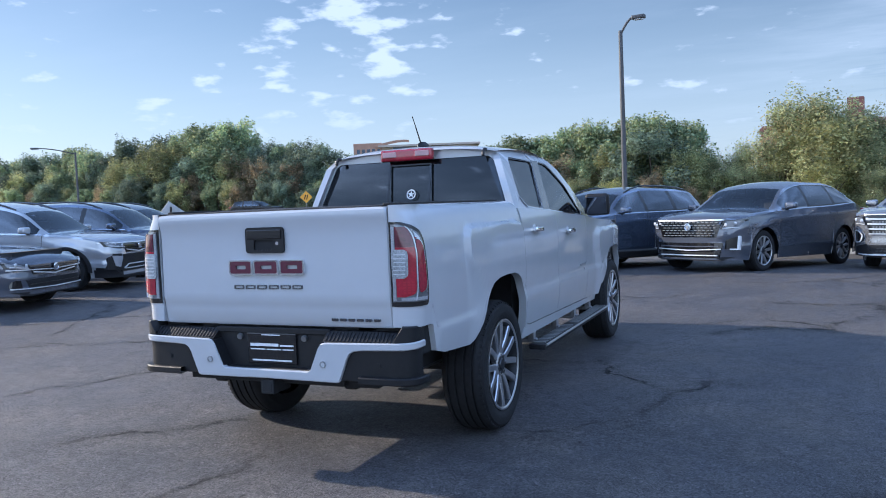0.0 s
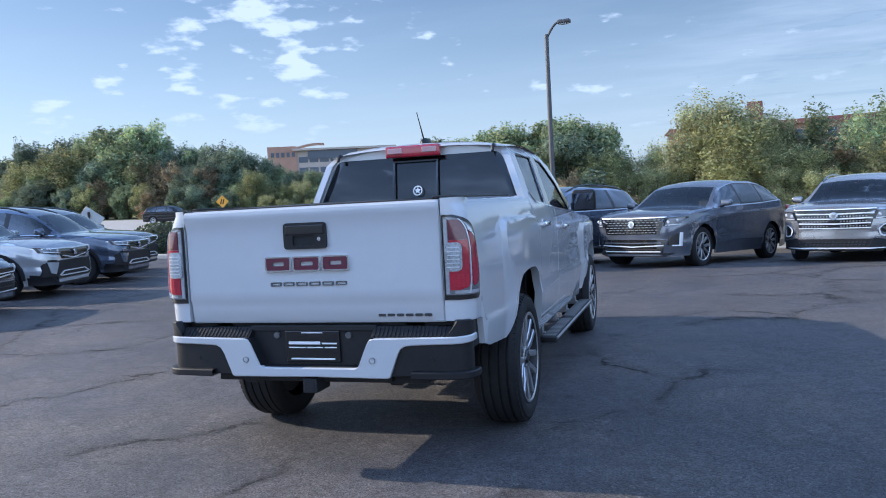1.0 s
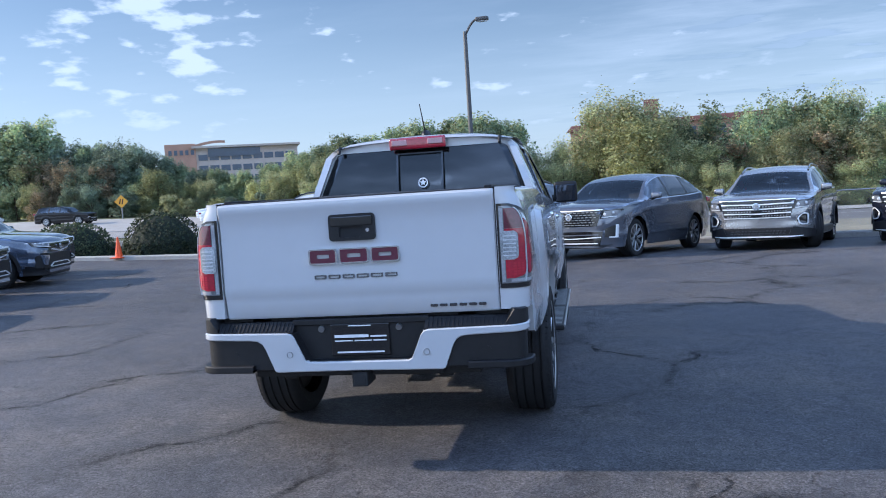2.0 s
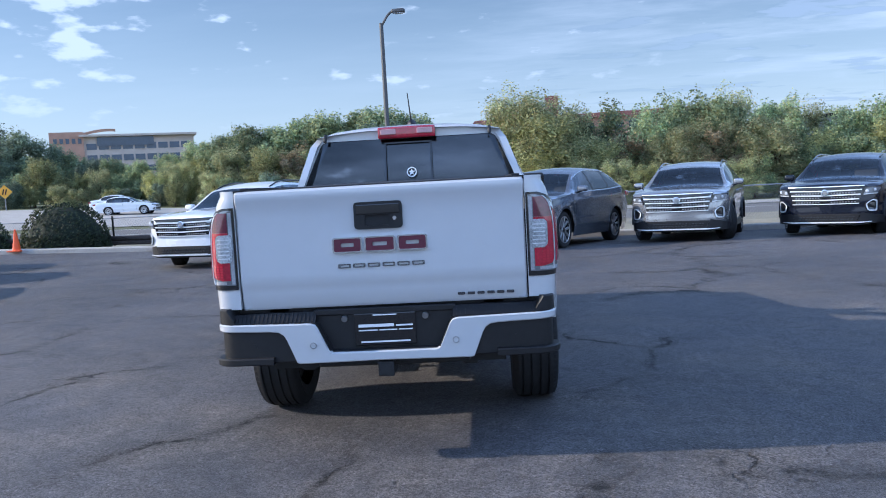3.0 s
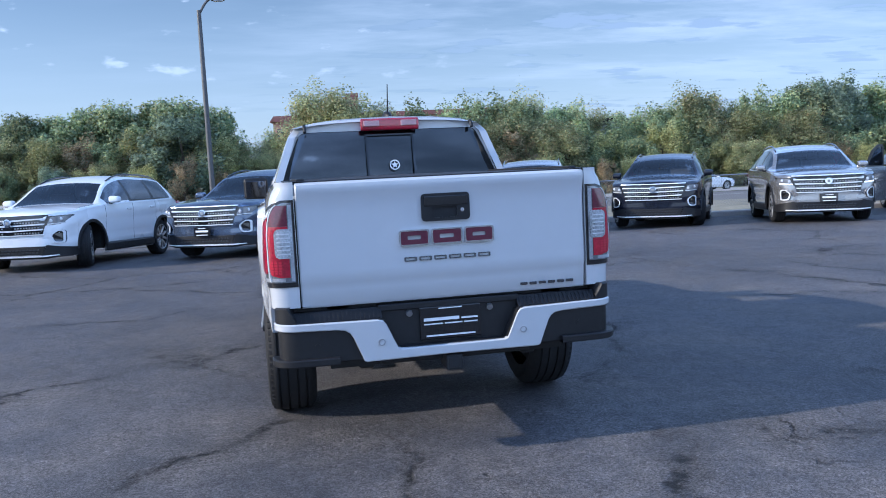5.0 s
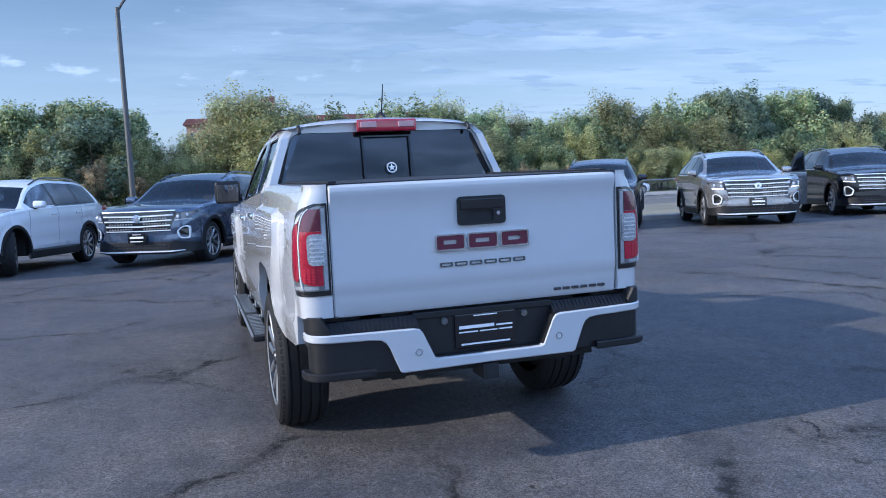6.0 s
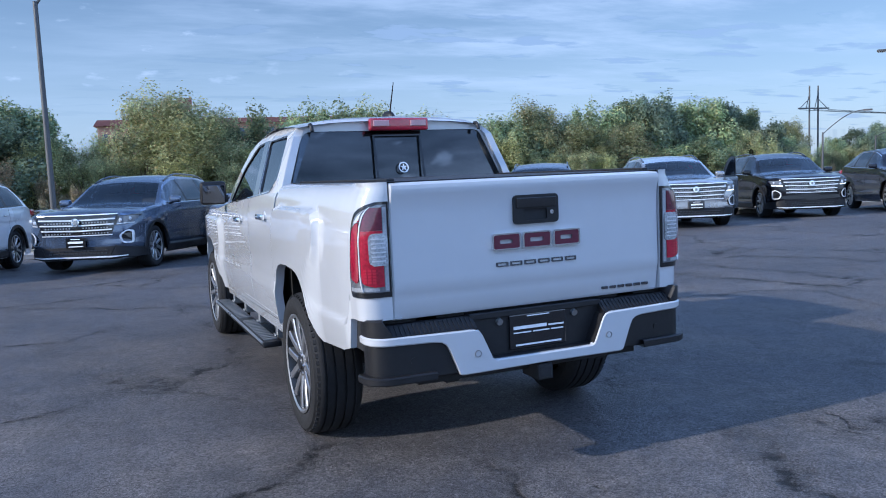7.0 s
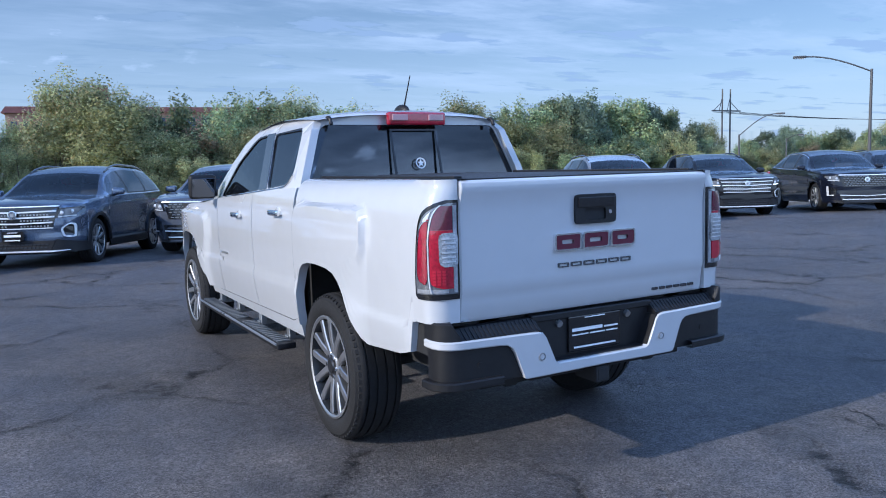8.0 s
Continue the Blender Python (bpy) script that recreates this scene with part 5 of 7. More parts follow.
edge = lambda z: glide(LAMP_EDGE, z)
split = lambda z: glide(DIVIDER, z)
flat_u = lambda u: (lambda z: u)
for s in (1, -1):
    tl = part("tail_lamp", lamp_patch(flat_u(0.003), edge, 0.888, 1.302, 0.006, s, 16, 30), M_GLOSSBLK, truck, "tall tail lamp with red and clear lenses", smooth=True)
    part("lamp_housing", lamp_patch(flat_u(0.013), lambda z: edge(z + 0.010) - 0.018, 0.912, 1.290, 0.011, s, 16, 30), M_LAMPGREY, tl, "silvery clear housing", smooth=True)
    part("clear_lens", lamp_patch(flat_u(0.016), flat_u(0.033), 0.918, 1.280, 0.014, s, 3, 8), M_LAMPCLEAR, tl, smooth=True)
    part("clear_lens", lamp_patch(lambda z: split(z) + 0.012, lambda z: edge(z + 0.012) - 0.030, 1.215, 1.262, 0.014, s, 6, 10), M_CLEARLENS, tl, smooth=True)
    part("clear_lens", lamp_patch(flat_u(0.060), flat_u(0.190), 0.918, 0.934, 0.014, s, 10, 4), M_LAMPCLEAR, tl, smooth=True)
    part("red_lens", lamp_patch(flat_u(0.037), lambda z: split(z) - 0.005, 1.180, 1.278, 0.017, s), M_REDDEEP, tl, "smoked upper red lens", smooth=True)
    main = part("red_lens", lamp_patch(flat_u(0.037), lambda z: split(z) - 0.005 - eased(z, 0.936, 1.6, 0.03, 0.045), 0.936, 1.179, 0.017, s), M_REDLENS, tl, "bright red lens", smooth=True)
    for k in range(5):                      # faceted cells at the foot of the red lens
        for q in range(3):
            u0, z = 0.072 + q * 0.017, 0.952 + k * 0.013
            part("lens_cell", lamp_patch(flat_u(u0), flat_u(u0 + 0.012), z, z + 0.009, 0.019, s, 2, 2), M_REDCELL, main, smooth=True)
    part("red_lens", lamp_patch(lambda z: split(z) + 0.006 + eased(z, 0.955, 1.225, 0.05, 0.012), lambda z: edge(z) - 0.036 - eased(z, 0.955, 1.225, 0.055, 0.034), 0.955, 1.225, 0.017, s), M_REDMID, tl, "curved outer red lens", smooth=True)
    part("divider_strip", lamp_patch(lambda z: split(z) - 0.003, lambda z: split(z) + 0.002, 0.918, 1.282, 0.019, s, 2, 30), M_CLEARLENS, tl, "bright divider line", smooth=True)
    part("divider_strip", lamp_patch(lambda z: edge(z) - 0.034 - eased(z, 0.955, 1.225, 0.055, 0.034), lambda z: edge(z) - 0.030 - eased(z, 0.955, 1.225, 0.055, 0.034), 0.955, 1.225, 0.017, s, 2), M_CHROME, tl, smooth=True)
    rev = part("reverse_lens", lamp_patch(lambda z: 0.018 + eased(z, 1.028, 1.168, 0.02, 0.008), lambda z: 0.094 - eased(z, 1.028, 1.168, 0.03, 0.016), 1.028, 1.168, 0.025, s, 8, 16), M_REVLENS, tl, "clear ribbed reversing lens", smooth=True)
    for k in range(6):
        part("lens_rib", lamp_patch(flat_u(0.030), flat_u(0.084), 1.046 + k * 0.019, 1.052 + k * 0.019, 0.028, s, 6, 2), M_CLEARLENS, rev, smooth=True)

# rear bumper
def bump(u, z, off=0.0):
    """Plan line of the bumper: u metres from the middle, round the corner and forwards."""
    s = 1 if u >= 0 else -1
    a, r = abs(u), 0.10
    flat = 0.76
    if a <= flat:
        return Vector((u, -0.072 + 0.018 * (a / flat) ** 2 - off, z))
    t = (a - flat) / r
    if t <= math.pi / 2:
        return Vector((s * (flat + (r + off) * math.sin(t)), -0.054 + r - (r + off) * math.cos(t), z))
    return Vector((s * (flat + r + off), -0.054 + r + (a - flat - r * math.pi / 2), z))


def band(us, lo, hi, off, rows=4, thick=0.03):
    pts = []
    for u in us:
        a, b = lo(abs(u)), hi(abs(u))
        line = [bump(u, a + 0.004, off - thick)] + [bump(u, a, off - 0.004), bump(u, a + 0.005, off)] + [bump(u, a + (b - a) * k / rows, off) for k in range(1, rows)] + [bump(u, b - 0.006, off), bump(u, b, off - 0.007)] + [bump(u, b, off - thick)]
        pts.append(line)
    return grid(pts)


us_all = [-0.96, -0.93, -0.90, -0.86, -0.83, -0.80, -0.77, -0.74, -0.68, -0.62, -0.57, -0.56, -0.53, -0.505, -0.49, -0.47, -0.455, -0.444, -0.43, -0.40, -0.37, -0.345, -0.33, -0.31, -0.29, -0.278, -0.26, -0.2, -0.1, 0]
us_all += [-u for u in us_all[-2::-1]]
hi_w = lambda a: table([(0, 0.558), (0.262, 0.558), (0.278, 0.568), (0.33, 0.685), (0.345, 0.703), (0.37, 0.708), (1.0, 0.718)], a)
lo_w = lambda a: table([(0, 0.512), (0.43, 0.507), (0.444, 0.512), (0.495, 0.64), (0.51, 0.658), (0.53, 0.668), (0.57, 0.673), (1.0, 0.684)], a)
bp = part("rear_bumper", band(us_all, lo_w, hi_w, 0.0, 5), M_WHITE, truck, "white painted rear bumper with black corners", smooth=True)
for s in (1, -1):
    us = [0.44, 0.455, 0.47, 0.49, 0.505, 0.53, 0.56, 0.62, 0.68, 0.74, 0.77, 0.80, 0.83, 0.86, 0.90, 0.93, 0.96]
    us = us if s > 0 else [-u for u in us[::-1]]
    part("bumper_corner", band(us, lambda a: 0.515, lambda a: max(0.517, lo_w(a) + 0.003), -0.018), M_BLACKPL, bp, "black plastic bumper corner", smooth=True)
    us = [0.56, 0.60, 0.66, 0.72, 0.76, 0.79, 0.82, 0.85, 0.88, 0.917, 0.94, 0.96]
    us = us if s > 0 else [-u for u in us[::-1]]
    part("corner_step", band(us, lambda a: 0.508, lambda a: 0.544, 0.016, 3, 0.10), M_BLACKPL, bp, "black step pad in the bumper corner", smooth=True)
    us = [0.755, 0.765, 0.78, 0.80, 0.82, 0.84, 0.86, 0.88, 0.917, 0.94, 0.97]
    us = us if s > 0 else [-u for u in us[::-1]]
    part("bumper_cap", band(us, lambda a: 0.712, lambda a: table([(0.755, 0.735), (0.80, 0.792), (1.1, 0.792)], a), -0.008, 3, 0.10), M_BLACKPL, bp, "dark plastic bumper end cap", smooth=True)
    b = prism([(-0.046, 0.690), (-0.046, 0.711), (0.012, 0.757), (0.07, 0.757), (0.07, 0.69)], lambda u, v, w, s=s: Vector((s * (0.345 + w), u, v)), 0.44)
    pad = part("step_pad", b, M_BLACKPL, bp, "ribbed black bumper step pad")
    for k in range(20):
        x = s * (0.36 + k * 0.0215)
        part("pad_rib", moved(box((-0.004, -0.034, -0.002), (0.004, 0.034, 0.003)), pose(x, -0.016, 0.735, 38, 0, 0)), M_BLACKPL, pad)
    for x, z in ((0.356, 0.598), (0.66, 0.60)):
        o = 0.0 if x < 0.5 else -0.018
        p = bump(s * x, z, o)
        part("parking_sensor", rod((p.x, p.y + 0.004, z), (p.x, p.y - 0.004, z), 0.013, 16), M_WHITE if x < 0.5 else M_BLACKPL, bp)
        if x < 0.5:
            part("sensor_ring", moved(lathe([(0.013, 0.0), (0.0165, 0.0), (0.0165, 0.004), (0.013, 0.004), (0.013, 0.0)], 20), pose(p.x, p.y - 0.003, z, 0, 0, -90)), M_STEEL, bp)
b = box((-0.36, 0.012, 0.50), (0.36, 0.05, 0.755))
box((-0.35, -0.05, 0.535), (0.35, 0.03, 0.560), 0.004, 1, b)
box((-0.36, 0.0, 0.735), (0.36, 0.07, 0.765), 0.004, 1, b)
for s in (1, -1):
    prism([(0.268, 0.555), (0.36, 0.555), (0.36, 0.71), (0.335, 0.70)], lambda u, v, w, s=s: Vector((s * u, -0.06 + w, v)), 0.09, b)
pocket = part("plate_pocket", b, M_BLACKPL, bp, "black recess for the number plate")
for s in (1, -1):
    part("plate_lamp", rod((s * 0.205, 0.014, 0.718), (s * 0.205, -0.004, 0.712), 0.016, 12), M_STEEL, pocket)
plate = part("dealer_plate", box((-0.155, -0.002, 0.572), (0.155, 0.010, 0.738), 0.006), M_GLOSSBLK, pocket, "black dealer plate with unreadable white bars")
M_PLATEINK = mat("plate_white", (0.75, 0.75, 0.75), 0.5)
for x0, x1, z0, z1 in ((-0.06, 0.06, 0.725, 0.730), (-0.135, 0.045, 0.667, 0.682), (0.055, 0.14, 0.668, 0.676), (-0.135, -0.04, 0.648, 0.654), (-0.03, 0.06, 0.648, 0.654), (0.07, 0.138, 0.648, 0.654), (-0.125, 0.125, 0.588, 0.596)):
    part("plate_bar", box((x0, -0.004, z0), (x1, 0.0, z1)), M_PLATEINK, plate)
b = box((-0.36, 0.03, 0.462), (0.42, 0.10, 0.51), 0.02, 3)
part("hitch_bar", b, M_UNDER, truck)
b = box((-0.04, -0.06, 0.425), (0.04, 0.10, 0.50), 0.006)
box((-0.03, -0.063, 0.435), (0.03, -0.05, 0.49), 0.003, 1, b)
part("hitch_receiver", b, M_UNDER, truck, "square steel tow hitch receiver")

# soft bed cover
rows = [[(x * 0.69, y, 1.384 + 0.010 * (1 - x * x) * smooth01((y - 0.02) / 0.1)) for x in [k / 6 for k in range(-6, 7)]] for y in (0.03, 0.06, 0.12, 0.5, 0.9, 1.3, 1.60, 1.66)]
part("bed_cover", grid(rows, True), mat("vinyl_cover", (0.02, 0.02, 0.022), 0.6, var=0.15, scale=8, bump=0.25, bump_scale=200), truck, "black vinyl soft bed cover", smooth=True)
for x in (-0.69, 0.69):
    part("cover_rail", box((x - 0.02, 0.06, 1.383), (x + 0.02, 1.66, 1.398), 0.006), M_BLACKPL, truck)

# running boards
for s in (1, -1):
    x0, x1 = 0.845, 0.965
    b = box((min(s * x0, s * x1), 1.84, 0.345), (max(s * x0, s * x1), 3.96, 0.385), 0.012, 2)
    rb = part("running_board", b, M_BLACKPL, truck, "black ribbed running board", smooth=True)
    for k in range(34):
        y = 1.90 + k * 0.06
        if 2.72 < y < 2.86:
            continue
        part("tread_rib", box((min(s * 0.862, s * 0.948), y, 0.383), (max(s * 0.862, s * 0.948), y + 0.026, 0.392)), M_STEEL, rb)
    part("edge_strip", rod((s * 0.967, 1.86, 0.378), (s * 0.967, 3.94, 0.378), 0.008, 8), M_ALLOY, rb, "bright edge strip")
    for y in (2.0, 2.62, 3.2, 3.75):
        b = box((min(s * 0.70, s * 0.86), y - 0.025, 0.37), (max(s * 0.70, s * 0.86), y + 0.025, 0.40), 0.004, 1)
        box((min(s * 0.80, s * 0.845), y - 0.03, 0.38), (max(s * 0.80, s * 0.845), y + 0.03, 0.47), 0.004, 1, b)
        part("step_bracket", b, M_STEEL, rb)

# door mirrors
for s in (1, -1):
    b = box((-0.105, -0.065, -0.095), (0.105, 0.055, 0.095), 0.035, 4)
    for v in b.verts:
        if v.co.y > 0:
            v.co.x *= 0.86
            v.co.z *= 0.86
    hs = part("door_mirror", moved(b, pose(s * 0.985, 3.60, 1.33, 7, 0, -s * 5)), M_BLACKPL, truck, "black door mirror", smooth=True)
    # mirror colour darkened in place of the dark surroundings it would reflect
    part("mirror_glass", moved(box((-0.088, -0.076, -0.074), (0.088, -0.069, 0.074), 0.004, 1), pose(s * 0.985, 3.60, 1.33, 10, 0, -s * 2)), mat("mirror_dark_reflection", (0.12, 0.13, 0.15), 0.05, 1.0), hs, "mirror glass")
    part("mirror_arm", rod((s * 0.86, 3.60, 1.275), (s * 0.95, 3.61, 1.28), 0.03, 12), M_BLACKPL, hs)

# bring the wheelbase to 3.26 m
for o in list(truck.children):
    if o.name.startswith("wheel"):
        o.location.y *= 0.972
    else:
        for q in (o, *o.children_recursive):
            q.data.transform(Matrix.Diagonal((1, 0.972, 1, 1)))

# ---- parked cars: nose on local y = 0, tail towards +y ----
ATLAS = dict(L=5.08, axles=(0.93, 3.91), wr=0.385, track=0.955, wheels="SUV", cowl=1.26, header=1.99, tailtop=4.66, doors=(1.44, 2.55, 3.60),
             glass=((1.58, 2.50), (2.60, 3.52), (3.64, 4.46)),
             T=[(0, 0.93), (0.03, 0.995), (0.09, 1.035), (0.3, 1.080), (0.7, 1.122), (1.0, 1.148), (1.26, 1.165), (1.99, 1.575), (2.14, 1.628), (2.4, 1.692), (2.9, 1.738), (3.8, 1.735), (4.4, 1.70), (4.66, 1.645), (4.96, 1.12), (5.08, 0.95)],
             w=[(0, 0.56), (0.03, 0.67), (0.08, 0.775), (0.16, 0.86), (0.28, 0.925), (0.45, 0.968), (0.75, 0.99), (1.1, 0.995), (4.2, 0.99), (4.8, 0.94), (5.0, 0.88), (5.08, 0.80)],
             belt=[(0, 0.84), (0.3, 0.985), (1.26, 1.10), (2.5, 1.16), (3.5, 1.185), (4.6, 1.22), (5.1, 1.0)], wt=[(0, 0.66), (0.3, 0.84), (1.26, 0.865), (1.99, 0.715), (2.4, 0.69), (3.5, 0.685), (4.66, 0.63), (5.1, 0.64)])
CROSS = dict(ATLAS, T=ATLAS["T"][:9] + [(2.4, 1.69), (2.8, 1.73), (3.4, 1.73), (3.9, 1.69), (4.25, 1.61), (4.5, 1.49), (4.74, 1.30), (4.90, 1.10), (5.0, 0.95)],
             belt=[(0, 0.84), (0.3, 0.985), (1.26, 1.10), (2.5, 1.165), (3.5, 1.205), (4.4, 1.26), (4.8, 1.12), (5.1, 0.9)],
             L=5.0, tailtop=4.25, glass=((1.58, 2.50), (2.60, 3.50), (3.60, 4.30)))
TAOS = dict(L=4.46, axles=(0.88, 3.57), wr=0.355, track=0.885, wheels="SLIM", cowl=1.16, header=1.84, tailtop=4.05, doors=(1.32, 2.35, 3.25),
            glass=((1.44, 2.30), (2.40, 3.18), (3.28, 3.80)),
            T=[(0, 0.78), (0.04, 0.88), (0.12, 0.945), (0.5, 1.005), (0.9, 1.035), (1.16, 1.05), (1.84, 1.45), (2.0, 1.515), (2.25, 1.575), (2.7, 1.62), (3.4, 1.61), (3.9, 1.575), (4.05, 1.53), (4.34, 1.06), (4.46, 0.88)],
            w=[(0, 0.62), (0.06, 0.74), (0.15, 0.82), (0.3, 0.875), (0.6, 0.91), (1.0, 0.92), (3.7, 0.915), (4.2, 0.87), (4.4, 0.81), (4.46, 0.74)],
            belt=[(0, 0.72), (0.3, 0.88), (1.2, 1.0), (3.2, 1.05), (4.1, 1.08), (4.5, 0.95)], wt=[(0, 0.55), (0.3, 0.74), (1.16, 0.80), (1.84, 0.66), (2.3, 0.635), (3.2, 0.63), (4.05, 0.59), (4.5, 0.58)])
SEDAN = dict(L=4.70, axles=(0.86, 3.54), wr=0.33, track=0.87, wheels="SLIM", cowl=1.31, header=2.04, tailtop=3.35, doors=(1.40, 2.42, 3.30),
             glass=((1.56, 2.38), (2.46, 3.22), (3.30, 3.66)),
             T=[(0, 0.66), (0.04, 0.73), (0.14, 0.79), (0.6, 0.90), (1.1, 0.955), (1.31, 0.97), (2.04, 1.325), (2.2, 1.38), (2.45, 1.425), (2.8, 1.44), (3.35, 1.39), (4.0, 1.12), (4.5, 1.08), (4.64, 1.0), (4.70, 0.8)],
             w=[(0, 0.60), (0.06, 0.72), (0.15, 0.80), (0.3, 0.855), (0.6, 0.89), (1.0, 0.90), (3.9, 0.895), (4.4, 0.85), (4.62, 0.78), (4.70, 0.70)],
             belt=[(0, 0.62), (0.3, 0.76), (1.35, 0.90), (3.3, 0.97), (4.2, 0.99), (4.7, 0.8)], wt=[(0, 0.52), (0.3, 0.70), (1.31, 0.78), (2.04, 0.63), (2.4, 0.605), (3.35, 0.60), (4.0, 0.60), (4.7, 0.60)])
M_PILLAR = mat("pillar_black", (0.010, 0.010, 0.011), 0.4)
M_HEADLAMP = mat("headlamp_lens", (0.16, 0.175, 0.20), 0.12, 0.3, coat=1.0, var=0.3, scale=30)
M_DRL = mat("daytime_lamp", (0.95, 0.97, 1.0), 0.3, emit=1.6)
M_GLASSC = glass_mat("windscreen_glass", (0.55, 0.60, 0.62), 0.78)
KITS = {"SUV": SUV_WHEEL, "SLIM": SLIM_WHEEL}


def paint(name, color, metal=0.65, rough=0.2):
    return mat(name, color, rough, metal, coat=1.0 if metal > 0.3 else 0.5, var=0.03, scale=4, spec=0.5 if metal > 0.3 else 0.3)


def car(spec, m, paint_m, label, category, turn=0.0, style="bars", cladding=None, plate_on=False, rails=True, drl=False, group="parked cars", open_door=False, spin=0.4):
    c = empty(category.replace(" ", "_"), m, label, category, group)
    T, Wt, B, Tw, L = spec["T"], spec["w"], spec["belt"], spec["wt"], spec["L"]
    d0, d1, d2 = spec["doors"]
    r = spec["wr"] + 0.065
    ys = set([0, 0.04, 0.09, 0.15, 0.22, 0.3, 0.4, spec["cowl"], spec["header"], spec["tailtop"], L - 0.04, L])
    for y in [p[0] for p in T]:
        ys.add(y)
    for d in (d0, d1, d2):
        ys.update((d, d + 0.009))
    for g in spec["glass"]:
        ys.update(g)
    for ax in spec["axles"]:
        for k in range(13):
            ys.add(round(ax + r * math.cos(math.pi * k / 12), 4))
        ys.update((ax - r - 0.004, ax + r + 0.004))
    ys.update((0.015, 0.025, 0.06, 0.12))
    ys.update(k * 0.09 for k in range(int(L / 0.09)))
    ys = sorted(y for y in ys if 0 <= y <= L)
    ys = [y for i, y in enumerate(ys) if i == 0 or y - ys[i - 1] > 0.003]
    rise = (0.0, 0.05, 0.28, 0.52, 0.74, 0.90, 1.0)            # rows of the glasshouse: sill, panes, frame
    span = (0.0, 0.075, 0.2, 0.34, 0.48, 0.62, 0.75, 0.88, 1.0)  # columns over the top: pillar, then screen or roof
    NS, NG, NC = 14, len(rise) - 1, len(span) - 1

    def low(y):
        z = 0.235 + 0.05 * smooth01((y - L + 0.6) / 0.6)
        for ax in spec["axles"]:
            q = r * r - (y - ax) ** 2
            if q > 0:
                z = max(z, spec["wr"] - 0.02 + math.sqrt(q))
        return z

    def section(y):
        w, t, zb, wt = glide(Wt, y), glide(T, y), low(y), glide(Tw, y)
        s = min(glide(B, y), t - 0.06)
        zb = min(zb, s - 0.05)
        pts = []
        for k in range(NS + 1):
            u = k / NS
            z = zb + (s - zb) * u
            dx = -0.05 * smooth01((0.48 - z) / 0.2) - 0.020 * smooth01((z - s + 0.16) / 0.16) + 0.014 * smooth01((z - s + 0.26) / 0.03) - 0.016 * smooth01((0.66 - z) / 0.1) + 0.014 * smooth01((0.56 - z) / 0.06)
            for ax in spec["axles"]:
                dx += 0.018 * max(0.0, 1 - (math.hypot(y - ax, z - spec["wr"]) / (r + 0.10)) ** 6) if math.hypot(y - ax, z - spec["wr"]) < r + 0.10 else 0
            pts.append((w + dx, z))
        zg0, zg1 = s + 0.02, t - 0.05
        if zg1 < zg0 + 0.01:
            zg0 = zg1 = (s + t) / 2
        x0 = w - 0.035
        for u in rise:
            pts.append((x0 + (wt - x0) * (u ** 1.25), zg0 + (zg1 - zg0) * u))
        for u in span[1:]:
            pts.append((wt * (1 - u), zg1 + (t - zg1) * (1 - (1 - u) ** 2.2)))
        return [Vector((x, y, z)) for x, z in pts]

    secs = [section(y) for y in ys]
    groups = {}

    def put(key, quad):
        groups.setdefault(key, []).append(quad)

    nrow = len(secs[0])
    for i in range(len(ys) - 1):
        yc = (ys[i] + ys[i + 1]) / 2
        if any(d < yc < d + 0.009 for d in (d0, d1, d2)):
            gap = True
        else:
            gap = False
        for j in range(nrow - 1):
            q = (secs[i][j], secs[i + 1][j], secs[i + 1][j + 1], secs[i][j + 1])
            zc = sum(p.z for p in q) / 4
            if j < NS + 1:
                if gap:
                    continue
                key = "lower_bumper" if cladding and yc < 0.40 and zc < 0.40 - 0.12 * (style == "bars") else "front_bumper" if yc < 0.40 else "front_fender" if yc < d0 else "front_door" if yc < d1 else "rear_door" if yc < d2 else "rear_quarter"
            elif j < NS + 1 + NG:
                n = next((k for k, g in enumerate(spec["glass"]) if g[0] < yc < g[1]), None)
                high = q[3].z - q[0].z + q[2].z - q[1].z > 0.03
                row = j - NS - 1
                if n is not None and high and 0 < row < NG - 1:
                    key = "side_window_%d" % n
                else:
                    n_p = sum(g[1] < yc for g in spec["glass"])
                    key = "hood" if yc < spec["cowl"] else "pillar_%d" % n_p if row < NG - 1 and high and n_p in (1, 2) else "door_frame"
            else:
                key = "hood" if yc < spec["cowl"] else "windscreen" if yc < spec["header"] else "roof" if yc < spec["tailtop"] else "rear_window" if (zc > table(B, yc) + 0.1 and j > NS + 1 + NG) else "tailgate"
                if key in ("windscreen", "rear_window") and j == NS + 1 + NG:
                    key = "door_frame"
                if key == "windscreen" and yc < spec["cowl"] + 0.06:
                    key = "hood"
            put(key, q)
    for sec, key in ((secs[0], "front_bumper"), (secs[-1], "tailgate")):
        for a, b in zip(sec, sec[1:]):
            quad = (Vector((0, a.y, a.z)), a, b, Vector((0, b.y, b.z)))
            key2 = "lower_bumper" if key == "front_bumper" and cladding and b.z < 0.30 else key
            put(key2, quad if key == "front_bumper" else quad[::-1])
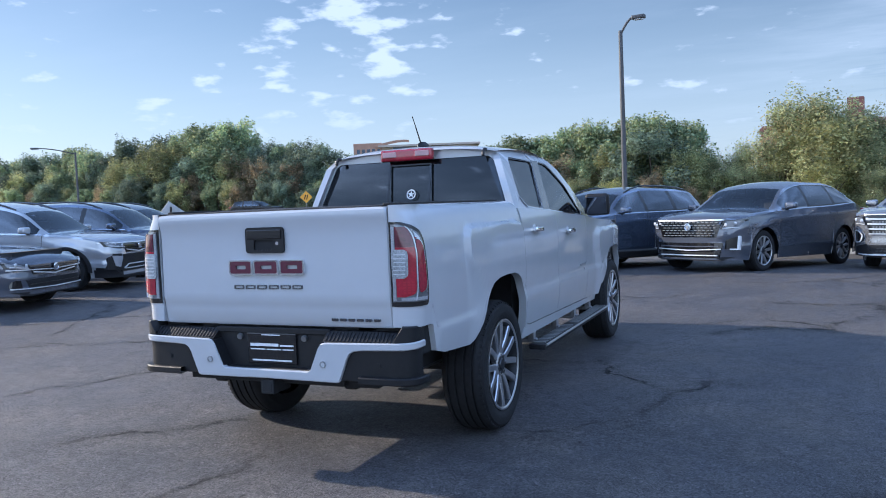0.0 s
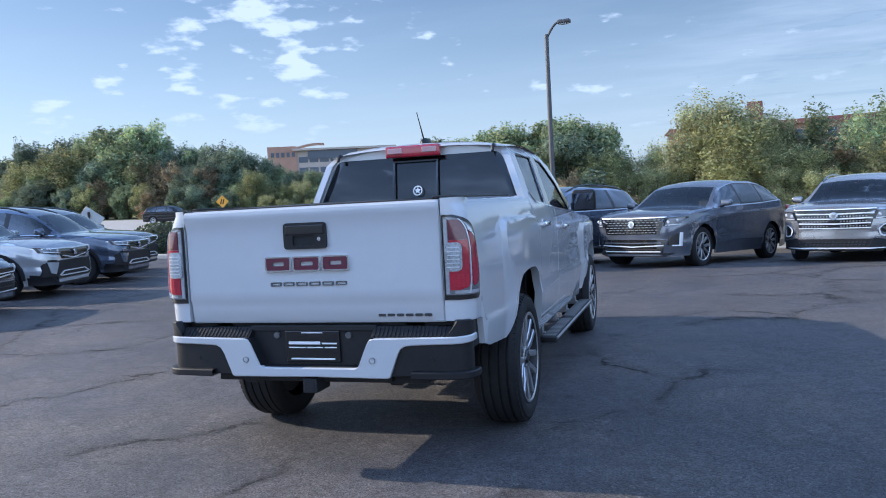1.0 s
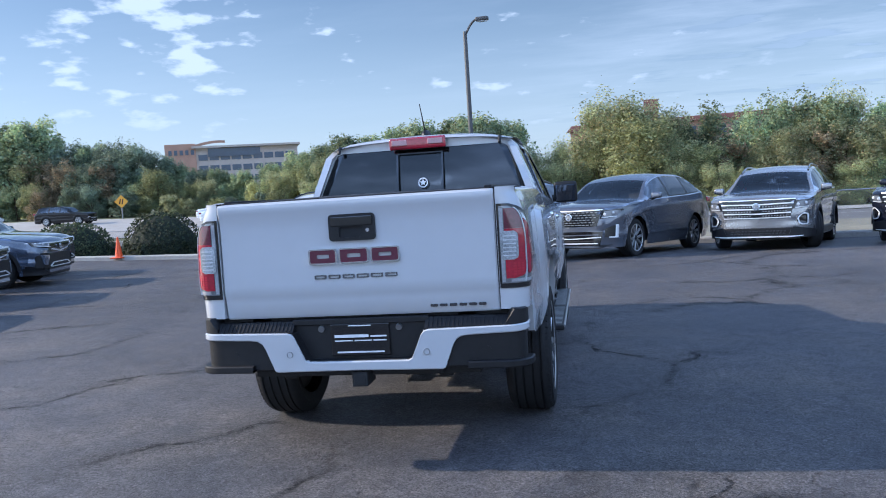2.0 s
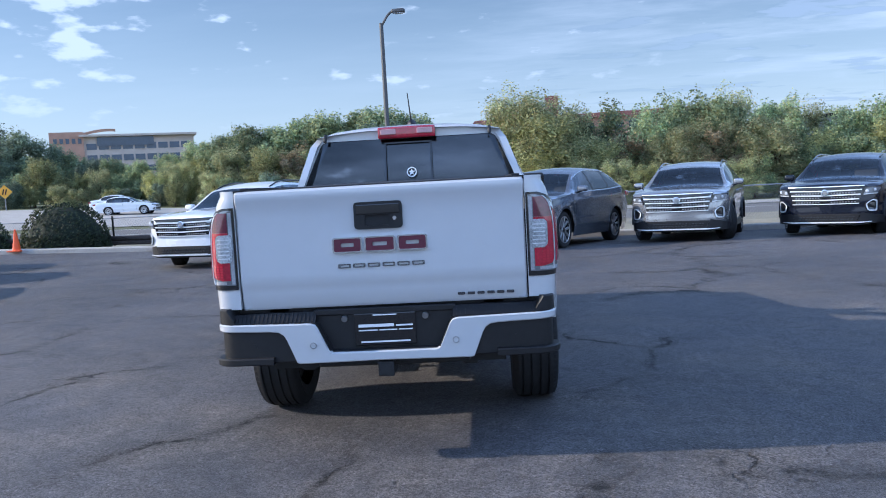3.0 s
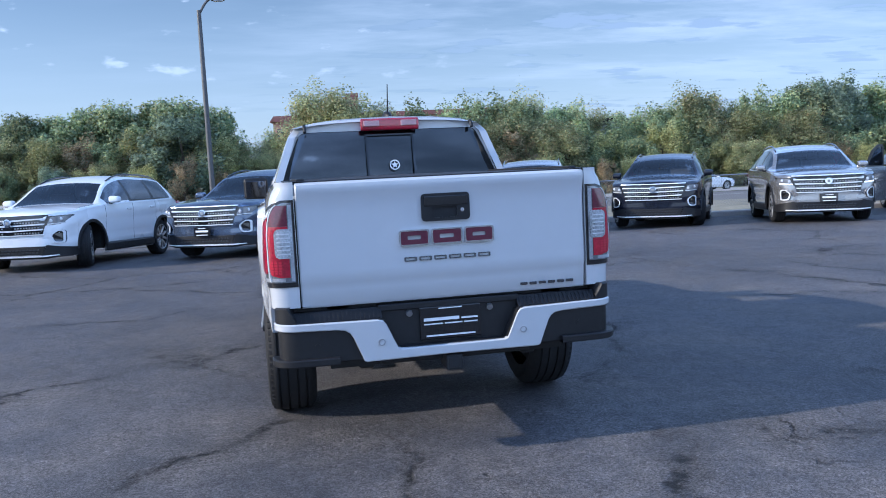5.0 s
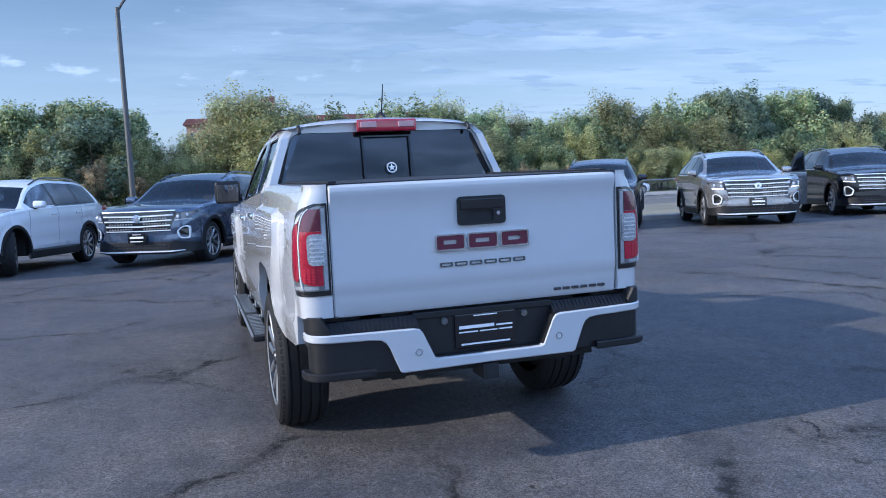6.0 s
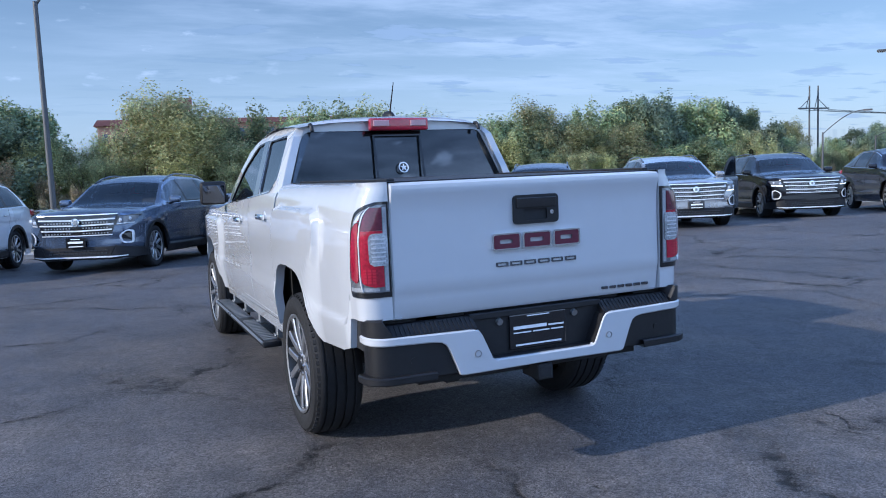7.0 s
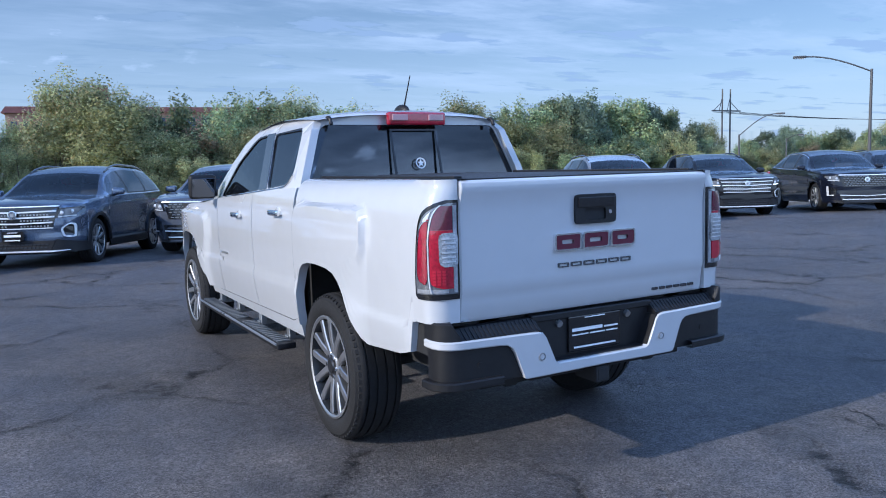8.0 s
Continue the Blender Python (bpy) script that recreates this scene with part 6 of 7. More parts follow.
    for key, quads in groups.items():
        base = key.rsplit("_", 1)[0] if key.startswith(("side_window", "pillar")) else key
        mt = M_GLASSC if base == "windscreen" else M_GLASS if "window" in base else M_PILLAR if key in ("pillar_1", "pillar_2") else M_BLACKPL if key == "lower_bumper" else paint_m
        central = key in ("hood", "roof", "windscreen", "rear_window", "tailgate", "front_bumper", "lower_bumper")
        for sides in (((1, -1),) if central else ((1,), (-1,))):
            bm, seen = bmesh.new(), {}
            for s in sides:
                for q in quads:
                    vs = []
                    for p in q:
                        k3 = (round(p.x * s, 4), round(p.y, 4), round(p.z, 4))
                        if k3 not in seen:
                            seen[k3] = bm.verts.new(k3)
                        if seen[k3] not in vs:
                            vs.append(seen[k3])
                    if len(vs) > 2:
                        try:
                            bm.faces.new(vs if s > 0 else vs[::-1])
                        except ValueError:
                            pass
            o = part(base, bm, mt, c, "dark glass" if "window" in base or base == "windscreen" else "", smooth=True)
            if base == "windscreen":
                o.visible_shadow = False
    # dark inside: floor block, dashboard and seats
    b = box((-0.60, 0.25, 0.30), (0.60, L - 0.2, 0.86))
    box((-spec["track"] + 0.06, spec["axles"][0] + r, 0.30), (spec["track"] - 0.06, spec["axles"][1] - r, 0.88), 0, 2, b)
    box((-0.72, spec["cowl"] + 0.12, 0.86), (0.72, spec["cowl"] + 0.5, table(B, 1.4) + 0.02), 0.05, 2, b)
    part("inner_body", b, M_UNDER, c)
    seat_z = table(B, 2.5)
    for x in (-0.38, 0.38):
        for y in (d1 - 0.25, d2 - 0.15):
            b = box((x - 0.24, y, seat_z - 0.35), (x + 0.24, y + 0.12, seat_z + 0.22), 0.05, 2)
            box((x - 0.12, y + 0.02, seat_z + 0.24), (x + 0.12, y + 0.1, seat_z + 0.40), 0.03, 2, b)
            part("seat", b, M_SEAT, c)
    # wheels
    for ax, tn in zip(spec["axles"], (turn, 0)):
        for s in (1, -1):
            wheel(c, KITS[spec["wheels"]], s * (spec["track"] + 0.01), ax, spec["wr"], tn, spin)
    # lower cladding
    if cladding:
        for s in (1, -1):
            pts = []
            yy = [y for y in ys if spec["axles"][0] + r < y < spec["axles"][1] - r]
            pts = [[Vector((s * (table(Wt, y) + dx), y, z)) for dx, z in ((-0.06, 0.24), (0.004, 0.27), (0.006, 0.38), (-0.02, 0.42))] for y in yy]
            part("side_skirt", grid(pts, flip=s < 0), cladding, c, "dark side skirt")
            for ax in spec["axles"]:
                ring = []
                for k in range(15):
                    a = math.pi * k / 14
                    ring.append([Vector((s * (glide(Wt, ax + rr * math.cos(a)) + dx + 0.026), ax + rr * math.cos(a), spec["wr"] - 0.02 + rr * math.sin(a))) for rr, dx in ((r - 0.006, -0.04), (r - 0.004, 0.004), (r + 0.05, 0.004), (r + 0.055, -0.02))])
                part("arch_trim", grid(ring, flip=s > 0), cladding, c, "dark wheel arch trim")

    # front end: patches laid on the nose, given by their corners (x, z) seen from ahead
    nose_x = sorted((glide(Wt, y), y) for y in [k * 0.01 for k in range(63)])
    nose_z = [(glide(T, y) + 0.012, y) for y in [k * 0.01 for k in range(31)]]

    def fy(x, z=0.5):
        side = table(nose_x, abs(x)) if abs(x) > nose_x[0][0] else 0.0
        return side + table(nose_z, z) * 0.85

    def quad(A, B2, C, D, off, depth=0.05, n=8, k=3):
        """A curved plate over four corners: low left, low right, high right, high left."""
        rows = []
        for i in range(n + 1):
            u = i / n
            lo, hi = Vector(A).lerp(Vector(B2), u), Vector(D).lerp(Vector(C), u)
            line = [lo.lerp(hi, j / k) for j in range(k + 1)]
            pts = [Vector((q.x, fy(q.x, q.y) - off, q.y)) for q in line]
            rows.append([pts[0] + Vector((0, depth, 0))] + pts + [pts[-1] + Vector((0, depth, 0))])
        bm = grid(rows)
        bm.faces.new([bm.verts.new(p) for p in rows[0]])
        bm.faces.new([bm.verts.new(p) for p in rows[-1][::-1]])
        bmesh.ops.recalc_face_normals(bm, faces=bm.faces[:])
        return bm

    def sym(A, B2, C, D, s):
        return tuple((x * s, z) for x, z in (A, B2, C, D))

    def ring(poly, s, off, m_ring, parent, keep=0.74, fill=M_GLOSSBLK, nm="corner_inlet"):
        """A rounded opening with a rim."""
        poly = [(x * s, z) for x, z in poly]
        cx, cz = sum(q[0] for q in poly) / len(poly), sum(q[1] for q in poly) / len(poly)
        out, inn = rounded(poly, 0.05), rounded([(cx + (x - cx) * keep, cz + (z - cz) * (keep + 0.06)) for x, z in poly], 0.035)
        o = part(nm, sheet(out, [], lambda u, v, w: Vector((u, fy(u, v) - off + 0.012 + w, v)), 0.03), fill, parent, "dark corner inlet")
        part("inlet_rim", sheet(out, [inn], lambda u, v, w: Vector((u, fy(u, v) - off + w, v)), 0.03), m_ring, o, "rim of the corner inlet")

    def line_bar(half, z, h, off, m, parent, name, lift=0.0, n=16):
        b = bmesh.new()
        for s in (1, -1):
            merge(b, quad(*sym((0, z - h / 2), (half, z - h / 2 + lift), (half, z + h / 2 + lift), (0, z + h / 2), s), off, 0.04, n, 1))
        return part(name, b, m, parent, smooth=True)

    if style in ("bars", "mesh"):
        g0, g1, wb, wtp = (0.635, 0.975, 0.60, 0.70) if style == "bars" else (0.645, 0.945, 0.58, 0.68)
        lamp_q = ((0.640, 0.790), (0.958, 0.815), (0.962, 0.965), (0.705, 0.950))
    elif style == "thin":
        g0, g1, wb, wtp = 0.675, 0.845, 0.46, 0.575
        lamp_q = ((0.475, 0.755), (0.845, 0.790), (0.865, 0.885), (0.575, 0.850))
    else:
        g0, g1, wb, wtp = 0.515, 0.665, 0.50, 0.585
        lamp_q = ((0.555, 0.605), (0.835, 0.640), (0.845, 0.725), (0.59, 0.675))
    g = part("grille", quad((-wb, g0), (wb, g0), (wtp, g1), (-wtp, g1), 0.008, 0.06, 16), M_GLOSSBLK, c, "black radiator grille", smooth=True)
    half = lambda z: wb + (wtp - wb) * (z - g0) / (g1 - g0)
    if style == "mesh":
        for k in range(6):
            z = g0 + 0.03 + k * 0.048
            for q in range(13):
                x = -half(z) + 0.03 + (q + 0.25 + 0.5 * (k % 2)) * (2 * half(z) - 0.06) / 13.6
                part("grille_bar", box((x, fy(x, z) - 0.024, z - 0.007), (x + 0.058, fy(x, z) - 0.002, z + 0.007), 0.003, 1), M_STEEL, g)
        line_bar(half(g1) + 0.02, g1 + 0.006, 0.022, 0.022, M_BRIGHT, g, "grille_frame", 0.012)
    elif style == "bars":
        for z in (g0 + 0.075, g0 + 0.165, g0 + 0.255):
            line_bar(half(z) - 0.01, z, 0.024, 0.026, M_BRIGHT, g, "grille_bar", 0.016)
            for q in range(9):                     # small studs between the bars
                for s in (1, -1):
                    x = s * (0.12 + q * 0.052)
                    part("grille_stud", box((x - 0.013, fy(x, z) - 0.018, z - 0.054), (x + 0.013, fy(x, z), z - 0.030), 0.003, 1), M_STEEL, g)
        line_bar(half(g1), g1 + 0.004, 0.018, 0.022, M_BRIGHT, g, "grille_frame", 0.006)
        line_bar(half(g0) + 0.01, g0 - 0.004, 0.016, 0.022, M_BRIGHT, g, "grille_frame", 0.006)
    elif style == "thin":
        line_bar(half(g1) + 0.30, g1 + 0.004, 0.016, 0.018, M_BRIGHT, g, "grille_frame", 0.012)
        line_bar(half(g0), g0, 0.018, 0.022, M_BRIGHT, g, "grille_bar", 0.055)
        for z in (g0 + 0.055, g0 + 0.10):
            line_bar(half(z) - 0.02, z, 0.014, 0.018, M_ALLOYDK, g, "grille_bar")
    else:
        line_bar(half(g1) + 0.24, g0 + 0.062, 0.015, 0.022, M_BRIGHT, g, "grille_bar", 0.035)
        line_bar(half(g0), g0, 0.016, 0.020, M_BRIGHT, g, "grille_bar", 0.05)
        line_bar(half(g1) - 0.02, g1 - 0.035, 0.012, 0.018, M_ALLOYDK, g, "grille_bar")
    zc = g0 + (g1 - g0) * (0.64 if style == "bars" else 0.62)
    rb = 0.072 if style in ("bars", "mesh") else 0.058
    bd = part("badge", moved(lathe([(rb, 0.0), (rb, 0.012), (rb - 0.012, 0.014), (rb - 0.012, 0.006), (0.0, 0.006)], 28), pose(0, fy(0, zc) - 0.034, zc, 0, 0, -90)), M_CHROME, g, "round chrome badge")
    part("badge_mark", box((-0.03, fy(0, zc) - 0.050, zc - 0.03), (0.03, fy(0, zc) - 0.038, zc + 0.03), 0.01, 1), M_STEEL, bd)
    for s in (1, -1):
        A, B2, C, D = lamp_q
        hl = part("headlamp", quad(*sym(A, B2, C, D, s), 0.010, 0.08, 12), M_GLOSSBLK, c, "headlamp with clear lens", smooth=True)
        inset = lambda P, fx, fz: (P[0] + fx, P[1] + fz)
        part("headlamp_lens", quad(*sym(inset(A, 0.04, 0.02), inset(B2, -0.015, 0.012), inset(C, -0.02, -0.014), inset(D, 0.03, -0.018), s), 0.016, 0.03, 12), M_HEADLAMP, hl, smooth=True)
        part("running_light", quad(*sym(inset(A, 0.05, 0.010), inset(B2, -0.03, 0.006), inset(B2, -0.03, 0.024), inset(A, 0.05, 0.028), s), 0.022, 0.02, 10, 1), M_DRL if drl else M_CLEARLENS, hl, smooth=True)
        mid = ((A[0] * 0.45 + B2[0] * 0.55), (A[1] + C[1]) / 2 + 0.01)
        for dx in (-0.07, 0.05):
            x, z = s * (mid[0] + dx), mid[1] + dx * 0.2
            part("lamp_projector", moved(lathe([(0.030, 0.0), (0.030, 0.008), (0.022, 0.012), (0.0, 0.014)], 16), pose(x, fy(x, z) - 0.018, z, 0, 0, -90)), M_CLEARLENS, hl, smooth=True)
        if style in ("bars", "mesh"):
            part("side_marker", quad(*sym(inset(B2, -0.006, 0.03), inset(B2, 0.002, 0.03), inset(C, 0.003, -0.05), inset(C, -0.006, -0.05), s), 0.018, 0.02, 2), M_REDLENS, hl)
    lip_z = {"bars": 0.28, "mesh": 0.31, "thin": 0.40, "slim": 0.30}[style]
    part("lower_lip", quad((-0.62 * L / 5, 0.215), (0.62 * L / 5, 0.215), (0.84 * L / 5.08, lip_z - 0.02), (-0.84 * L / 5.08, lip_z - 0.02), -0.012, 0.12, 18), M_UNDER, c, "black plastic front lip", smooth=True)
    if style == "bars":
        li = part("lower_inlet", quad((-0.56, 0.285), (0.56, 0.285), (0.63, 0.435), (-0.63, 0.435), 0.010, 0.05, 16), M_BLACKPL, c, "black lower air inlet", smooth=True)
        for s in (1, -1):
            part("inlet_end", quad(*sym((0.55, 0.245), (0.978, 0.245), (0.978, 0.395), (0.65, 0.455), s), 0.010, 0.05, 14), M_BLACKPL, li, smooth=True)
            ring([(0.755, 0.485), (0.90, 0.475), (0.905, 0.70), (0.83, 0.715), (0.715, 0.62)], s, 0.040, M_BRIGHT if paint_m is not P_WHITE else paint_m, c)
        for k in range(16):
            for z in (0.325, 0.372):
                x = -0.50 + (k + 0.3 * (z > 0.35)) * 0.064
                part("inlet_slat", box((x, fy(x, z) - 0.020, z - 0.013), (x + 0.042, fy(x, z) - 0.006, z + 0.013), 0.003, 1), M_ALLOYDK, li)
        line_bar(0.60, 0.262, 0.024, 0.030, M_BRIGHT, c, "skid_trim", 0.0)
        for s in (1, -1):
            part("skid_trim", quad(*sym((0.60, 0.250), (0.82, 0.268), (0.82, 0.282), (0.60, 0.274), s), 0.028, 0.05, 8, 1), M_BRIGHT, c, "silver skid plate trim", smooth=True)
    elif style == "mesh":
        li = part("lower_inlet", quad((-0.62, 0.27), (0.62, 0.27), (0.70, 0.545), (-0.70, 0.545), 0.008, 0.05, 16), M_GLOSSBLK, c, "black lower air inlet", smooth=True)
        line_bar(0.66, 0.405, 0.020, 0.028, M_BRIGHT, li, "inlet_bar", 0.030)
        line_bar(0.60, 0.315, 0.022, 0.028, M_BRIGHT, li, "inlet_bar", 0.004)
        line_bar(0.62, 0.475, 0.022, 0.016, paint_m, li, "inlet_bar", 0.01)
        line_bar(0.56, 0.36, 0.03, 0.016, M_BLACKPL, li, "inlet_bar")
        for s in (1, -1):
            part("corner_inlet", quad(*sym((0.72, 0.44), (0.90, 0.43), (0.915, 0.67), (0.74, 0.60), s), 0.012, 0.05, 8), M_GLOSSBLK, c, "black corner inlet", smooth=True)
            b = quad(*sym((0.885, 0.42), (0.91, 0.42), (0.92, 0.67), (0.895, 0.675), s), 0.026, 0.04, 3)
            merge(b, quad(*sym((0.80, 0.425), (0.91, 0.42), (0.91, 0.445), (0.80, 0.445), s), 0.026, 0.04, 4))
            part("inlet_rim", b, M_BRIGHT, c, "bright bracket in the corner inlet")
    elif style == "thin":
        li = part("lower_inlet", quad((-0.62, 0.335), (0.62, 0.335), (0.58, 0.645), (-0.58, 0.645), 0.008, 0.05, 16), M_BLACKPL, c, "black lower front bumper", smooth=True)
        line_bar(0.40, 0.46, 0.018, 0.026, M_BRIGHT, li, "skid_trim", 0.0)
        line_bar(0.50, 0.385, 0.018, 0.026, M_BRIGHT, li, "skid_trim", 0.0)
        for s in (1, -1):
            part("skid_trim", quad(*sym((0.40, 0.451), (0.54, 0.385), (0.56, 0.40), (0.40, 0.469), s), 0.026, 0.04, 5, 1), M_BRIGHT, li, smooth=True)
            part("corner_inlet", quad(*sym((0.56, 0.36), (0.83, 0.38), (0.82, 0.665), (0.62, 0.66), s), 0.010, 0.05, 8), M_BLACKPL, c, "black corner of the bumper", smooth=True)
            part("corner_blade", quad(*sym((0.66, 0.42), (0.74, 0.44), (0.785, 0.63), (0.60, 0.615), s), 0.024, 0.04, 5), paint_m, c, "painted corner blade", smooth=True)
    else:
        li = part("lower_inlet", quad((-0.56, 0.30), (0.56, 0.30), (0.66, 0.46), (-0.66, 0.46), 0.008, 0.05, 16), M_BLACKPL, c, "black lower air inlet", smooth=True)
        line_bar(0.80, 0.315, 0.014, 0.024, M_BRIGHT, li, "inlet_bar", 0.02)
        line_bar(0.60, 0.385, 0.012, 0.020, M_ALLOYDK, li, "inlet_bar")
        for s in (1, -1):
            part("corner_inlet", quad(*sym((0.70, 0.34), (0.80, 0.35), (0.79, 0.46), (0.72, 0.46), s), 0.012, 0.05, 5), M_GLOSSBLK, c, "black corner inlet", smooth=True)
    if plate_on:
        p = part("number_plate", box((-0.17, -0.075, 0.43), (0.17, -0.045, 0.60), 0.006, 1), M_GLOSSBLK, c, "black dealer plate with white bars")
        for z0, z1, x1 in ((0.57, 0.58, 0.08), (0.505, 0.54, 0.13), (0.445, 0.46, 0.12)):
            part("plate_bar", box((-x1, -0.079, z0), (x1, -0.075, z1)), M_PLATEINK, p)
    # tail lamps, mirrors, handles, rails, window trim
    for s in (1, -1):
        yb, zb2 = L - 0.22, table(B, L - 0.4) - 0.14
        part("tail_lamp", box((min(s * 0.55, s * (table(Wt, yb) + 0.01)), yb, zb2), (max(s * 0.55, s * (table(Wt, yb) + 0.01)), L + 0.0, zb2 + 0.12), 0.03), M_REDLENS, c)
        ym, zm = spec["cowl"] + 0.42, table(B, 1.7) + 0.09
        b = box((-0.105, -0.06, -0.065), (0.105, 0.085, 0.07), 0.055, 5)
        for v in b.verts:
            v.co.z *= 1 - 1.6 * max(0.0, v.co.x * s)           # slimmer towards the tip
        mr = part("door_mirror", moved(b, pose(s * (table(Wt, ym) + 0.075), ym, zm)), paint_m, c, smooth=True)
        part("mirror_foot", rod((s * (table(Wt, ym) - 0.06), ym + 0.02, zm - 0.08), (s * (table(Wt, ym) + 0.06), ym, zm - 0.04), 0.025, 8), M_BLACKPL, mr)
        for y in (d1 - 0.18, d2 - 0.18):
            x, z = glide(Wt, y) - 0.004, glide(B, y) - 0.13
            part("door_handle", box((min(s * x, s * (x + 0.035)), y - 0.10, z - 0.014), (max(s * x, s * (x + 0.035)), y + 0.10, z + 0.014), 0.010), paint_m, c)
        ya, yz = spec["glass"][0][0] - 0.1, spec["glass"][-1][1]
        b = bmesh.new()
        line = [ya + (yz - ya) * k / 14 for k in range(15)]
        tube([(s * (glide(Wt, a) - 0.030), a, glide(B, a) + 0.012) for a in line], 0.010, 6, b)
        part("belt_trim", b, M_CHROME, c, "chrome belt moulding")
        if rails:
            b = bmesh.new()
            y0, y1 = spec["header"] + 0.15, spec["tailtop"] - 0.05
            line = [y0 + (y1 - y0) * k / 10 for k in range(11)]
            up = lambda y: table(T, y) - 0.05 + 0.055 * min(1, 4 * min((y - y0), (y1 - y)) / (y1 - y0) + 0.2)
            tube([(s * (glide(Tw, a) - 0.03), a, up(a)) for a in line], 0.018, 8, b)
            part("roof_rail", b, M_GLOSSBLK, c, "black roof rail", smooth=True)
        if style == "mesh":
            g0y, g1y = spec["glass"][0][0] + 0.35, spec["glass"][-1][1]
            b = bmesh.new()
            pts = []
            for k in range(19):
                y = g0y + (g1y - g0y) * k / 18
                lo, hi, wl, wh = glide(B, y) + 0.02, glide(T, y) - 0.05, glide(Wt, y) - 0.035, glide(Tw, y)
                u = 0.905 if k < 18 else 0.5
                pts.append((s * (wl + (wh - wl) * u ** 1.25 + 0.006), y, lo + (hi - lo) * u))
            tube(pts, 0.009, 6, b)
            part("window_trim", b, M_CHROME, c, "chrome arc over the side windows")
    if open_door:
        # driver's door swung open: skin, inner trim, window frame and glass
        hinge = pose(table(Wt, d0) + 0.005, d0 + 0.02, 0, 0, 0, -40)
        deep, H2 = d1 - d0, table(B, 2.0)
        od = part("open_door", moved(box((-0.05, 0, 0.36), (0.02, deep - 0.03, H2), 0.02), hinge), paint_m, c, "open front door")
        part("door_trim", moved(box((-0.085, 0.07, 0.42), (-0.048, deep - 0.09, H2 - 0.03), 0.02), hinge), M_SEAT, od, "dark inner door trim")
        part("armrest", moved(box((-0.13, 0.30, 0.80), (-0.08, deep - 0.22, 0.87), 0.02), hinge), M_SEAT, od)
        outl = rounded([(0.18, H2 - 0.02), (deep - 0.04, H2 - 0.02), (deep - 0.08, H2 + 0.50), (0.80, H2 + 0.50), (0.52, H2 + 0.36)], 0.06)
        inn = rounded([(0.32, H2 + 0.03), (deep - 0.10, H2 + 0.03), (deep - 0.13, H2 + 0.455), (0.82, H2 + 0.455), (0.60, H2 + 0.34)], 0.05)
        part("door_frame", moved(sheet(outl, [inn], lambda u, v, w: Vector((-0.02 - w, u, v)), 0.03), hinge), M_PILLAR, od, "black window frame")
        part("door_glass", moved(sheet(inn, [], lambda u, v, w: Vector((-0.03 - w, u, v)), 0.004), hinge), M_GLASSF, od)
    return c


P_WHITE = mat("pearl_white", (0.72, 0.73, 0.74), 0.28, coat=1.0, var=0.02, scale=3)
P_GREY = paint("grey_metallic", (0.145, 0.158, 0.19), 0.6, 0.18)
P_STEEL = paint("steel_blue_metallic", (0.10, 0.13, 0.19))
P_SILVER = paint("silver_metallic", (0.33, 0.33, 0.335), 0.7)
P_NAVY = paint("dark_navy", (0.007, 0.009, 0.018), 0.1)
P_BLACK = paint("deep_black", (0.006, 0.006, 0.008), 0.1)
P_PALE = paint("pale_silver", (0.48, 0.50, 0.53), 0.5)


def parked(spec, ax, ay, heading, *args, size=1.0, **kw):
    """Front axle over (ax, ay); heading: degrees from -y towards -x."""
    h = radians(heading)
    f = Vector((-math.sin(h), -math.cos(h)))
    nose = Vector((ax, ay)) + f * spec["axles"][0] * size
    mid = Vector((ax, ay)) - f * (spec["axles"][1] - spec["axles"][0]) * 0.5
    z0, z1 = land(ax, ay), land(*(Vector((ax, ay)) - f * (spec["axles"][1] - spec["axles"][0])))
    tilt = math.atan2(z1 - z0, spec["axles"][1] - spec["axles"][0])
    zn = z0 - math.tan(tilt) * spec["axles"][0]
    return car(spec, pose(nose.x, nose.y, zn, math.degrees(tilt), 0, -heading) @ Matrix.Diagonal((size, size, size, 1)), *args, **kw)


BACK = "cars parked along the kerb"
parked(ATLAS, -5.11, 11.85, 16.3, P_WHITE, "white three-row SUV parked by the kerb, wheels turned", "suv", 24, "bars", M_BLACKPL, group=BACK)
parked(ATLAS, -1.77, 12.26, 26.6, P_STEEL, "steel-blue SUV with dealer plate parked by the kerb", "suv", 0, "bars", M_BLACKPL, True, group=BACK)
parked(CROSS, 1.26, 12.55, 28.8, P_GREY, "dark grey coupe-shaped SUV with mesh grille", "suv", 0, "mesh", None, rails=False, group=BACK, spin=0.1)
parked(ATLAS, 4.75, 13.15, 21.7, P_SILVER, "silver three-row SUV parked with wheels turned", "suv", 24, "bars", M_BLACKPL, group=BACK)
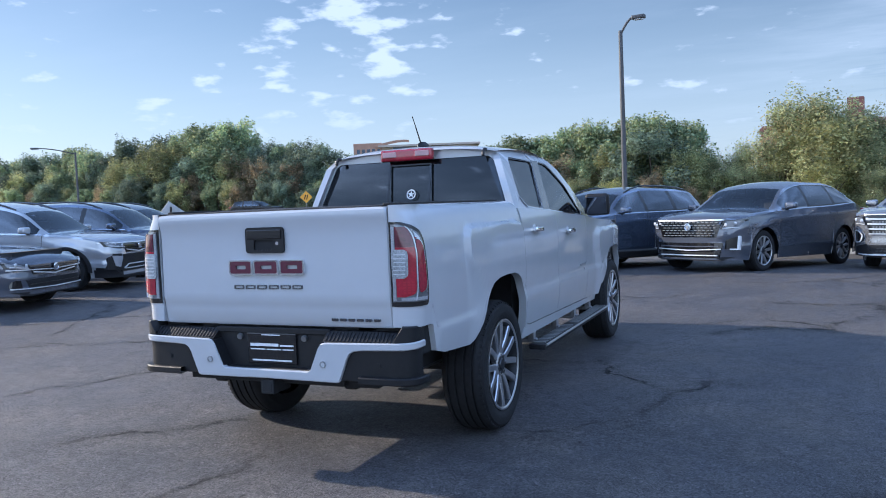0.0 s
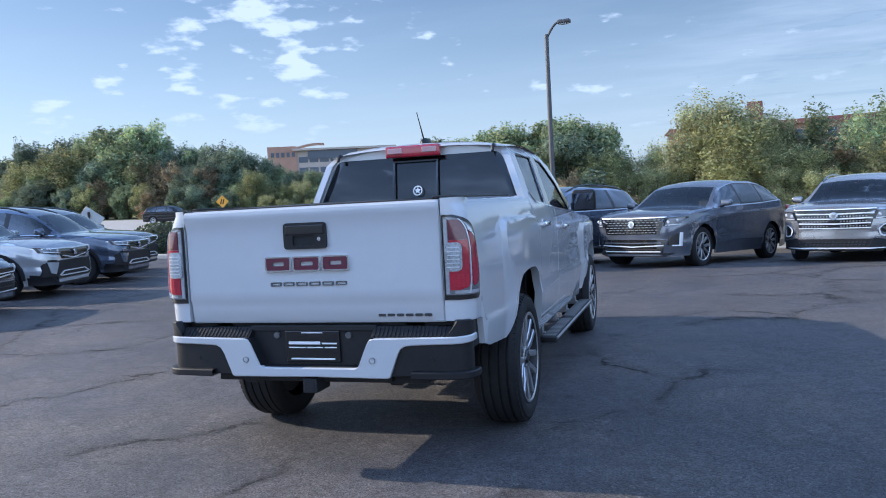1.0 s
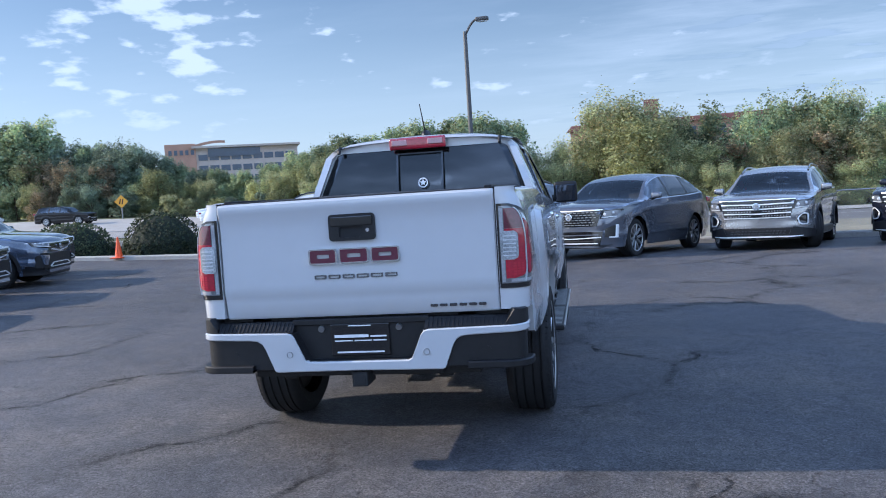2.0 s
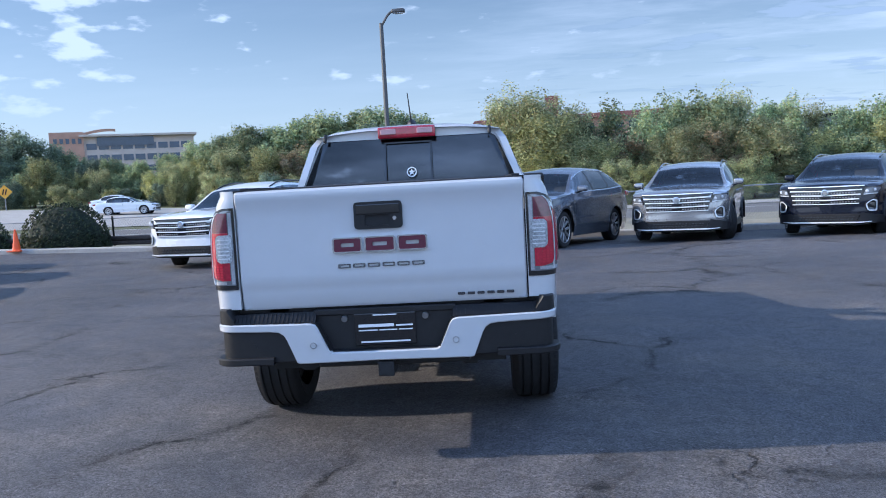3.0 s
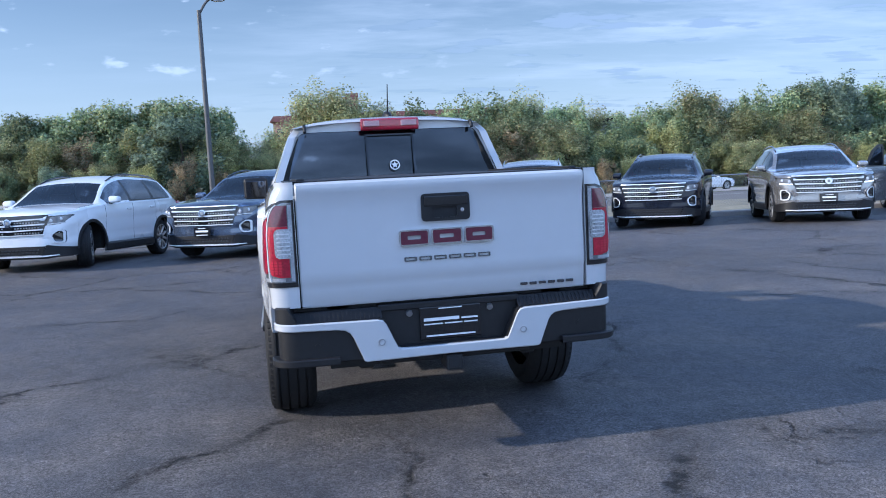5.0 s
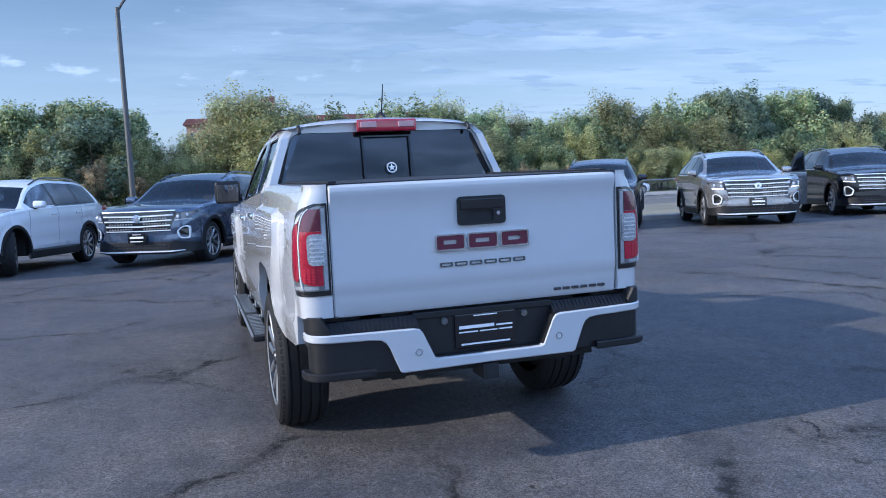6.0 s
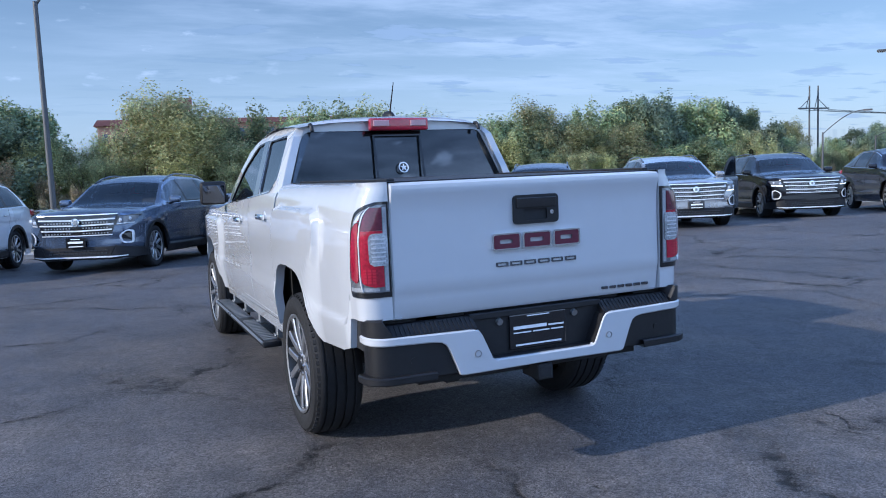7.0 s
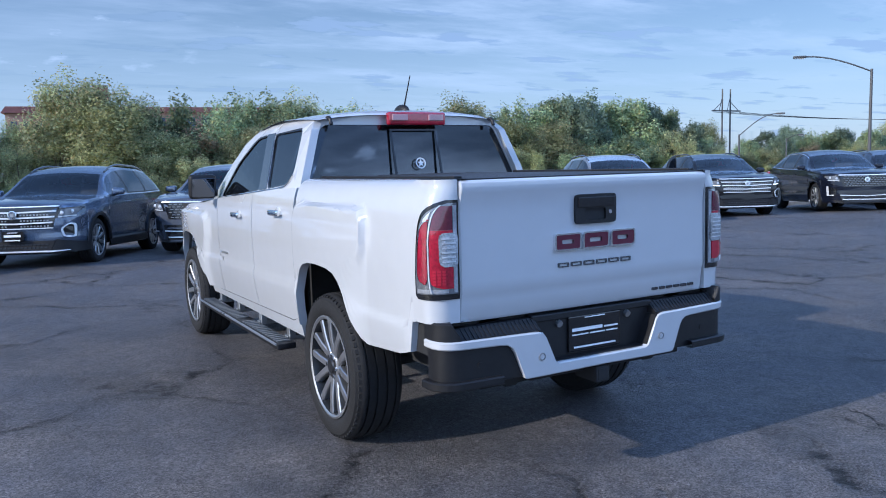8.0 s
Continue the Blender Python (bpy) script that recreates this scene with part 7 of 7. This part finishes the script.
parked(ATLAS, 7.85, 13.0, 34.2, P_NAVY, "dark navy SUV with chrome grille bars", "suv", 20, "bars", M_BLACKPL, group=BACK)
parked(ATLAS, 10.74, 11.24, 26.0, P_SILVER, "silver-grey SUV with dealer plate and open front door", "suv", 0, "bars", M_BLACKPL, True, drl=True, group=BACK, open_door=True)
parked(ATLAS, 14.9, 11.7, 28.5, P_BLACK, "black SUV with lit running lights and chrome grille bars", "suv", 0, "bars", M_BLACKPL, drl=True, group=BACK)
parked(CROSS, 18.0, 10.33, 34.5, P_NAVY, "black coupe-shaped SUV at the end of the row", "suv", 0, "mesh", None, rails=False, group=BACK)
parked(ATLAS, 21.9, 10.9, 36, P_NAVY, "dark SUV beyond the end of the row", "suv", 0, "bars", M_BLACKPL, group=BACK)
SIDE = "cars parked along the side"
parked(SEDAN, -8.63, 4.93, -106, P_GREY, "dark grey compact sedan with black grille", "sedan", 0, "slim", None, rails=False, group=SIDE)
parked(TAOS, -9.54, 7.48, -108, P_PALE, "pale silver compact SUV with black front bumper", "suv", 0, "thin", M_BLACKPL, group=SIDE)
parked(TAOS, -10.25, 10.1, -108, P_STEEL, "grey-blue compact SUV with chrome front trim", "suv", 0, "thin", M_BLACKPL, group=SIDE)
parked(TAOS, -11.8, 12.4, -108, P_GREY, "grey compact SUV at the end of the side row", "suv", 0, "thin", M_BLACKPL, group=SIDE)


# traffic on the highway
def driving(spec, x, v, heading, paint_m, label, category, **kw):
    y = v - SKEW * x
    return car(spec, pose(x, y, land_v(x, v) + 0.05, 0, 0, heading), paint_m, label, category, 0, "slim", None, rails=False, group="cars on the highway", **kw)


driving(SEDAN, -25.1, 53, 97.5, P_WHITE, "white sedan on the highway lanes", "sedan")
driving(SEDAN, -28, 57.6, 97.5, P_WHITE, "white sedan on the far highway lanes", "sedan")
driving(ATLAS, -42.7, 54.6, 97.5, P_BLACK, "dark SUV on the highway lanes", "suv")
driving(SEDAN, 33.0, 54.6, 97.5, P_WHITE, "white car on the far highway lanes", "sedan")
